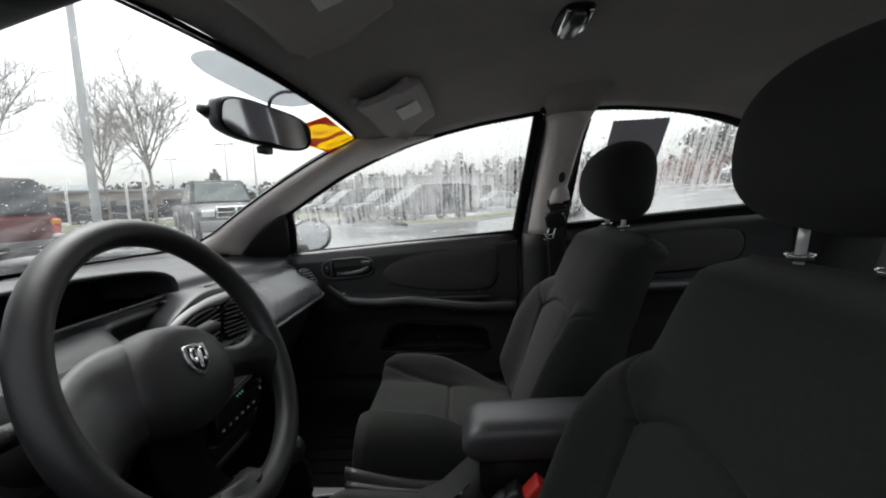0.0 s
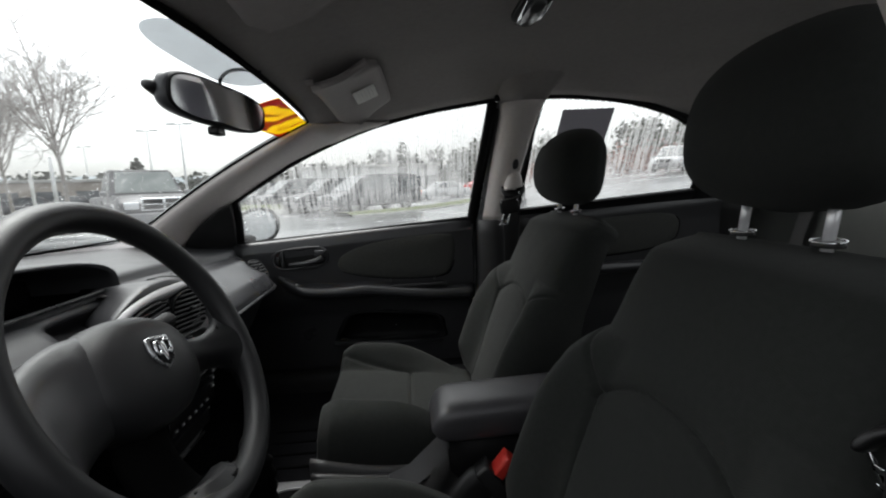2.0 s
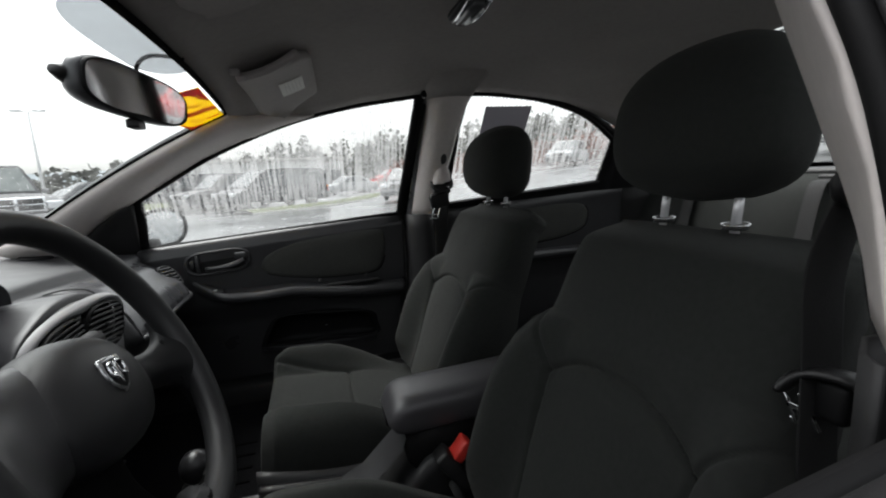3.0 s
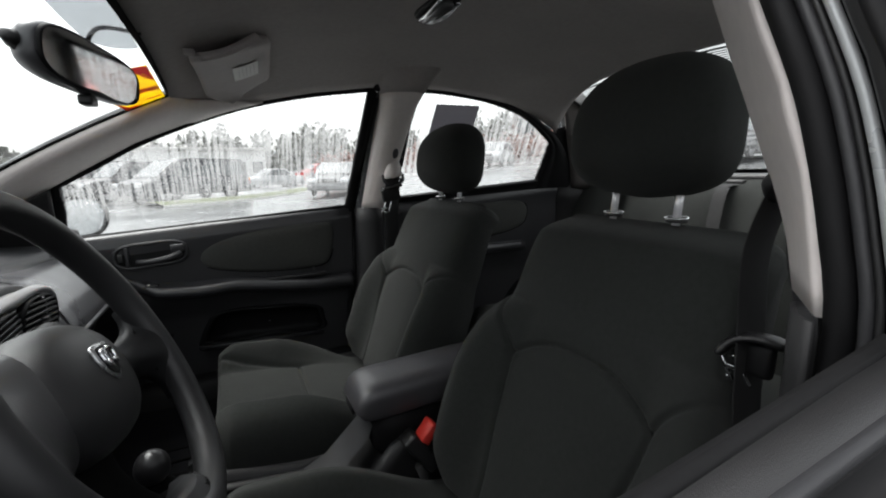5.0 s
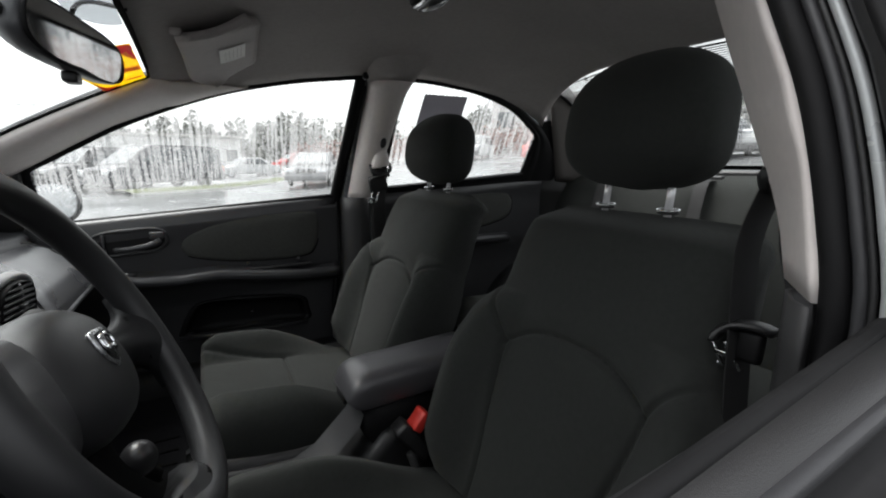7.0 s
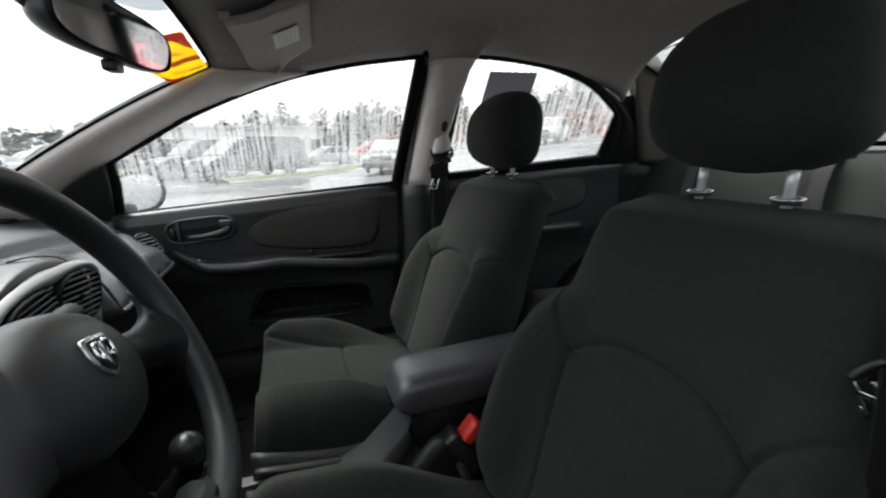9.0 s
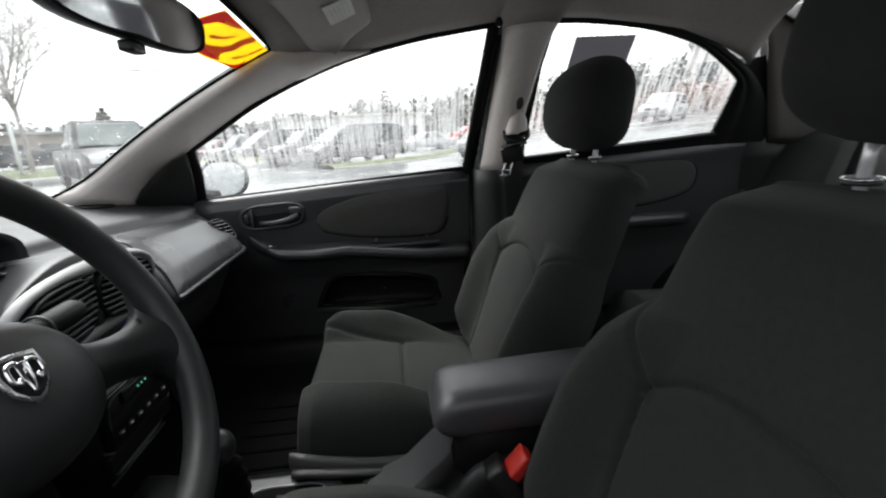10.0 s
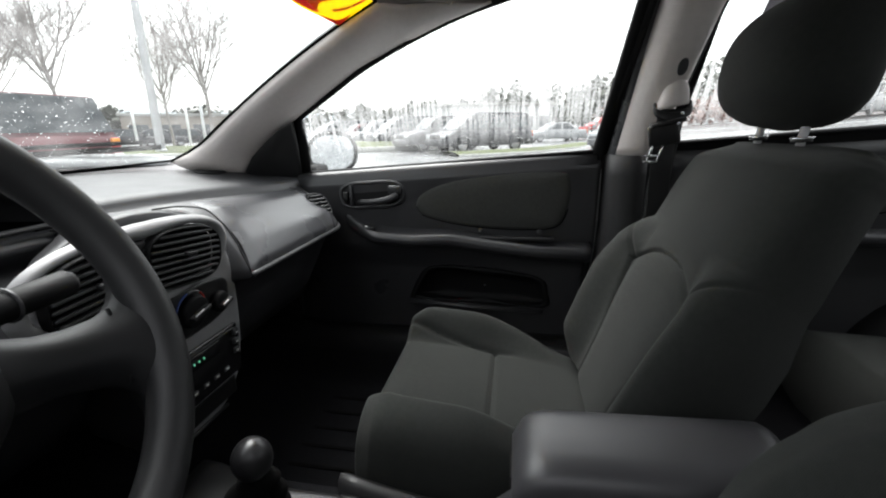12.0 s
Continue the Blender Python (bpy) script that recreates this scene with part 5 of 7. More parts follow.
# dial hood
hood = []
for t in np.linspace(0, 1, 36):
    t = float(t)
    ang = math.pi * t
    y = -0.305 - 0.355 * math.cos(ang)
    top = 0.866 + 0.082 * max(0.0, math.sin(ang)) ** 0.48
    hood.append([Vector((x, y * k + (-0.305) * (1 - k), 0.866 + (top - 0.866) * h)) for x, k, h in ((-0.90, 0.70, 0.50), (-0.74, 0.95, 0.90), (-0.62, 1.0, 1.0), (-0.565, 1.0, 1.0), (-0.556, 0.985, 0.95), (-0.568, 0.97, 0.88), (-0.70, 0.92, 0.74))])
# black sheets added inside the hood in place of its shade
part("dial_shade_wall", from_rows([[Vector((-0.703, p[6].y, 0.845)) for p in hood], [Vector((-0.703, p[6].y, p[6].z + 0.004)) for p in hood]]), RUBBER, dash)
part("dial_shade_cheek", block((0.150, 0.004, 0.078), (-0.665, 0.034, 0.833), 0.001), DEEP_BLACK, dash)
part("dial_hood", from_rows(hood), DASH_TOP, dash, "charcoal hood over the dials")
# the panel's black holds the shade under the hood
part("dial_panel", plate(oval((-0.715, -0.305, 0.860), 0.320, 0.085, (0, 1, 0), (-0.25, 0, 0.95), 3.0, 40), 0.004, (0.97, 0, 0.25), 0), DEEP_BLACK, dash, "dial panel with the hood's shade put into its black")
for y, r in ((-0.45, 0.040), (-0.345, 0.062), (-0.24, 0.040)):
    d = part("dial", disc((-0.693, y, 0.868), (0.97, 0, 0.25), r, 0.004, 30), RUBBER, dash)
    part("needle", block((0.002, 0.004, r * 0.8), (-0.687, y, 0.868 + r * 0.2), 0.0005, Matrix.Rotation(0.7, 3, "X")), RED, d)
part("dial_sill", tube([(-0.572, -0.64, 0.868), (-0.562, -0.345, 0.872), (-0.556, 0.02, 0.874)], 0.0035, 8), SOFT_PLASTIC, dash)
part("dash_tray", plate(oval((-0.548, 0.03, 0.866), 0.055, 0.016, (0, 1, 0), (1, 0, 0), 3, 30), 0.003, (0.3, 0, 1), 0), DARK_PLASTIC, dash)
for q in (-1, 1):
    prof = dash_profile(0.597)
    gz = float(np.interp(-0.795, [p[0] for p in prof[:5]], [p[1] for p in prof[:5]])) + 0.0015
    part("speaker_grille", plate(oval((-0.795, 0.597 * q, gz), 0.040, 0.024, (0.45, q, -0.08), (1, -0.45 * q, -0.18), 2, 30), 0.003, (0.18, 0, 1), 0), RUBBER, dash, "dark corner speaker grille")


def slat_vent(parent, center, a, b, ua, ub, face, n, rim_mat, rim):
    """An oval outlet: a flat black plate for its shaded depth, a rim and n slats."""
    c, ua, ub, face = Vector(center), Vector(ua).normalized(), Vector(ub).normalized(), Vector(face).normalized()
    v = part("air_vent", plate(oval(c - face * 0.004, a, b, ua, ub, 2.8, 40), 0.002, face, 0), DEEP_BLACK, parent, "black slatted air vent")
    part("vent_rim", ring(oval(c, a + rim, b + rim, ua, ub, 2.8, 44), rim + 0.002, 0.014, face), rim_mat, v)
    for k in range(n):
        h = -b * 0.80 + 2 * b * 0.80 * k / (n - 1)
        w = a * (1 - (abs(h) / b) ** 2.8) ** (1 / 2.8)
        turn = Matrix((ua, ub, face)).transposed()
        part("slat", block((2 * w * 0.97, b * (0.75 / n), 0.008), c + ub * h + face * 0.010, 0.001, turn @ Matrix.Rotation(-0.15, 3, "X")), SLAT, v)
    part("vent_thumb", block((a * 0.28, b * 0.18, 0.010), c + face * 0.015 + ub * b * 0.12, 0.002, Matrix((ua, ub, face)).transposed()), SOFT_PLASTIC, v)
    return v


slat_vent(dash, (-0.497, 0.605, 0.790), 0.026, 0.034, (0.45, 0.9, 0), (-0.55, 0.2, 0.85), (0.80, -0.35, 0.5), 6, DARK_PLASTIC, 0.006)

# centre stack: a silver fascia with two vents, knobs, radio and a slot
stack = thing("centre_stack", "silver fascia with air vents, heater knobs and a radio", "centre stack")
UP = Vector((0.12, 0, 0.99)).normalized()
FACE = Vector((0.99, 0, -0.12)).normalized()
ACR = Vector((0, 1, 0))


def on_stack(y, z, lift=0.0):
    return Vector((-0.462 + 0.12 * (z - 0.79), y - 0.007, z)) + FACE * lift


def stack_outline(top, lift):
    return [on_stack(p.x, p.y, lift) for p in spline([(-0.135, 0.82, 0), (-0.11, 0.868 - 1.3 * top, 0), (-0.03, 0.893 - top, 0), (0.06, 0.892 - top, 0), (0.14, 0.860 - 0.8 * top, 0), (0.186, 0.80 - 0.3 * top, 0), (0.212, 0.70, 0), (0.220, 0.60, 0), (0.208, 0.535, 0), (0.165, 0.492, 0), (0.06, 0.486, 0), (0.03, 0.492, 0), (0.010, 0.54, 0), (0.006, 0.63, 0), (-0.09, 0.745, 0), (-0.135, 0.82, 0)], 61)][:-1]


fascia = stack_outline(0.026, -0.010)
part("fascia", plate(fascia, 0.012, FACE, 0.0), SILVER, stack, "satin silver fascia")
rows = []
for d, k in ((-0.002, 0.90), (-0.002, 0.985), (-0.006, 1.0), (-0.02, 1.005), (-0.06, 0.99), (-0.12, 0.95)):
    c = on_stack(0.02, 0.69)
    row = []
    for p in stack_outline(0.014, -0.010):
        q = c + (p - c) * k + FACE * d
        # the side towards the dials falls away quickly
        q.y -= 0.9 * d * step(0.02, -0.12, p.y)
        q.z += 0.12 * d * step(0.80, 0.87, p.z)
        row.append(q)
    rows.append(row)
part("stack_body", from_rows(rows, close_u=True), DASH_TOP, stack, "charcoal surround of the fascia")
part("vent_surround", ring(oval(on_stack(0.010, 0.814, 0.001), 0.164, 0.060, ACR, UP, 2.5, 60), 0.022, 0.012, FACE), SILVER, stack, "bright silver vent surround")
slat_vent(stack, on_stack(0.075, 0.813, 0.005), 0.068, 0.042, (0, 1, -0.10), UP, FACE, 8, RUBBER, 0.003)
slat_vent(stack, on_stack(-0.062, 0.814, 0.005), 0.060, 0.042, (0, 1, 0.06), UP, FACE, 8, RUBBER, 0.003)
part("vent_divider", block((0.012, 0.020, 0.076), on_stack(0.004, 0.814, 0.006), 0.004), DARK_PLASTIC, stack)
# small black discs painted in for the shaded holes
for k in range(5):
    part("divider_hole", disc(on_stack(0.004, 0.790 + 0.012 * k, 0.0115), FACE, 0.0042, 0.002, 14), RUBBER, stack)
part("heater_panel", plate(oval(on_stack(0.045, 0.716, 0.002), 0.135, 0.040, ACR, UP, 4, 40), 0.003, FACE, 0), DARK_PLASTIC, stack, "dark heater control panel")
for y, z, r in ((0.086, 0.720, 0.026), (0.145, 0.713, 0.018), (0.0, 0.722, 0.022), (-0.062, 0.724, 0.022)):
    k = part("knob", disc(on_stack(y, z, 0.004), FACE, r, 0.014, 26), RUBBER, stack, "black rotary heater knob")
    part("grip", block((0.012, r * 1.5, 0.007), on_stack(y, z, 0.022), 0.002, Matrix.Rotation(0.25, 3, "X")), DARK_PLASTIC, k)
    if r > 0.025:
        for c0, c1, mt in ((-0.55, 0.85, RED), (0.95, 1.7, SILVER), (1.8, 3.3, SCALE_BLUE)):
            part("scale_mark", tube([on_stack(y + 0.031 * math.cos(w), z + 0.031 * math.sin(w), 0.006) for w in np.linspace(c0, c1, 12)], 0.0015, 5), mt, k)
    part("pointer", block((0.002, r * 0.75, 0.0022), on_stack(y - r * 0.25, z + 0.003, 0.0262), 0.0004, Matrix.Rotation(0.25, 3, "X")), PAPER, k)
radio = part("radio", block((0.020, 0.195, 0.092), on_stack(0.095, 0.606, 0.002), 0.004), BLACK_GLASS, stack, "black car radio")
part("display", block((0.004, 0.10, 0.022), on_stack(0.085, 0.634, 0.012), 0.001), BLACK_GLASS, radio)
for k in range(3):
    part("display_digit", block((0.002, 0.0020, 0.0034), on_stack(0.074 + 0.011 * k, 0.634, 0.015), 0.0005), LIT_GREEN, radio, "green lit display bar")
for k in range(6):
    part("radio_button", block((0.008, 0.014, 0.008), on_stack(0.02 + 0.026 * k, 0.582, 0.012), 0.002), SOFT_PLASTIC, radio)
for k in range(6):
    part("button_mark", block((0.001, 0.006, 0.002), on_stack(0.02 + 0.026 * k, 0.583, 0.0166), 0.0003), PAPER, radio)
for k in range(3):
    part("button_mark", block((0.001, 0.005, 0.002), on_stack(0.180, 0.640 - 0.018 * k, 0.0166), 0.0003), PAPER, radio)
part("radio_trim", ring(oval(on_stack(0.095, 0.606, 0.010), 0.096, 0.045, ACR, UP, 9, 60), 0.003, 0.003, FACE), SOFT_PLASTIC, radio)
for k in range(3):
    part("radio_button", block((0.008, 0.012, 0.010), on_stack(0.180, 0.640 - 0.018 * k, 0.012), 0.002), SOFT_PLASTIC, radio)
# solid black block in place of the slot's shaded opening
part("slot", block((0.02, 0.19, 0.036), on_stack(0.095, 0.528, -0.004), 0.006), RUBBER, stack)
part("slot_lip", tube([on_stack(0.0, 0.497, 0.004), on_stack(0.165, 0.497, 0.004)], 0.003, 6), DARK_PLASTIC, stack)

# ---- console between the seats ----
console = thing("centre_console", "black plastic centre console with cup holders", "console")
rows = []
for x in np.linspace(-0.50, 0.36, 30):
    x = float(x)
    top = 0.435 - 0.02 * step(-0.5, -0.3, x) + 0.10 * step(0.0, 0.12, x)
    w = 0.082 + 0.02 * step(-0.35, -0.5, x)
    rows.append([Vector((x, -0.005 + y * w, z)) for y, z in ((-1.15, 0.26), (-1.05, top - 0.03), (-0.97, top - 0.008), (-0.85, top), (0.85, top), (0.97, top - 0.008), (1.05, top - 0.03), (1.15, 0.26))])
part("console_body", from_rows(rows, cap=True), DARK_PLASTIC, console, "charcoal console body")
part("cup_rim", ring(oval((-0.06, -0.005, 0.418), 0.042, 0.042, (1, 0, 0), (0, 1, 0), 2, 30), 0.006, 0.010, (0, 0, 1)), DARK_PLASTIC, console)
# flat black disc: the cup well's shade without its depth
part("cup_well", plate(oval((-0.06, -0.005, 0.4165), 0.037, 0.037, (1, 0, 0), (0, 1, 0), 2, 30), 0.002, (0, 0, 1), 0), RUBBER, console)
part("shifter_plate", plate(oval((-0.315, -0.004, 0.414), 0.180, 0.062, (1, 0, 0), (0, 1, 0), 4.0, 60), 0.010, (0, 0, 1), 0.0), DULL_SILVER, console, "dull silver shifter surround")
# black plate on the surround stands in for the slot's inner shade
part("gate_slot", plate(oval((-0.232, 0.008, 0.4245), 0.062, 0.017, (1, 0, 0), (0, 1, 0), 3.0, 36), 0.001, (0, 0, 1), 0), DEEP_BLACK, console, "slot in the surround drawn as a shade-black plate")
part("slot_rim", ring(oval((-0.232, 0.008, 0.4245), 0.066, 0.021, (1, 0, 0), (0, 1, 0), 3.0, 40), 0.004, 0.003, (0, 0, 1)), SILVER, console)
boot = []
for t in np.linspace(0, 1, 12):
    t = float(t)
    r = 0.040 * (1 - t) ** 0.7 + 0.015 + 0.003 * math.sin(t * 22)
    boot.append([Vector((-0.350 + 0.048 * t + math.cos(w) * r * 1.15, -0.012 - 0.025 * t + math.sin(w) * r, 0.420 + 0.125 * t)) for w in np.linspace(0, 2 * math.pi, 25)[:-1]])
shifter = thing("gear_shifter", "black ball-topped gear lever with a pleated boot", "gear lever")
part("boot", from_rows(boot, close_u=True, cap=True), DEEP_BLACK, shifter, "pleated matt black boot")
part("lever", rod((-0.304, -0.035, 0.53), (-0.306, -0.040, 0.565), 0.012), RUBBER, shifter)
bm = bmesh.new()
bmesh.ops.create_uvsphere(bm, u_segments=24, v_segments=16, radius=0.026)
bmesh.ops.scale(bm, vec=(1, 1, 1.12), verts=bm.verts)
bmesh.ops.translate(bm, vec=(-0.306, -0.042, 0.572), verts=bm.verts)
part("knob", bm, material("glossy_black_knob", (0.012, 0.012, 0.013), 0.3, var=0.05), shifter, "smooth black gear knob")

for s, lb in ((1, "black ribbed carpet mat in the passenger's footwell"), (-1, "black ribbed carpet mat in the driver's footwell")):
    mat_thing = thing("floor_mat", lb, "floor mat", "floor mats")
    part("mat", from_rows([[Vector((x, s * y, z + 0.004 * (1 if 0.14 < y < 0.58 else 0))) for y in np.linspace(0.12, 0.60, 13)] for x, z in ((-0.98, 0.405), (-0.88, 0.340), (-0.74, 0.288), (-0.5, 0.272), (-0.28, 0.268))]), CARPET, mat_thing)
    for k in range(6):
        part("rib", block((0.36, 0.010, 0.002), (-0.48, s * (0.20 + 0.062 * k), 0.2766), 0.0008), DEEP_BLACK, mat_thing)

armrest = thing("armrest", "black padded centre armrest lid on the console", "armrest")
rows = []
for t in np.linspace(0, 1, 26):
    t = float(t)
    x = 0.028 + 0.315 * t
    f = max(0.0, 1 - (1 - min(1, t / 0.16)) ** 2.5) ** 0.5
    f = max(f, 0.1)
    b = max(0.12, 1 - max(0.0, (t - 0.9) / 0.1) ** 2) ** 0.5
    zc, hh, ww = 0.584 + 0.012 * t, 0.046 * f * b, 0.068 * (0.72 + 0.28 * f)
    row = []
    for w in np.linspace(0, 2 * math.pi, 33)[:-1]:
        cw, sw = math.cos(float(w)), math.sin(float(w))
        yy = math.copysign(abs(cw) ** 0.5, cw) * ww
        zz = math.copysign(abs(sw) ** (0.62 if sw > 0 else 0.4), sw) * hh * (1.0 if sw > 0 else 0.60)
        row.append(Vector((x, -0.012 + yy, zc + zz)))
    rows.append(row)
part("lid", from_rows(rows, close_u=True, cap=True), material("black_vinyl", (0.046, 0.045, 0.049), 0.40, spec=0.6, bump=0.06, bump_scale=2400, var=0.02), armrest, "smooth black vinyl lid")
rows = [[Vector((x, -0.012 + y, z)) for y, z in ((-0.052, z0), (-0.055, 0.575), (0.055, 0.575), (0.052, z0))] for x, z0 in ((0.06, 0.50), (0.10, 0.45), (0.33, 0.45))]
part("bin", from_rows(rows, close_u=True, cap=True), RUBBER, armrest)
part("latch", block((0.008, 0.05, 0.018), (0.030, -0.012, 0.575), 0.003), RUBBER, armrest)
part("front_brace", from_rows([[Vector((x, -0.012 + s * 0.045, z)) for s in (-1, 1)] for x, z in ((-0.10, 0.42), (-0.02, 0.455), (0.05, 0.52), (0.07, 0.57))]), SOFT_PLASTIC, armrest)

buckle = thing("belt_buckle", "black seat belt buckle with a red release button", "belt buckle")
tb = Matrix.Rotation(radians(-38), 3, "Y") @ Matrix.Rotation(radians(-8), 3, "X")
part("housing", block((0.030, 0.045, 0.085), (0.136, -0.116, 0.505), 0.006, tb), DARK_PLASTIC, buckle)
part("button", block((0.020, 0.036, 0.040), (0.151, -0.119, 0.543), 0.004, Matrix.Rotation(radians(40), 3, "Y")), RED, buckle, "bright red release button")
part("stalk", rod((0.17, -0.112, 0.37), (0.135, -0.114, 0.47), 0.010), BELT, buckle)

# ---- mirror, visors, lamp ----
mirror = thing("rear_view_mirror", "dark rear-view mirror hanging from the windscreen", "mirror")
mx = Vector((0.062, 0.256, -0.012)).normalized()
mf = Vector((0.955, -0.235, -0.082))
mf = (mf - mx * mf.dot(mx)).normalized()
mu = mf.cross(mx).normalized()
mu = mu if mu.z > 0 else -mu
mc = Vector((-0.303, -0.022, 1.189))
rows = []
for d, k in ((0.0, 0.95), (-0.004, 1.0), (-0.016, 1.0), (-0.034, 0.86), (-0.046, 0.55), (-0.048, 0.1)):
    rows.append(oval(mc + mf * d, 0.128 * k, 0.036 * k, mx, mu, 3.2, 48))
part("housing", from_rows(rows, close_u=True, cap=True), LID_SKIN, mirror, "charcoal mirror housing")
bm = bmesh.new()
bm.faces.new([bm.verts.new(p + mf * (0.0022 + 0.055 * (p - mc).dot(mu))) for p in oval(mc, 0.121, 0.031, mx, mu, 3.2, 48)])
part("mirror_glass", bm, MIRROR, mirror, "flat mirror glass", smooth=False)
part("bezel", ring(oval(mc + mf * 0.0002, 0.1245, 0.0348, mx, mu, 3.2, 48), 0.007, 0.0045, mf), RUBBER, mirror, "black rim round the mirror glass")
part("dip_tab", block((0.018, 0.034, 0.014), mc + mu * -0.043 + mf * -0.012, 0.004), DARK_PLASTIC, mirror)
part("ball_stem", tube(spline([mc + mf * -0.04, mc + mf * -0.06 + Vector((-0.01, 0, 0.015)), on_screen(-0.04, 0.90, 0.005)], 10), 0.009, 10), DARK_PLASTIC, mirror)
part("sensor_cable", tube(spline([mc + mu * 0.03 - mf * 0.02 + mx * 0.02, mc + Vector((-0.005, 0.02, 0.052)), mc + Vector((0.008, 0.05, 0.072)), Vector((-0.250, 0.030, 1.258))], 16), 0.0032, 8), RUBBER, mirror, "thin black cable")
part("end_nub", tube([mc - mx * 0.120 - mf * 0.022, mc - mx * 0.140 - mf * 0.020], lambda f: 0.012 - 0.006 * f, 10), DARK_PLASTIC, mirror)


def visor(side, label):
    def m(x, y, z):
        return Vector((x, side * y, z))
    v = thing("sun_visor", label, "sun visor", "sun visors")

    def flap(u, t, drop=0.0):
        """A point of the flap: u along the hinge, t across it, with rounded ends."""
        f = max(0.30, (1 - max(0.0, (u - 0.80) / 0.20) ** 2.6) ** 0.5, 0.0) if u > 0.5 else max(0.72, (1 - max(0.0, (0.10 - u) / 0.10) ** 2.4) ** 0.5)
        return m(-0.123 + 0.075 * f * (2 * t - 1) + 0.02 * u + 0.33 * drop, 0.172 + 0.322 * u, 1.268 + 0.052 * t - 0.032 * u * u - 0.006 * (2 * abs(u - 0.5)) ** 4 - 0.008 * math.sin(math.pi * t) - drop)

    rows = [[flap(0.5 - 0.5 * math.cos(float(w)), float(t)) for w in np.linspace(0, math.pi, 40)] for t in np.linspace(0, 1, 14)]
    solid(part("flap", from_rows(rows), VISOR, v, "warm-grey padded flap"), 0.016, 0)
    cols = [0.36 + 0.28 * k / 12 for k in range(13)]
    part("label", from_rows([[flap(u, t, 0.0104) for u in cols] for t in (0.46, 0.52, 0.58, 0.64, 0.70, 0.76, 0.82)]), PAPER, v, "small printed warning label")
    for k in range(5):
        part("print_line", tube([flap(u, 0.54 + 0.055 * k, 0.0108) for u in cols[2:-2]], 0.0003, 4), VISOR, v)
    part("retaining_clip", block((0.020, 0.018, 0.012), m(-0.194, 0.180, 1.272), 0.004), VISOR, v)
    return v


visor(1, "warm-grey vinyl sun visor folded against the roof on the passenger side")
visor(-1, "warm-grey vinyl sun visor folded against the roof above the wheel")

lamp = thing("roof_lamp", "small clear roof lamp with chrome edges, switched off", "roof lamp")
part("base", plate(oval((0.245, -0.005, 1.352), 0.030, 0.068, (1, 0, 0), (0, 1, 0), 3.4, 36), 0.006, (0, 0, -1), 0), RUBBER, lamp, "black lamp base")
part("lens", plate(oval((0.245, -0.005, 1.346), 0.017, 0.056, (1, 0, 0), (0, 1, 0), 3.4, 36), 0.012, (0, 0, -1), 0.3), material("clear_lamp_plastic", (0.10, 0.102, 0.105), 0.2, metal=0.3, var=0.1), lamp, "ribbed clear lens")
for x in (0.226, 0.264):
    part("chrome_edge", tube(spline([(x, -0.062, 1.345), (x, 0.0, 1.338), (x + (0.245 - x) * 0.25, 0.050, 1.343)], 12), 0.0042, 8), CHROME, lamp, "chromed edge")


# ---- seat belts on the middle pillars ----
def strap(points, width, across, n=26):
    """Belt webbing: a thin woven strip along a smooth curve, with thickness."""
    half_w = Vector(across).normalized() * width / 2
    rows = []
    for p in spline(points, n):
        rows.append([p - half_w, p - half_w * 0.9 + Vector((0, 0.0008, 0)), p + half_w * 0.9 + Vector((0, 0.0008, 0)), p + half_w, p + half_w * 0.9 - Vector((0, 0.0008, 0)), p - half_w * 0.9 - Vector((0, 0.0008, 0))])
    return from_rows(rows, close_u=True, cap=True)


def hook(points, width, thick, across):
    """A moulded grip: a rounded bar of flat section bent along a curve."""
    half_w = Vector(across).normalized() * width / 2
    pts = spline(points, 18)
    rows = []
    for k, p in enumerate(pts):
        t = (pts[min(k + 1, 17)] - pts[max(k - 1, 0)]).normalized()
        nrm = t.cross(half_w).normalized()
        f = 0.55 + 0.45 * math.sin(math.pi * min(1.0, (k + 2) / 6, (20 - k) / 6) / 2)
        rows.append([p + half_w * math.copysign(abs(math.cos(w)) ** 0.6, math.cos(w)) * f + nrm * math.sin(w) * thick / 2 * f for w in np.linspace(0, 2 * math.pi, 15)[:-1]])
    return from_rows(rows, close_u=True, cap=True)


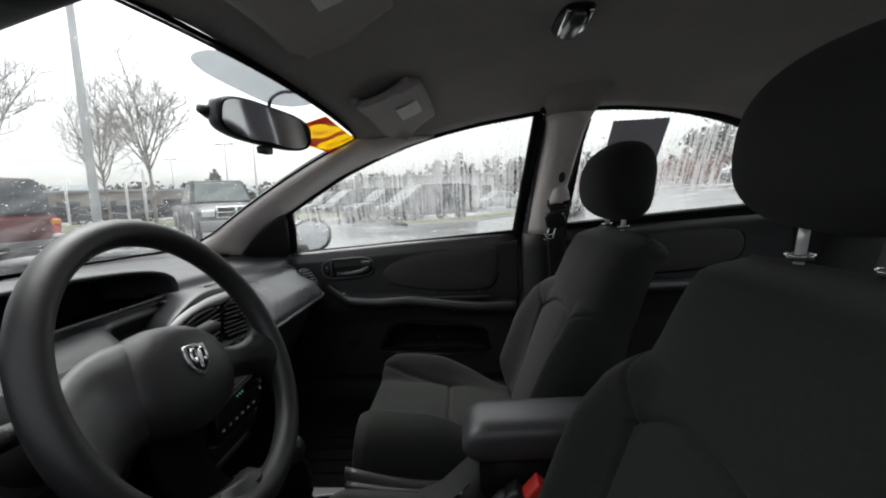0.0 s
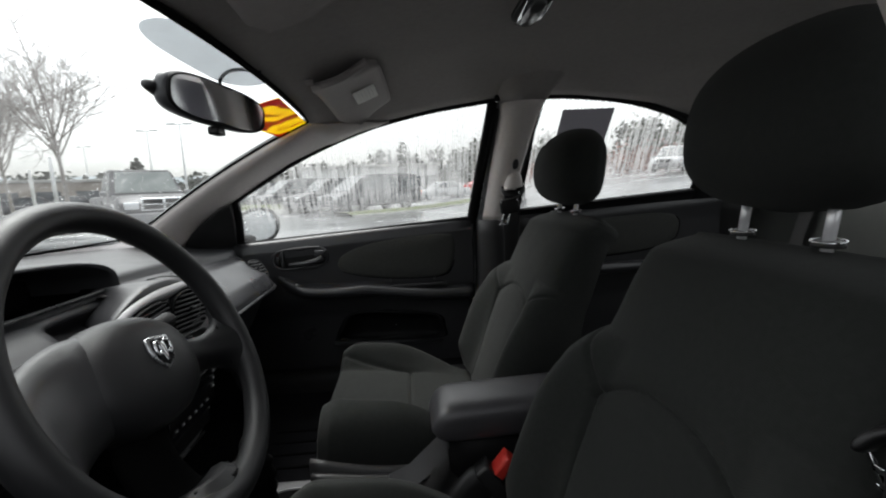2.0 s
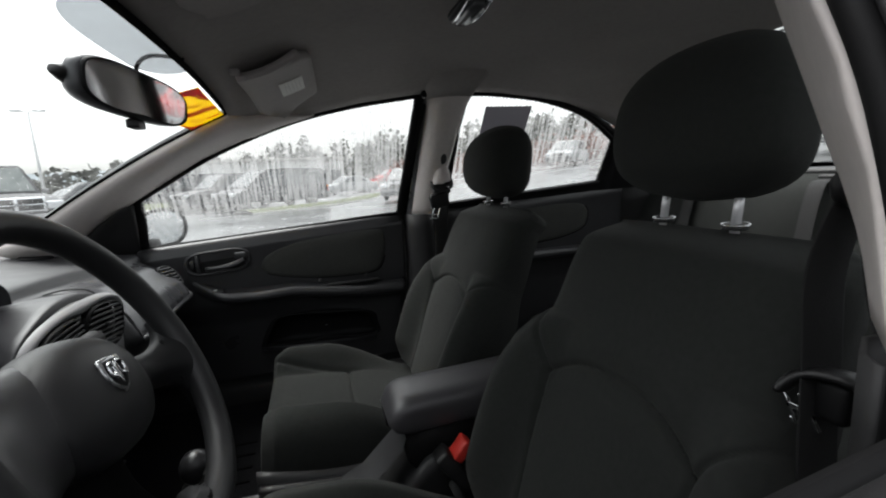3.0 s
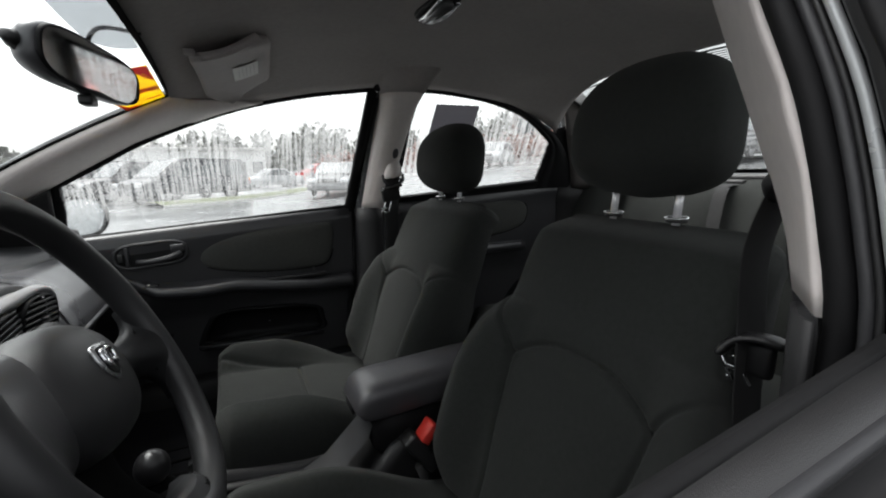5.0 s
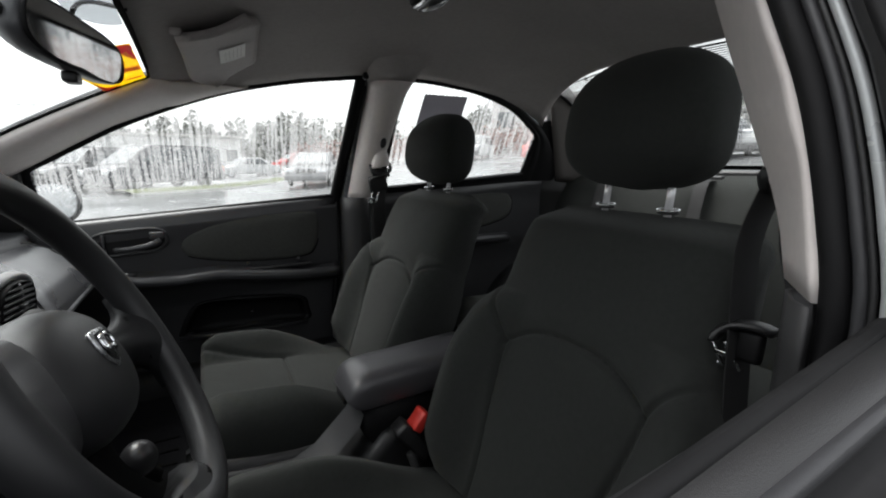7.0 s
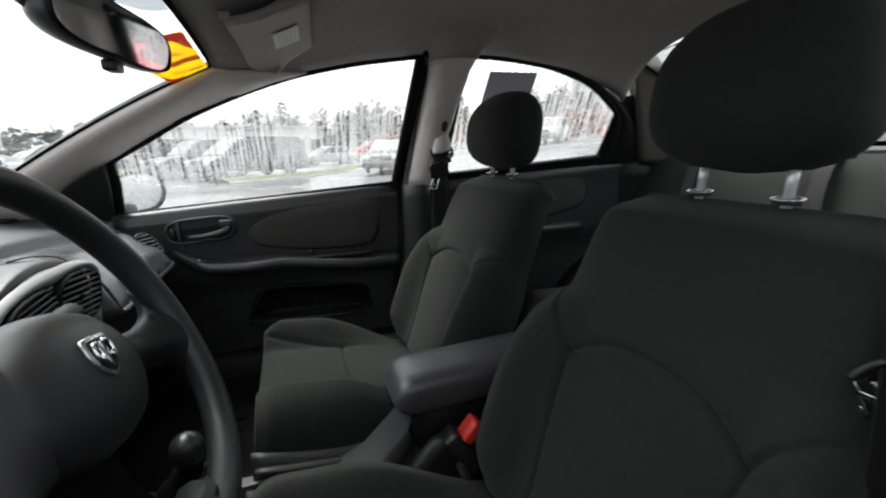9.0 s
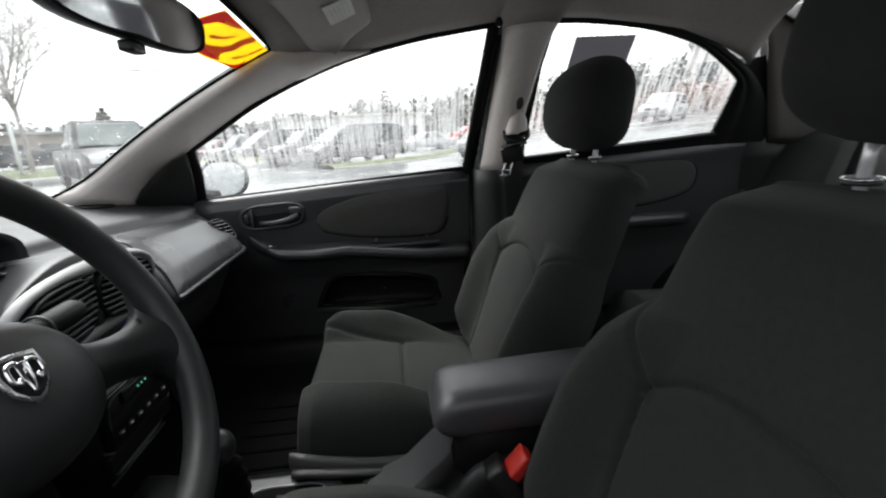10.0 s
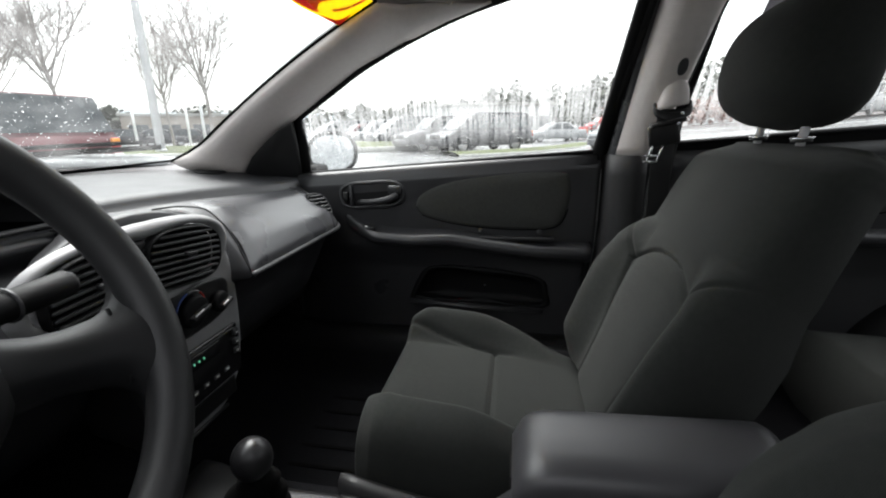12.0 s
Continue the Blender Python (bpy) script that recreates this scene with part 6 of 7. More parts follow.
def seat_belt(side, label):
    def m(x, y, z):
        return Vector((x, side * y, z))
    b = thing("seat_belt", label, "seat belt", "front seat belts")
    cap_at = m(0.346, 0.568, 1.028) if side > 0 else m(0.362, 0.578, 1.036)
    # a blunt cone that leans against the pillar
    rows = []
    for t in np.linspace(0, 1, 14):
        t = float(t)
        r = (1 - t ** 1.7) ** 0.6 + 0.02
        lean = m(0.006 * t, 0.0, 0.060 * t - 0.006 * (1 - t)) - m(0, 0, 0)
        rows.append([cap_at + lean + Vector((math.cos(w) * r * 0.031, side * math.sin(w) * r * 0.022, 0.006 * math.cos(w) * (1 - t))) for w in np.linspace(0, 2 * math.pi, 25)[:-1]])
    part("anchor_cover", from_rows(rows, close_u=True, cap=True), TRIM_BEIGE, b, "warm-grey belt anchor cover")
    part("adjuster_slot", plate(oval(m(0.350, 0.5445, 1.098) if side > 0 else m(0.372, 0.553, 1.128), 0.010, 0.017, (1, 0, 0.3), (-0.1, -side * 0.42, 0.9), 2.4, 24), 0.003, (0, -side, 0.3), 0), LID_SKIN, b, "dark slot of the belt height adjuster")
    if side < 0:
        part("height_knob", block((0.022, 0.016, 0.032), m(0.346, 0.553, 1.090), 0.007), DARK_PLASTIC, b, "black belt height button")
    loop = part("belt_loop", hook([cap_at + Vector((-0.034, 0, -0.004)), cap_at + Vector((-0.030, -side * 0.010, -0.020)), cap_at + Vector((0.0, -side * 0.016, -0.027)), cap_at + Vector((0.030, -side * 0.010, -0.016)), cap_at + Vector((0.034, 0, 0.0))], 0.020, 0.012, (0, 0.3, 1)), DARK_PLASTIC, b, "black plastic belt loop")
    part("rivet", disc(cap_at + Vector((0.014, -side * 0.022, -0.020)), (0.2, -side, 0), 0.004, 0.002, 12), CHROME, loop)
    part("webbing", strap([cap_at + Vector((0.004, 0, -0.01)), m(0.352, 0.592, 0.95), m(0.350, 0.612, 0.85), m(0.345, 0.620, 0.60), m(0.345, 0.635, 0.42)], 0.047, (1, 0, 0)), BELT, b, "black belt webbing")
    part("webbing", strap([cap_at + Vector((-0.004, -side * 0.008, -0.012)), m(0.334, 0.556, 0.96), m(0.337, 0.565, 0.80), m(0.345, 0.590, 0.55), m(0.36, 0.62, 0.36)] if side > 0 else [cap_at + Vector((-0.002, 0.008, -0.012)), m(0.348, 0.556, 0.95), m(0.352, 0.556, 0.86), m(0.345, 0.572, 0.68), m(0.36, 0.61, 0.36)], 0.047, (1, side * 0.12, 0)), BELT, b, "black belt webbing")
    if side > 0:
        # sewn stack of webbing with its latch plate below the loop
        at = m(0.330, 0.548, 0.966)
        tilt = Matrix.Rotation(-0.22, 3, "Y") @ Matrix.Rotation(0.12, 3, "X")
        tg = part("tongue_grip", block((0.062, 0.018, 0.046), at, 0.006, tilt), DARK_PLASTIC, b, "black plastic tongue grip")
        part("grip_lip", block((0.068, 0.026, 0.010), at + m(0.004, -0.002, 0.024), 0.004, tilt), DARK_PLASTIC, tg)
        part("rivet", disc(at + m(0.022, -0.015, 0.022), (0, -side, 0.2), 0.004, 0.002, 12), CHROME, tg)
        base = at + m(-0.012, -0.006, -0.024)
        for dx in (-0.010, 0.010):
            part("tongue", block((0.0045, 0.003, 0.036), base + m(dx - 0.004, 0, -0.016), 0.001, Matrix.Rotation(0.25, 3, "Y")), CHROME, tg, "chromed belt tongue")
        for dz in (-0.020, -0.033):
            part("tongue_bar", block((0.024, 0.003, 0.005), base + m(-0.007 + 0.2 * dz, 0, dz), 0.001), CHROME, tg, "chromed belt tongue")
    else:
        # hooked grip that holds the tongue against the webbing
        tg = part("tongue_grip", hook([m(0.326, 0.541, 0.828), m(0.334, 0.546, 0.840), m(0.342, 0.556, 0.848), m(0.352, 0.574, 0.849), m(0.360, 0.590, 0.844)], 0.026, 0.011, (1, 0, 0)), DARK_PLASTIC, b, "hooked black plastic tongue grip")
        part("grip_plate", block((0.016, 0.034, 0.038), m(0.352, 0.566, 0.823), 0.006, Matrix.Rotation(0.1, 3, "Y")), RUBBER, tg)
        base = m(0.342, 0.551, 0.812)
        for d in (-0.009, 0.009):
            part("tongue", block((0.004, 0.0045, 0.036), base + m(0, d - 0.004, -0.004), 0.001, Matrix.Rotation(-0.55 * side * -1, 3, "X")), CHROME, tg, "chromed belt tongue")
        for dz in (-0.004, -0.018):
            part("tongue_bar", block((0.004, 0.022, 0.006), base + m(0, -0.004 + dz * 0.6, dz), 0.001), CHROME, tg, "chromed belt tongue")
    return b


seat_belt(1, "black seat belt hanging from the passenger's middle pillar")
seat_belt(-1, "black seat belt hanging beside the driver's seat").location.x = 0.014

# ---- sheets and stickers on the glass ----
poster = part("poster", from_rows([[on_glass(x + (1.264 - z) * -0.13, z, 1, d) for x, z in ((0.508, 1.262), (0.676, 1.264))] + [on_glass(x + (1.264 - z) * -0.13, z, 1, d) for x, z in ((0.676, 1.03), (0.508, 1.03))] for d in (0.004, 0.007)], close_u=True, cap=True), POSTER, smooth=False)
tagged(poster, "grey sheet of paper stuck on the rear side window", "paper sheet")


def decal(name, pts, mat, inset, parent=None, label=""):
    o = [on_screen(s, v, inset) for s, v in pts]
    return part(name, from_rows([o, [p + Vector((0, 0, -0.001)) for p in o]], close_u=True, cap=True), mat, parent, label, smooth=False)


flag = thing("price_sticker", "red and yellow price sticker in the windscreen's upper corner", "sticker")
decal("sheet", [(0.985, 0.985), (0.42, 0.985), (0.36, 0.860), (0.72, 0.845), (0.972, 0.845)], YELLOW, 0.003, flag, "yellow vinyl sheet")


def on_sheet(a, b):
    return 0.365 + 0.61 * a + 0.04 * b * (1 - a), 0.856 - 0.010 * a + 0.128 * b + 0.010 * a * b


def painted(points, n=40):
    """A closed, smoothly bent outline on the sheet."""
    return [on_sheet(p.x, p.y) for p in spline([(a, b, 0) for a, b in points + points[:1]], n)[:-1]]


RED_GROUND = (
    [(0.02, 0.06), (0.30, 0.02), (0.62, 0.03), (0.72, 0.07), (0.66, 0.16), (0.63, 0.30), (0.67, 0.50), (0.66, 0.72), (0.70, 0.96), (0.60, 0.99), (0.55, 0.74), (0.56, 0.52), (0.47, 0.34), (0.36, 0.26), (0.25, 0.13), (0.14, 0.26), (0.10, 0.50), (0.03, 0.40)],
    [(0.02, 0.45), (0.10, 0.56), (0.15, 0.78), (0.30, 0.88), (0.40, 0.99), (0.20, 0.99), (0.03, 0.97)],
    [(0.76, 0.30), (0.81, 0.27), (0.86, 0.40), (0.90, 0.66), (0.91, 0.92), (0.885, 0.92), (0.87, 0.66), (0.83, 0.46)],
    [(0.74, 0.02), (0.97, 0.02), (0.99, 0.20), (0.965, 0.42), (0.95, 0.20), (0.88, 0.08)],
    [(0.28, 0.50), (0.33, 0.44), (0.42, 0.56), (0.46, 0.76), (0.43, 0.78), (0.38, 0.60)],
)
for pts in RED_GROUND:
    decal("painted_ground", painted(pts), VINYL_RED, 0.0045, flag, "red painted ground between the strokes")
tint_pts = [on_screen(p.x, p.y, 0.0025) for p in spline([(-0.53, 0.99, 0), (-0.562, 0.976, 0), (-0.560, 0.956, 0), (-0.50, 0.941, 0), (-0.36, 0.932, 0), (-0.08, 0.930, 0), (0.04, 0.936, 0), (0.13, 0.953, 0), (0.18, 0.975, 0), (0.19, 0.99, 0)], 50)] + [on_screen(s, 0.992, 0.0025) for s in (0.0, -0.2, -0.4)]
tint = part("screen_film", from_rows([tint_pts, [p - Vector((0, 0, 0.0006)) for p in tint_pts]], close_u=True, cap=True), FILM, smooth=False)
tint.visible_shadow = False
tagged(tint, "grey tinted strip stuck on the windscreen behind the mirror", "sticker")


# ---- outside: the car's own bonnet, mirror and wiper ----
def bonnet_at(v, s, lift=0.0):
    """A point of the bonnet: v from the windscreen's foot to the nose, s across it."""
    x = -1.145 - 1.005 * v + 0.24 * min(1.0, abs(s) * 1.3) ** 2.2 * (1 - v) ** 2
    return Vector((x, 0.78 * s * (1 - 0.08 * v), 0.934 - 0.030 * max(0.0, 1 - v / 0.10) ** 2 - 0.125 * v ** 1.8 - 0.018 * abs(s) ** 4 + 0.012 * (1 - s * s) + lift))


bonnet = part("bonnet", from_rows([[bonnet_at(float(v), float(s)) for s in np.linspace(-1, 1, 33)] for v in np.linspace(0, 1, 24)]), DARKENED_SILVER)
tagged(bonnet, "wet silver bonnet, colour darkened for its reflections, beyond the windscreen", "bonnet", kind="structure")
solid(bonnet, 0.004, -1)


def bonnet_spot(rnd):
    return bonnet_at(rnd.random() ** 1.6, rnd.uniform(-0.95, 0.95), 0.0005), Vector((0, 0, 1))


rain("rain_drops_bonnet", bonnet_spot, 2600, 12, 0.002, 0.006, "rain drops standing on the wet bonnet")
cowl = part("cowl", from_rows([[Vector((x + 0.26 * abs(float(s)) ** 2.2, 0.78 * float(s), z)) for s in np.linspace(-1, 1, 25)] for x, z in ((-1.08, 0.868), (-1.12, 0.872), (-1.16, 0.870), (-1.22, 0.862))]), RUBBER)
tagged(cowl, "black plastic cowl at the foot of the windscreen", "cowl", kind="structure")


def arch(x, axle, r=0.345):
    """Lower edge of the bodywork, cut out round a wheel."""
    d = r * r - (x - axle) ** 2
    return max(0.24, 0.30 + math.sqrt(d)) if d > 0 else 0.24


FRONT_AXLE, REAR_AXLE = -1.50, 1.16
for s in (1, -1):
    rows = []
    for x in np.linspace(-2.16, -0.72, 40):
        x = float(x)
        lo_z = arch(x, FRONT_AXLE)
        tuck = 0.10 * step(-1.75, -2.2, x)
        top = 0.888 - 0.11 * step(-1.2, -2.2, x)
        rows.append([Vector((x, s * (y - tuck), z)) for y, z in ((0.70, top + 0.012), (0.765, top), (0.81, top - 0.03), (0.84, (top * 0.6 + lo_z * 0.4)), (0.845, lo_z + 0.03), (0.83, lo_z), (0.76, lo_z))])
    o = part("fender", from_rows(rows), BODY_SILVER)
    tagged(o, "wet silver front wing of the car", "fender", kind="structure")
    rows = []
    for x in np.linspace(1.24, 2.14, 34):
        x = float(x)
        lo_z = arch(x, REAR_AXLE)
        tuck = 0.10 * step(1.8, 2.2, x)
        top = 1.00 - 0.03 * step(1.4, 2.1, x)
        rows.append([Vector((x, s * (y - tuck), z)) for y, z in ((0.68, top), (0.75, top - 0.012), (0.80, top - 0.05), (0.84, (top * 0.6 + lo_z * 0.4)), (0.845, lo_z + 0.03), (0.83, lo_z), (0.76, lo_z))])
    o = part("rear_quarter", from_rows(rows), BODY_SILVER)
    tagged(o, "silver rear quarter of the car", "body panel", kind="structure")
    rows = []
    for v in np.linspace(0, 1, 10):
        v = float(v)
        z = 0.995 + 0.335 * v
        x0, x1 = 1.20 - 0.16 * v, 1.66 - 0.55 * v
        rows.append([Vector((x0 + (x1 - x0) * u, s * (glass_y(z) + 0.022 - 0.05 * u * (1 - v)), z)) for u in (0.0, 0.4, 0.8, 1.0)])
    tagged(solid(part("outer_rear_pillar", from_rows(rows), BODY_SILVER), 0.004, 0), "silver outer skin of the rear pillar", "body panel", kind="structure")
    rows = []
    for v in np.linspace(0, 1, 12):
        p = on_screen(1.0, float(v))
        zd = curve_at(((-0.85, 0.90), (-0.70, 0.965), (-0.556, 1.040), (-0.36, 1.148), (-0.24, 1.20)), -0.85 + 0.60 * float(v))
        q = Vector((-0.85 + 0.60 * float(v), glass_y(zd) + 0.012, zd))
        rows.append([Vector((r.x, s * r.y, r.z + 0.012)) for r in (p + Vector((0, 0.004, 0)), p.lerp(q, 0.5) + Vector((0, 0.02, 0.012)), q)])
    tagged(solid(part("outer_front_pillar", from_rows(rows), BODY_SILVER), 0.004, 0), "silver outer skin of the windscreen pillar", "body panel", kind="structure")
    rows = [[Vector((x, s * y, z)) for y, z in ((0.835, 0.32), (0.83, 0.24), (0.78, 0.20), (0.60, 0.20))] for x in np.linspace(-1.14, 0.80, 8)]
    tagged(part("rocker", from_rows(rows), BODY_SILVER), "silver rocker panel below the doors", "body panel", kind="structure")
    for ax in (FRONT_AXLE, REAR_AXLE):
        wh = thing("wheel", "black tyre on a silver road wheel", "wheel", "road wheels")
        part("tyre", tube([(ax + math.cos(w) * 0.235, s * 0.745, 0.30 + math.sin(w) * 0.235) for w in np.linspace(0, 2 * math.pi, 41)[:-1]], 0.068, 12, closed=True), RUBBER, wh)
        part("rim", disc((ax, s * 0.765, 0.30), (0, s, 0), 0.180, 0.035, 32), SILVER, wh)
        for k in range(5):
            w = 2 * math.pi * k / 5
            part("spoke", block((0.15, 0.012, 0.035), (ax + math.cos(w) * 0.09, s * 0.803, 0.30 + math.sin(w) * 0.09), 0.004, Matrix.Rotation(-w, 3, "Y")), CHROME, wh)
boot = part("boot_lid", from_rows([[Vector((x, 0.69 * float(s) * (1 - 0.06 * step(1.9, 2.14, x)), z - 0.03 * abs(float(s)) ** 4)) for s in np.linspace(-1, 1, 17)] for x, z in ((1.66, 1.0), (1.72, 0.998), (1.90, 0.99), (2.06, 0.975), (2.12, 0.95), (2.145, 0.88), (2.15, 0.70), (2.14, 0.55))]), BODY_SILVER)
tagged(part("rear_panel", block((0.02, 1.46, 0.44), (2.110, 0, 0.725), 0.006), BODY_SILVER), "silver panel between the tail lamps", "body panel", kind="structure")
tagged(boot, "wet silver boot lid behind the back window", "boot lid", kind="structure")
for x, sx, nm, lb in ((-2.14, -1, "front_bumper", "silver front bumper of the car"), (2.12, 1, "rear_bumper", "silver rear bumper of the car")):
    rows = [[Vector((x + sx * (d - 0.12 * abs(float(s)) ** 3), 0.80 * float(s), z)) for s in np.linspace(-1, 1, 17)] for d, z in ((0.0, 0.70), (0.06, 0.66), (0.09, 0.55), (0.09, 0.38), (0.05, 0.26), (-0.05, 0.22))]
    tagged(part(nm, from_rows(rows), BODY_SILVER), lb, "bumper", kind="structure")
for s in (1, -1):
    hl = part("headlamp", block((0.10, 0.30, 0.12), (-2.13, s * 0.55, 0.70), 0.03), CHROME)
    tagged(hl, "clear oval headlamp of the car", "headlamp", "headlamps")
    tl = part("tail_lamp", block((0.07, 0.24, 0.16), (2.12, s * 0.62, 0.80), 0.03), RED)
    tagged(tl, "red tail lamp of the car", "tail lamp", "tail lamps")
tagged(part("underbody", block((3.9, 1.4, 0.05), (0.0, 0, 0.205), 0.01), RUBBER), "dark underside of the car", "underbody", kind="structure")
for k, (y0, y1) in enumerate(((-0.42, 0.18), (0.12, 0.60))):
    wp = thing("wiper", "black wiper resting at the foot of the windscreen", "wiper", "wipers")
    part("arm", tube(spline([(-1.17, y0, 0.922), (-1.15, (y0 + y1) / 2, 0.952), (-1.07 + 0.08 * k, y1, 0.962)], 12), 0.009, 8, squash=0.6), DEEP_BLACK, wp)
    part("blade", tube(spline([(-1.16, y0 - 0.02, 0.925), (-1.135, (y0 + y1) / 2, 0.938), (-1.05 + 0.07 * k, y1 + 0.05, 0.948)], 12), 0.008, 6), DEEP_BLACK, wp)


def wing_mirror(side):
    w = thing("wing_mirror", "rounded door mirror covered in rain drops", "wing mirror", "wing mirrors")
    c = Vector((-0.585, side * 0.935, 0.914))
    f = Vector((0.86, -side * 0.50, 0.10)).normalized()
    a = Vector((0.50, side * 0.86, 0)).normalized()
    u = Vector((0, 0, 1))
    rows = []
    for d, k in ((0.0, 0.94), (-0.006, 1.0), (-0.03, 1.0), (-0.07, 0.85), (-0.10, 0.5), (-0.105, 0.1)):
        rows.append(oval(c + f * d, 0.100 * k, 0.068 * k, a, u, 2.4, 40))
    part("shell", from_rows(rows, close_u=True, cap=True), BODY_SILVER, w, "silver mirror shell")
    part("mirror_glass", plate(oval(c + f * 0.001, 0.092, 0.061, a, u, 2.4, 40), 0.001, f, 0), material("wet_mirror", (0.82, 0.84, 0.85), 0.22, metal=1.0, var=0.2, scale=60, bump=1.0, bump_scale=160), w, "wet mirror glass")
    part("rim", ring(oval(c + f * 0.003, 0.103, 0.071, a, u, 2.4, 44), 0.014, 0.006, f), RUBBER, w, "black rim of the mirror")
    part("foot", block((0.07, 0.10, 0.05), c + Vector((-0.03, -side * 0.10, -0.055)), 0.015), RUBBER, w)


wing_mirror(1)
wing_mirror(-1)

# ---- outside: ground, kerbs, cars, trees, poles ----
ASPHALT = material("wet_asphalt", (0.15, 0.153, 0.155), 0.24, var=0.2, scale=0.35, bump=0.12, bump_scale=30, spec=0.6)
GRASS = material("wet_grass", (0.07, 0.085, 0.03), 0.9, var=0.35, scale=1.2, bump=1.0, bump_scale=25)
CONCRETE = material("wet_concrete", (0.32, 0.32, 0.30), 0.6, var=0.15, scale=1.5, bump=0.4, bump_scale=60)
BARK = material("grey_bark", (0.30, 0.275, 0.26), 0.9, var=0.3, scale=6, bump=0.8, bump_scale=60)
POLE = material("pale_pole_paint", (0.74, 0.75, 0.75), 0.5, var=0.12, scale=1.5)
TYRE = material("tyre_rubber", (0.02, 0.02, 0.02), 0.8, var=0.2, scale=10)
ALLOY = material("alloy_wheel", (0.5, 0.5, 0.52), 0.35, metal=0.8, var=0.06)
CAR_GLASS = material("dark_car_glass", (0.055, 0.064, 0.070), 0.25, var=0.1, spec=0.3)
LENS_RED = material("red_tail_lens", (0.42, 0.02, 0.02), 0.2, var=0.05)
LENS_AMBER = material("amber_lens", (0.75, 0.28, 0.03), 0.2, var=0.05)
LENS_CLEAR = material("clear_lens", (0.7, 0.72, 0.74), 0.12, metal=0.4, var=0.05)
# paler copy of the car glass: reflected sky is put into its base colour
SKY_SHEEN_GLASS = material("wet_sky_sheen_windscreen", (0.14, 0.16, 0.155), 0.14, var=0.15, scale=3, spec=0.7)
FAR_TREE = material("far_wood", (0.082, 0.086, 0.072), 0.95, var=0.35, scale=0.4)
# distance haze is put into the hills' pale blue-grey base colour
HILL = material("haze_coloured_hill", (0.24, 0.27, 0.285), 1.0, var=0.15, scale=0.02)

def rise(x):
    """Height of the lot, which climbs gently behind the car."""
    return 0.085 * max(0.0, min(x, 120.0) - 2.0) * step(2.0, 8.0, x)


ground_rows = []
radii = [0.0] + [float(r) for r in np.geomspace(0.3, 2500, 40)]
for r in radii:
    row = []
    for a in np.linspace(0, 2 * math.pi, 97)[:-1]:
        a = float(a)
        x, y = r * math.cos(a), r * math.sin(a)
        row.append((x, y, rise(x) + 0.02 * noise.noise(Vector((x * 0.05, y * 0.05, 0))) * min(1, r / 10)))
    ground_rows.append(row)
bm = from_rows(ground_rows[1:], close_u=True)
bm.verts.ensure_lookup_table()
bm.faces.new(bm.verts[:96])
ground = part("ground", bm, ASPHALT)
tagged(ground, "wet grey asphalt of a large car park", "ground", kind="structure")


def island(path, width, height, name, label):
    rows = []
    n = len(path)
    for k, p in enumerate(path):
        p = Vector(p)
        t = (Vector(path[min(k + 1, n - 1)]) - Vector(path[max(k - 1, 0)])).normalized()
        s = Vector((-t.y, t.x, 0))
        rows.append([p + s * width * a + Vector((0, 0, height * h - 0.02)) for a, h in ((-1.0, 0.0), (-0.98, 0.45), (-0.9, 0.5), (-0.4, 0.9), (0.4, 0.9), (0.9, 0.5), (0.98, 0.45), (1.0, 0.0))])
    i = tagged(new(name), label, "grass verge", kind="structure")
    part("turf", from_rows([[p + Vector((0, 0, 0.004)) for p in r[2:6]] for r in rows], cap=False), GRASS, i, "wet winter grass")
    part("kerb", from_rows([r[:3] for r in rows]), CONCRETE, i, "pale concrete kerb")
    part("kerb", from_rows([r[5:] for r in rows]), CONCRETE, i, "pale concrete kerb")
    return i


island([(-26, 12, 0), (-20, 15, 0), (-14, 18, 0), (-8, 23, 0), (-3, 30, 0)], 2.6, 0.55, "verge_1", "grassy verge with trees and a lamp post")
island([(-2.6, 16.9, 0), (-1.6, 17.6, 0), (0.4, 19.6, 0), (2.4, 23.2, 0), (4.2, 28.2, 0)], 0.75, 0.20, "verge_2", "low grass strip in front of parked cars")


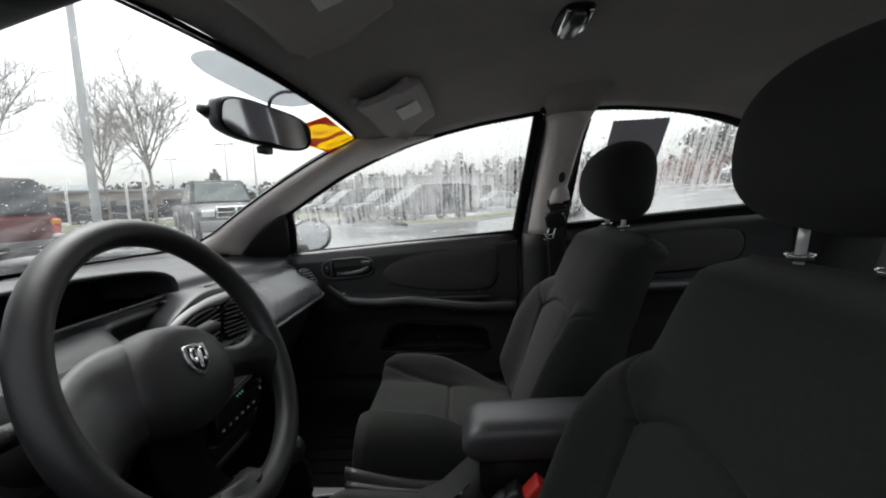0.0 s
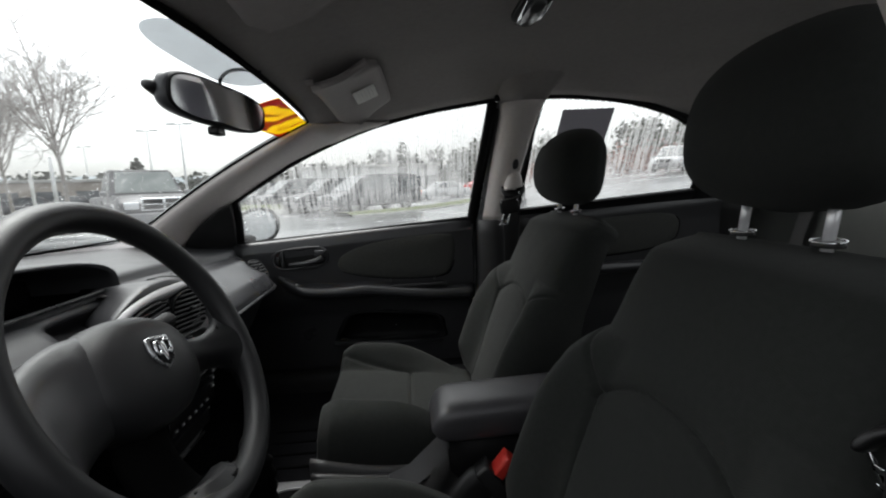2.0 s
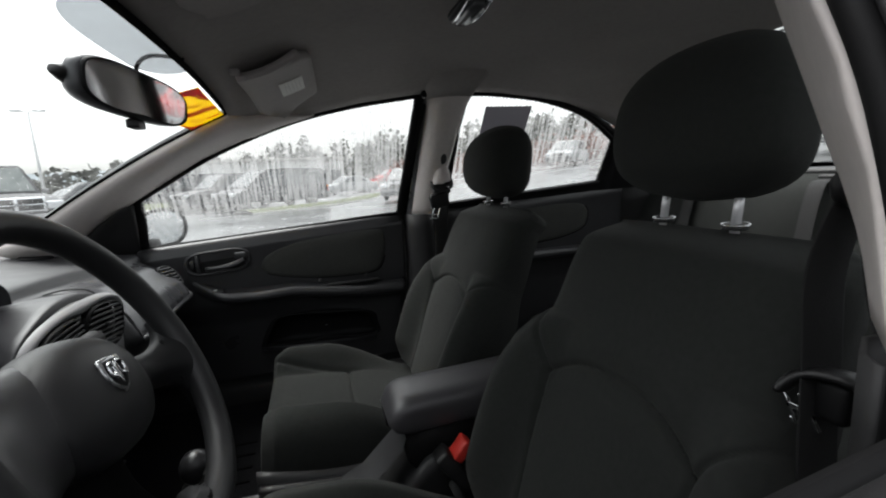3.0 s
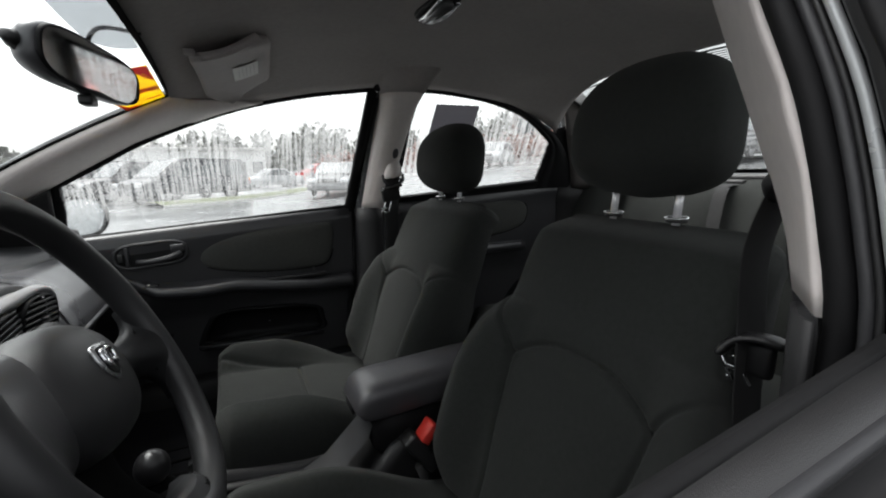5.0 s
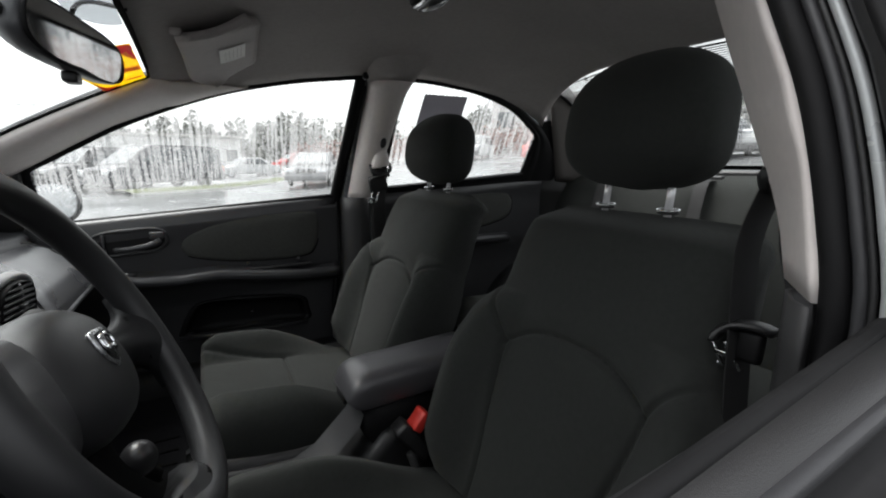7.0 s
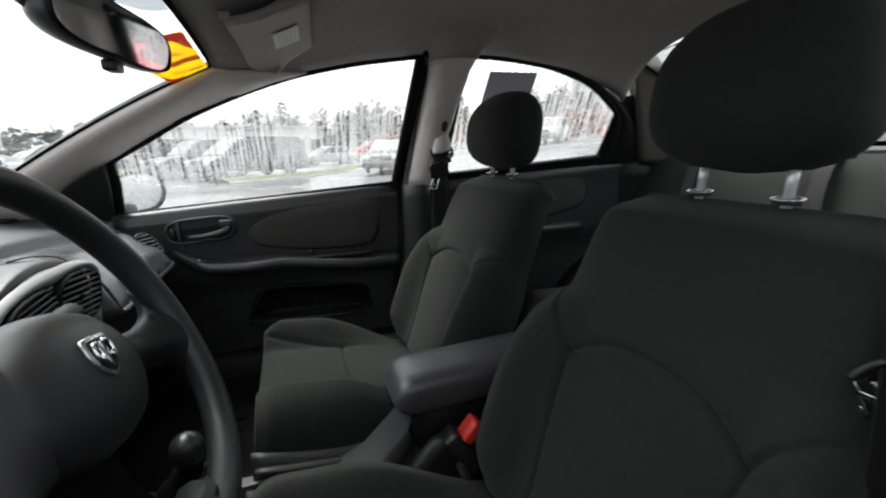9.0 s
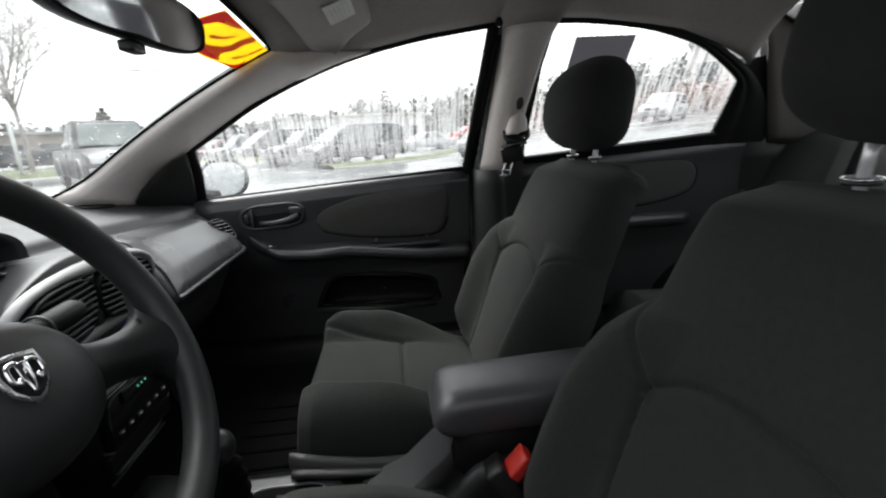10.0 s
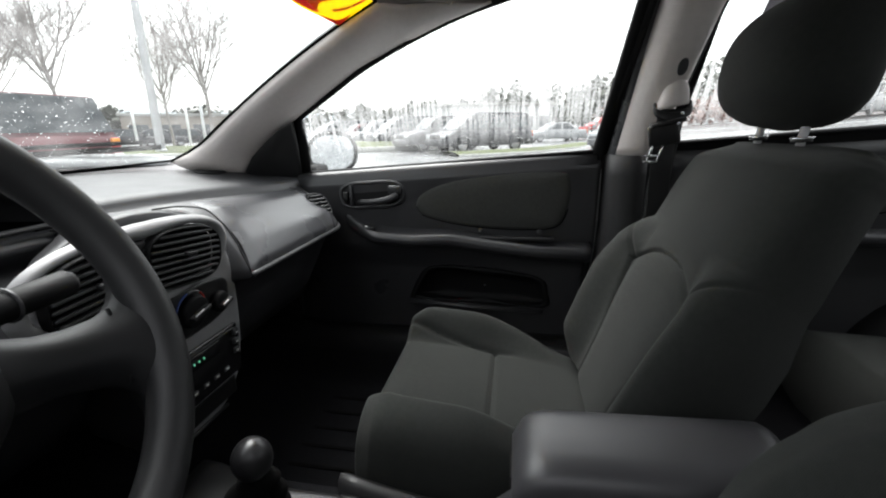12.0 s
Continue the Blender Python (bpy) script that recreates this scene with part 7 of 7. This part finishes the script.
def car(name, label, category, L, W, H, paint, style, at, heading, group=""):
    """A parked vehicle: a lofted body with wheel arches, a glazed cabin, lamps, bumpers and wheels. Local x runs from the tail to the nose."""
    c = thing(name, label, category, group)
    c.matrix_world = Matrix.Translation(at) @ Matrix.Rotation(radians(heading), 4, "Z")
    belt = {"sedan": 0.62, "suv": 0.58, "truck": 0.60, "van": 0.55}[style] * H
    nose = {"sedan": 0.26, "suv": 0.24, "truck": 0.27, "van": 0.16}[style] * L
    hoodz = belt * {"sedan": 0.93, "suv": 1.0, "truck": 1.0, "van": 0.98}[style]
    g = 0.17 * H
    rows = []
    for t in np.linspace(0, 1, 26):
        t = float(t)
        x = -L / 2 + L * t
        endr = min(t, 1 - t) / 0.07
        f = 1.0 if endr > 1 else (1 - (1 - endr) ** 2.4) ** 0.5
        f = max(f, 0.55)
        top = belt
        if x > L / 2 - nose:
            k = (x - (L / 2 - nose)) / nose
            top = hoodz - 0.13 * H * k ** 2.2
        if style == "sedan" and x < -L / 2 + 0.20 * L:
            top = belt * 1.0
        w = W / 2 * (0.94 + 0.06 * f) * (1 - 0.10 * (1 - f))
        z0, z1 = g, top - 0.03 * (1 - f)
        mid = (z0 + z1) / 2
        rows.append([Vector((x, y * w, z)) for y, z in ((-0.90, z0), (-0.985, z0 + 0.08), (-1.0, mid), (-0.97, z1 - 0.06), (-0.90, z1 - 0.015), (-0.5, z1 + 0.012), (0.5, z1 + 0.012), (0.90, z1 - 0.015), (0.97, z1 - 0.06), (1.0, mid), (0.985, z0 + 0.08), (0.90, z0))])
    body = part("body", from_rows(rows, close_u=True, cap=True), paint, c)
    # cabin
    c0, c1, r0, r1 = {"sedan": (-0.36, 0.24, -0.20, 0.06), "suv": (-0.49, 0.26, -0.45, 0.10), "truck": (-0.10, 0.23, -0.06, 0.13), "van": (-0.49, 0.36, -0.46, 0.14)}[style]
    c0, c1, r0, r1 = c0 * L, c1 * L, r0 * L, r1 * L
    wb, wr = W / 2 * 0.93, W / 2 * 0.76

    def cab(u, v, s):
        """u along the cabin 0..1, v up it 0..1, s: side."""
        x = (c0 + (r0 - c0) * v) * (1 - u) + (c1 + (r1 - c1) * v) * u
        return Vector((x, s * (wb + (wr - wb) * v), belt - 0.02 + (H - belt + 0.02) * v - 0.03 * (abs(u - 0.5) * 2) ** 4 * v))

    rows = []
    for v in (0, 0.35, 0.7, 0.9, 0.97, 1.0):
        ring_pts = []
        sh = 1 - 0.06 * step(0.88, 1.0, v)
        for u in np.linspace(0, 1, 9):
            p = cab(float(u), v, -1)
            ring_pts.append(Vector((p.x, p.y * sh, p.z)))
        for s in np.linspace(-0.75, 0.75, 4):
            p = cab(1.0, v, float(s))
            ring_pts.append(Vector((p.x + 0.06 * (1 - float(s) ** 2), p.y * sh, p.z)))
        for u in np.linspace(1, 0, 9):
            p = cab(float(u), v, 1)
            ring_pts.append(Vector((p.x, p.y * sh, p.z)))
        for s in np.linspace(0.75, -0.75, 4):
            p = cab(0.0, v, float(s))
            ring_pts.append(Vector((p.x - 0.03 * (1 - float(s) ** 2), p.y * sh, p.z)))
        rows.append(ring_pts)
    bm = from_rows(rows, close_u=True)
    bm.faces.new([bm.verts[len(bm.verts) - len(rows[0]) + i] for i in range(len(rows[0]))] if bm.verts.ensure_lookup_table() is None else [])
    part("cabin", bm, paint, c)
    cuts = {"sedan": ((0.10, 0.47), (0.52, 0.86)), "suv": ((0.02, 0.36), (0.365, 0.62), (0.625, 0.90)), "truck": ((0.08, 0.42), (0.47, 0.86)), "van": ((0.04, 0.32), (0.35, 0.62), (0.66, 0.90))}[style]
    for s in (-1, 1):
        for u0, u1 in cuts:
            q = [cab(u0, 0.12, s), cab(u1, 0.12, s), cab(u1 - 0.02, 0.86, s), cab(u0 + 0.02, 0.86, s)]
            w = part("side_window", plate([p + Vector((0, s * 0.004, 0)) for p in q], 0.004, (0, s, 0.15), 0), CAR_GLASS, c, smooth=False)
    for u, sx in ((1.0, 1), (0.0, -1)):
        wide, high = (0.97, 0.93) if style == "suv" and sx < 0 else (0.89, 0.88)
        q = [cab(u, 0.07, -wide), cab(u, 0.07, wide), cab(u, high, wide), cab(u, high, -wide)]
        off = 0.075 if sx > 0 else 0.045
        # only the truck's windscreen gets the glass with painted sky reflection
        part("windscreen" if sx > 0 else "rear_window", plate([p + Vector((sx * off * 0.75, 0, 0.03 if style != "van" else 0.02)) for p in q], 0.004, (sx, 0, 0.4), 0), SKY_SHEEN_GLASS if sx > 0 and style == "truck" else CAR_GLASS, c, smooth=False)
    for sx, nm in ((1, "front_bumper"), (-1, "rear_bumper")):
        part(nm, block((0.16, W * 0.96, 0.16 * H), (sx * (L / 2 - 0.02), 0, g + 0.09 * H), 0.04), SILVER if style == "truck" else GREY_BUMPER if style == "suv" else paint, c)
    gz = belt * 0.72
    if style == "truck":
        gr = part("grille", block((0.06, W * 0.55, 0.34), (L / 2 - 0.0, 0, gz + 0.05), 0.02), CHROME, c, "chrome cross grille")
        for qy in (-1, 1):
            for qz in (-1, 1):
                part("mesh", block((0.03, W * 0.235, 0.12), (L / 2 + 0.022, qy * W * 0.132, gz + 0.05 + qz * 0.075), 0.01), TYRE, gr, "black mesh between the chrome bars")
    else:
        part("grille", block((0.05, W * 0.48, 0.12 * H), (L / 2 - 0.01, 0, gz), 0.02), TYRE, c)
    for s in (-1, 1):
        part("headlight", block((0.12, W * 0.17, 0.10 * H), (L / 2 - 0.05, s * W * 0.37, gz + 0.02), 0.03), LENS_CLEAR, c)
        tl = part("tail_light", block((0.10, 0.15, 0.36), (-L / 2 + 0.0, s * W * 0.425, belt * 0.78), 0.025), LENS_RED, c)
        part("indicator", block((0.105, 0.154, 0.10), (-L / 2 - 0.003, s * W * 0.425, belt * 0.78 + 0.12), 0.02), LENS_AMBER, tl)
        part("reversing_light", block((0.105, 0.154, 0.07), (-L / 2 - 0.003, s * W * 0.425, belt * 0.78 - 0.13), 0.02), LENS_CLEAR, tl)
        part("door_mirror", block((0.10, 0.16, 0.13), (c1 - 0.20, s * (W / 2 + 0.07), belt + 0.06), 0.035), SILVER if style == "truck" else paint, c)
        for x in (L * 0.31, -L * 0.29):
            wr_ = 0.21 * H if style != "van" else 0.19 * H
            wr_ = min(wr_, 0.41)
            ty = part("wheel", tube([(x + math.cos(w) * wr_ * 0.78, s * (W / 2 - 0.10), wr_ + math.sin(w) * wr_ * 0.78) for w in np.linspace(0, 2 * math.pi, 29)[:-1]], wr_ * 0.23, 8, closed=True), TYRE, c)
            part("rim", disc((x, s * (W / 2 - 0.07), wr_), (0, s, 0), wr_ * 0.68, 0.05, 20), ALLOY, ty)
            part("arch", tube([(x + math.cos(w) * wr_ * 1.16, s * (W / 2 - 0.01), wr_ + math.sin(w) * wr_ * 1.16) for w in np.linspace(-0.1, math.pi + 0.1, 15)], 0.045, 6), paint if style != "truck" else SILVER, c)
    part("door_line", block((0.012, W * 1.002, belt * 0.5), (0.02 * L, 0, belt * 0.62), 0.002), TYRE, c)
    return c


def paint(name, rgb, metal=0.2):
    return material(name, rgb, 0.40, metal=metal, coat=0.05, var=0.05, scale=1.5, spec=0.3)


GREY_BUMPER = paint("grey_bumper_plastic", (0.10, 0.10, 0.105), 0.0)
P_MAROON = paint("maroon_paint", (0.085, 0.013, 0.018))
P_GREY = paint("graphite_paint", (0.028, 0.028, 0.032), 0.15)
P_WHITE = paint("white_paint", (0.36, 0.37, 0.375), 0.0)
P_SILVER = paint("pale_silver_paint", (0.11, 0.114, 0.12), 0.3)
P_BLUE = paint("slate_blue_paint", (0.014, 0.016, 0.022), 0.1)
P_BLACK = paint("black_paint", (0.02, 0.02, 0.022), 0.1)
P_RED = paint("bright_red_paint", (0.42, 0.03, 0.03), 0.1)


def spot(azimuth, dist):
    """Ground place at a bearing (degrees from the car's tail, towards its passenger side) and distance from the driver's window."""
    x, y = dist * math.cos(radians(azimuth)), -0.8 + dist * math.sin(radians(azimuth))
    return Vector((x, y, rise(x)))


car("suv", "maroon sport utility vehicle parked with its tail towards us", "car", 4.75, 2.0, 1.70, P_MAROON, "suv", (-9.9, 6.27, 0), 171)
car("pickup_truck", "graphite pickup truck with chrome grille facing the lot", "truck", 5.8, 2.0, 1.93, P_GREY, "truck", (-8.55, 13.85, 0), -49)
row = (("van", "dark slate minivan at the end of a row of parked cars", "van", 4.8, 1.90, 1.76, P_BLUE, "van", -1.7, 20.4),
       ("suv", "graphite sport utility vehicle beside the dark minivan", "car", 4.7, 1.84, 1.70, P_GREY, "suv", -3.9, 22.5),
       ("van", "dark slate minivan in a row of parked cars", "van", 4.9, 1.95, 1.80, P_BLUE, "van", -6.1, 24.6),
       ("suv", "silver sport utility vehicle in a row of parked cars", "car", 4.6, 1.84, 1.70, P_SILVER, "suv", -8.3, 26.7),
       ("sedan", "dark red sedan in a row of parked cars", "car", 4.6, 1.78, 1.50, P_MAROON, "sedan", -10.5, 28.8),
       ("van", "pale silver minivan in a row of parked cars", "van", 4.9, 1.95, 1.80, P_SILVER, "van", -12.7, 30.9),
       ("sedan", "white sedan in a row of parked cars", "car", 4.6, 1.78, 1.50, P_WHITE, "sedan", -14.9, 33.0))
for nm, lb, ct, L, W, H, pm, stl, x, y in row:
    car(nm, lb, ct, L, W, H, pm, stl, (x, y, 0), 218, "row of parked cars")
car("sedan", "white sedan standing behind the grass strip", "car", 4.6, 1.78, 1.47, P_WHITE, "sedan", (2.9, 35.5, 0), 196)
car("sedan", "silver-grey sedan with its nose towards the grass strip", "car", 4.6, 1.80, 1.46, P_SILVER, "sedan", (4.45, 19.6, rise(4.45)), 247)
car("hatchback", "bright red small car far across the car park", "car", 4.1, 1.72, 1.5, P_RED, "sedan", (8.6, 48, rise(8.6)), 200)
p = spot(57.2, 33)
car("suv", "white sport utility vehicle standing far across the lot", "car", 4.8, 1.9, 1.75, P_WHITE, "suv", p, 222)
p = spot(47.5, 22)
car("hatchback", "red car at the edge of the lot", "car", 4.1, 1.72, 1.45, P_RED, "sedan", p, 250)
for k, a in enumerate((119.5, 122.6, 125.7, 128.6, 131.6, 134.4)):
    p = spot(a, 50 - k)
    car("sedan", "dark car in a far row of parked cars", "car", 4.5, 1.78, 1.5, (P_BLACK, P_BLUE, P_GREY)[k % 3], "suv" if k % 2 else "sedan", (p.x, p.y, 0), 30 + 4 * k, "far parked cars")
for k, a in enumerate((30, 24, 18)):
    p = spot(a, 19 + 2 * k)
    car("sedan", "pale car standing behind the car", "car", 4.5, 1.78, 1.46, (P_SILVER, P_WHITE, P_GREY)[k], "sedan", p, 190 + 6 * k, "cars behind")
p = Vector((9.0, 0.8, rise(9.0)))
car("sedan", "silver sedan standing behind the car", "car", 4.5, 1.78, 1.46, P_SILVER, "sedan", p, 182, "cars behind")


def bare_tree(at, height, seed, spread=0.43, label="leafless young tree with many thin upright branches"):
    rnd = random.Random(seed)
    tree = thing("tree", label, "tree", "bare trees")
    tree.location = at

    def limb(p, d, length, r, rise_up, bits=5, wob=0.10):
        pts, q, dirn = [p.copy()], p.copy(), d.normalized()
        for k in range(bits):
            dirn = (dirn + Vector((rnd.uniform(-1, 1), rnd.uniform(-1, 1), rnd.uniform(-0.5, 0.5))) * wob + Vector((0, 0, rise_up))).normalized()
            q = q + dirn * length / bits
            pts.append(q.copy())
        return pts

    def side_dir(base, w, tilt):
        a = base.cross(Vector((0.31, 0.87, 0.11))).normalized()
        b = base.cross(a).normalized()
        return (base * math.cos(tilt) + (a * math.cos(w) + b * math.sin(w)) * math.sin(tilt)).normalized()

    def grow(p, d, length, r, level, bm_list):
        pts = limb(p, d, length, r, 0.07 if level else 0.0, 5, 0.07 + 0.03 * level)
        bm_list.append((pts, r, r * (0.35 if level else 0.6), 7 if level < 2 else 3))
        if level == 4 or r < 0.0022:
            return
        n = (0, 8, 8, 6)[level] if level else 11
        for k in range(n):
            t = (0.22 + 0.76 * (k + rnd.random()) / n) if level else 0.62 + 0.38 * k / n
            i = min(int(t * 5), 4)
            b = pts[i].lerp(pts[i + 1], t * 5 - i)
            local = (pts[i + 1] - pts[i]).normalized()
            nd = side_dir(local, 2.4 * k + rnd.uniform(-0.5, 0.5), rnd.uniform(0.42, 0.78) * (spread / 0.36))
            grow(b, nd, length * (rnd.uniform(0.75, 1.25) if level == 0 else rnd.uniform(0.34, 0.58) * (1.25 - 0.6 * t)), r * (rnd.uniform(0.34, 0.5) if level == 0 else rnd.uniform(0.42, 0.58)), level + 1, bm_list)
        if level == 0:
            grow(pts[-1], Vector((0, 0, 1)), length * 1.35, r * 0.5, 1, bm_list)

    segs = []
    grow(Vector((0, 0, 0)), Vector((0, 0, 1)), height * 0.42, height * 0.0108, 0, segs)
    for nm, chosen in (("trunk", segs[:1]), ("branches", segs[1:])):
        verts, faces = [], []
        for pts, r0, r1, sides in chosen:
            base = len(verts)
            for k, q in enumerate(pts):
                t = (pts[min(k + 1, len(pts) - 1)] - pts[max(k - 1, 0)]).normalized()
                a = t.cross(Vector((0.3, 0.9, 0.2))).normalized()
                b = t.cross(a)
                rr = r0 + (r1 - r0) * k / (len(pts) - 1)
                for i in range(sides):
                    w = 2 * math.pi * i / sides
                    verts.append(q + (a * math.cos(w) + b * math.sin(w)) * rr)
            for k in range(len(pts) - 1):
                for i in range(sides):
                    j = (i + 1) % sides
                    faces.append((base + k * sides + i, base + k * sides + j, base + (k + 1) * sides + j, base + (k + 1) * sides + i))
        me = bpy.data.meshes.new(nm)
        me.from_pydata(verts, [], faces)
        me.materials.append(BARK)
        me.shade_smooth()
        ob = new(nm, me)
        ob.parent = tree
    return tree


for a, d, h, sd in ((126.2, 22.5, 7.9, 11), (130.2, 26, 6.6, 12), (138.9, 21, 7.4, 13), (143.5, 24, 6.5, 14), (147, 20, 7.0, 15)):
    p = spot(a, d)
    bare_tree((p.x, p.y, 0.40), h, sd)
p = spot(120.3, 75)
cone = thing("conifer", "dark evergreen tree far across the lot", "tree")
cone.location = (p.x, p.y, 0)


def leaf_cloud(name, blobs, mat, seed, per, size, parent=None):
    """A crown of many small tilted leaf faces scattered in soft blobs."""
    rnd = random.Random(seed)
    verts, faces = [], []
    for c, rx, rz in blobs:
        for k in range(per):
            v = Vector((rnd.gauss(0, 0.45), rnd.gauss(0, 0.45), rnd.gauss(0, 0.45)))
            q = Vector(c) + Vector((v.x * rx, v.y * rx, v.z * rz))
            a = Vector((rnd.uniform(-1, 1), rnd.uniform(-1, 1), rnd.uniform(-1, 1))).normalized() * size * rnd.uniform(0.5, 1.3)
            b = a.cross(Vector((rnd.uniform(-1, 1), rnd.uniform(-1, 1), rnd.uniform(-1, 1)))).normalized() * size * rnd.uniform(0.4, 1.0)
            n = len(verts)
            verts += [q - a, q + b, q + a, q - b]
            faces.append((n, n + 1, n + 2, n + 3))
    me = bpy.data.meshes.new(name)
    me.from_pydata(verts, [], faces)
    me.materials.append(mat)
    ob = new(name, me)
    ob.parent = parent
    return ob


part("trunk", rod((0, 0, 0), (0, 0, 4.5), 0.25, 0.08), BARK, cone)
leaf_cloud("crown", [((0.6 * math.sin(k * 2.1), 0.6 * math.cos(k * 2.1), 1.2 + 0.62 * k), 2.6 - 0.30 * k, 1.0) for k in range(8)], FAR_TREE, 5, 220, 0.28, cone)


def lamp_post(at, height, r, label, heads=2):
    lp = thing("street_lamp", label, "lamp post", "lamp posts")
    lp.location = at
    part("pole", tube([(0, 0, 0), (0, 0, height * 0.5), (0, 0, height)], lambda f: r * (1 - 0.3 * f), 14), POLE, lp)
    part("foot", disc((0, 0, 0), (0, 0, 1), r * 1.3, 0.08, 16), POLE, lp)
    for s in ((-1, 1) if heads == 2 else (1,)):
        part("lamp_head", block((0.75, 0.36, 0.16), (s * 0.75, 0, height + 0.02), 0.04), POLE, lp)
        part("arm", rod((0, 0, height - 0.03), (s * 0.5, 0, height), 0.05), POLE, lp)


p = spot(131.3, 20)
lamp_post((p.x, p.y, 0.40), 13.0, 0.15, "tall pale lamp post standing on the grass verge")
for a, d, h in ((118.8, 60, 8.6), (115.7, 48, 7.8), (124.3, 95, 10.0), (104, 85, 9.0), (66, 70, 9.0)):
    p = spot(a, d)
    lamp_post((p.x, p.y, 0 if a > 90 else p.z), h, 0.11, "slim car park lamp post with twin heads")
for a, d, h in ((127.0, 22, 2.7), (133.5, 28, 2.6), (128.6, 27, 2.5)):
    p = spot(a, d)
    sp = part("sign_post", rod((p.x, p.y, 0.2), (p.x, p.y, h), 0.06), POLE)
    tagged(sp, "short pale post standing on the verge", "post", "short posts")

# far woods, hedge and hills
rnd = random.Random(21)
blobs = []
for k in range(190):
    a = rnd.uniform(20, 150)
    d = rnd.uniform(85, 150)
    h = d * math.tan(radians(rnd.uniform(1.2, 3.4) + 2.6 * step(100, 88, a) * rnd.random() - 0.9 * step(104, 116, a))) + 1
    p = spot(a, d)
    for j in range(3):
        blobs.append(((p.x + rnd.uniform(-3, 3), p.y + rnd.uniform(-3, 3), p.z + h * (0.25 + 0.28 * j)), 4.6 - j, h * 0.32))
woods = leaf_cloud("far_woods", blobs, FAR_TREE, 22, 70, 0.75)
tagged(woods, "far belt of dull green and brown woods", "woods", kind="stuff")
blobs = []
for k in range(60):
    p = spot(38 + 42 * k / 60, 48 + 6 * math.sin(k))
    blobs.append(((p.x, p.y, p.z + 1.1), 2.2, 1.5))
hedge = leaf_cloud("far_hedge", blobs, material("russet_twigs", (0.16, 0.085, 0.07), 0.9, var=0.3, scale=2), 23, 90, 0.22)
tagged(hedge, "russet bare hedge along the lot's edge", "hedge", kind="stuff")
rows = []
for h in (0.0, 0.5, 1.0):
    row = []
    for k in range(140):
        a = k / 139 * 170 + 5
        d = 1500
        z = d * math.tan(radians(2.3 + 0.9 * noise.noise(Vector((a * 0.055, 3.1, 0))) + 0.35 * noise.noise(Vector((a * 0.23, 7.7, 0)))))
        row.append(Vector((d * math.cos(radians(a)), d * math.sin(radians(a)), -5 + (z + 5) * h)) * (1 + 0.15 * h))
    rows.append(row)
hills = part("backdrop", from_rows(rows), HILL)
tagged(hills, "hills on the horizon with blue-grey haze put into their colour", "hills", kind="structure")


def building(at, size, turn, wall_mat, label, bays):
    b = thing("building", label, "building", "far buildings")
    b.matrix_world = Matrix.Translation(at) @ Matrix.Rotation(radians(turn), 4, "Z")
    L, D, H = size
    part("wall", block((L, D, H), (0, 0, H / 2), 0.05), wall_mat, b)
    part("roof", block((L + 0.6, D + 0.6, 0.35), (0, 0, H + 0.15), 0.05), CONCRETE, b)
    for k in range(bays):
        x = -L / 2 + L * (k + 0.5) / bays
        part("window", block((L / bays * 0.6, 0.08, H * 0.35), (x, -D / 2 - 0.01, H * 0.5), 0.02), CAR_GLASS, b)
    return b


p = spot(94.5, 62)
building((p.x, p.y, 0), (17, 12, 3.8), 5, material("white_wall_panels", (0.6, 0.6, 0.59), 0.6, var=0.08, scale=0.6), "long low white building behind the parked cars", 9)
p = spot(126, 75)
building((p.x, p.y, 0), (22, 10, 3.4), 36, material("tan_wall", (0.26, 0.225, 0.19), 0.7, var=0.12, scale=0.6), "low tan building across the lot", 6)
p = spot(45, 60)
building((p.x, p.y, p.z), (20, 10, 5.5), -40, material("grey_wall", (0.40, 0.38, 0.37), 0.7, var=0.12, scale=0.6), "grey building at the lot's edge", 6)
